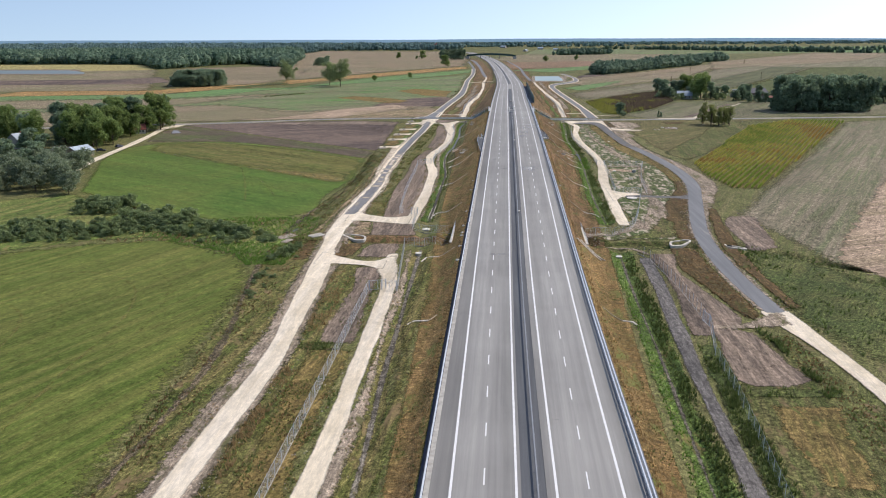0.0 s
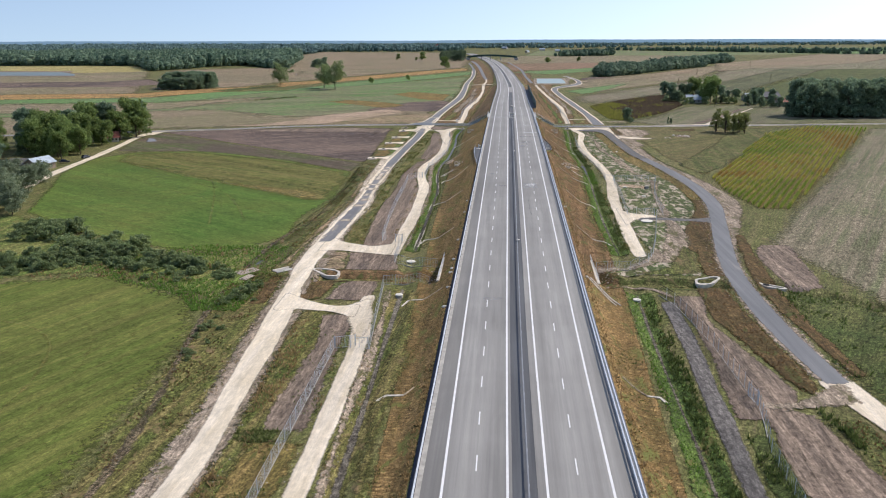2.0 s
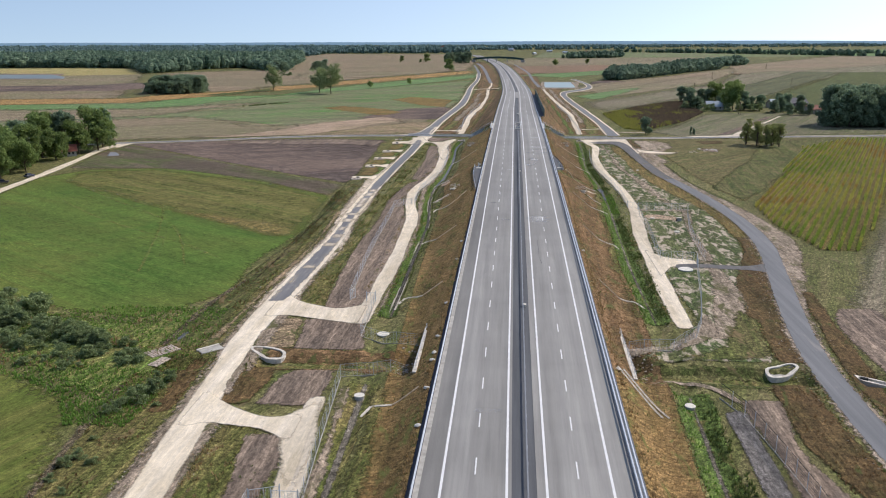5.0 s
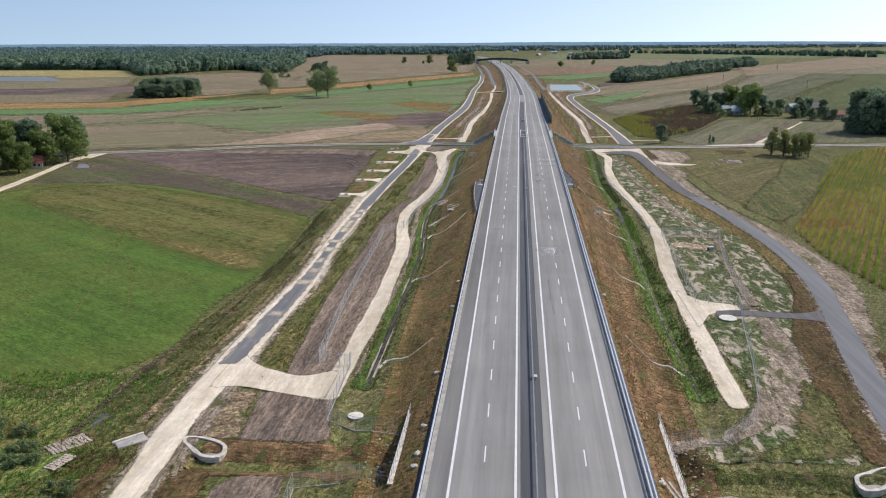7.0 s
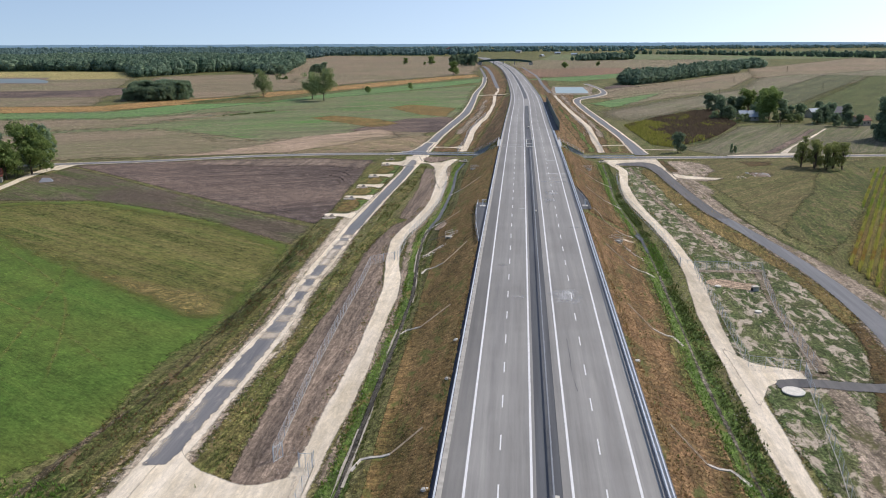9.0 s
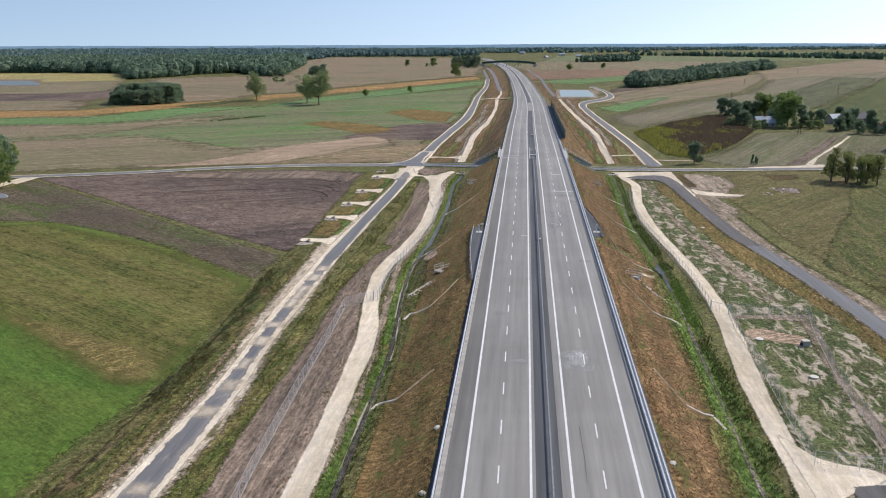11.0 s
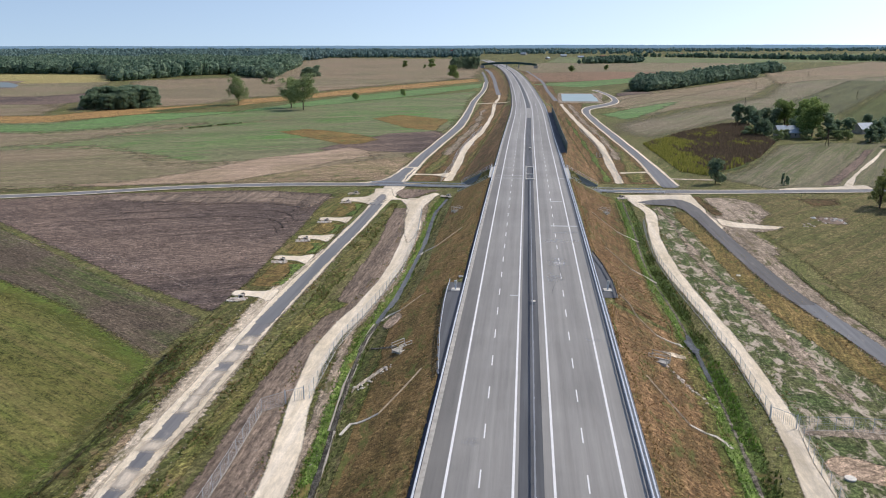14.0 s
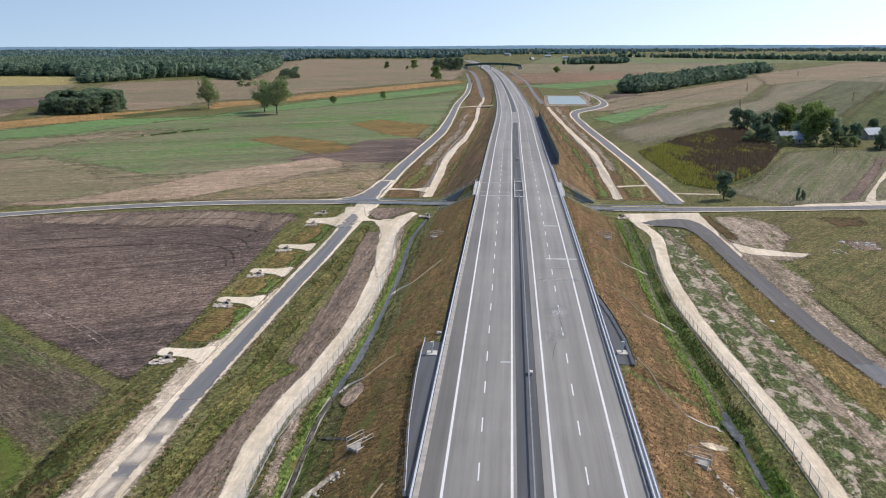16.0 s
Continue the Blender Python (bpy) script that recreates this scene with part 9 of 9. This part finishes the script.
def car(x, y, turn, paint):
    root = thing("car", "small dark parked car on the farm track", "car", x, y, 0.2, turn)
    low = prism("body", [(-2.05, -0.75), (-1.8, -0.84), (1.8, -0.84), (2.08, -0.7), (2.08, 0.7), (1.8, 0.84), (-1.8, 0.84), (-2.05, 0.75)], 0.28, 0.85, paint, 0.08)
    part("body", low, root)
    v = [(-1.6, -0.74, 0.84), (0.95, -0.74, 0.84), (0.95, 0.74, 0.84), (-1.6, 0.74, 0.84), (-1.25, -0.58, 1.42), (0.3, -0.58, 1.42), (0.3, 0.58, 1.42), (-1.25, 0.58, 1.42)]
    part("cabin", mesh_of("cabin", v, [(0, 1, 5, 4), (1, 2, 6, 5), (2, 3, 7, 6), (3, 0, 4, 7)], M_GLASS), root, "dark windows")
    part("roof", block("roof", -1.27, 0.32, -0.6, 0.6, 1.41, 1.47, paint, 0.02), root)
    for a in (-1.3, 1.3):
        for b in (-0.8, 0.8):
            wheel = part("wheel", mesh_of("wheel", *limb(Vector((a, b - 0.1, 0.3)), Vector((a, b + 0.1, 0.3)), 0.31, 0.31, 14), M_RUBBER, True), root)
            part("rim", mesh_of("rim", *limb(Vector((a, b - 0.11, 0.3)), Vector((a, b + 0.11, 0.3)), 0.17, 0.17, 10), M_STEEL, True), wheel)
    return root


car(-189.5, 372.5, 70, plain("dark_blue_paint", srgb(38, 46, 66), 0.3, 0, 0.05, 1.0, 0.6))
car(-191.4, 358.5, 20, plain("dark_grey_paint", srgb(52, 54, 58), 0.3, 0, 0.05, 1.0, 0.6))

# utility poles
for x, y in ((153.3, 652.5), (175, 900), (250, 1150), (300, 1000), (420, 1500), (-262, 395)):
    root = thing("utility_pole", "weathered wooden utility pole with a cross arm", "pole", x, y, 0)
    part("mast", rod("mast", [(-0.9, 0, -0.3), (0, 0, 8.6)], 0.14, M_BARK), root)
    part("mast", rod("mast", [(0.9, 0, -0.3), (0, 0, 8.6)], 0.14, M_BARK), root)
    part("cross_arm", rod("cross_arm", [(-1.1, 0, 8.2), (1.1, 0, 8.2)], 0.09, M_BARK), root)

# heap under a sheet, and pale rubble
root = thing("covered_heap", "grey sheet over a low heap in the field", "heap", -186, 433, 0, 30)
part("sheet", mesh_of("sheet", [(-2.6, -1.8, 0), (2.6, -1.8, 0), (2.6, 1.8, 0), (-2.6, 1.8, 0), (-1.2, 0, 1.6), (1.4, 0.2, 1.3)], [(0, 1, 5, 4), (2, 3, 4, 5), (1, 2, 5), (3, 0, 4)], M_DULL), root)
rub = random.Random(77)
for i in range(16):
    x, y = 91 + rub.uniform(-5, 4) , 468 + rub.uniform(-4.5, 4.5)
    lump(x, y, rub.uniform(0.25, 0.7), M_STONE if i % 3 == 0 else M_WHITE, "pale lump of broken concrete on the meadow", 40 + i)
for i in range(10):
    x, y = 81 + rub.uniform(-2, 2) , 461 + rub.uniform(-2, 2)
    lump(x, y, rub.uniform(0.2, 0.4), M_STONE, "pale lump of broken concrete on the meadow", 60 + i)
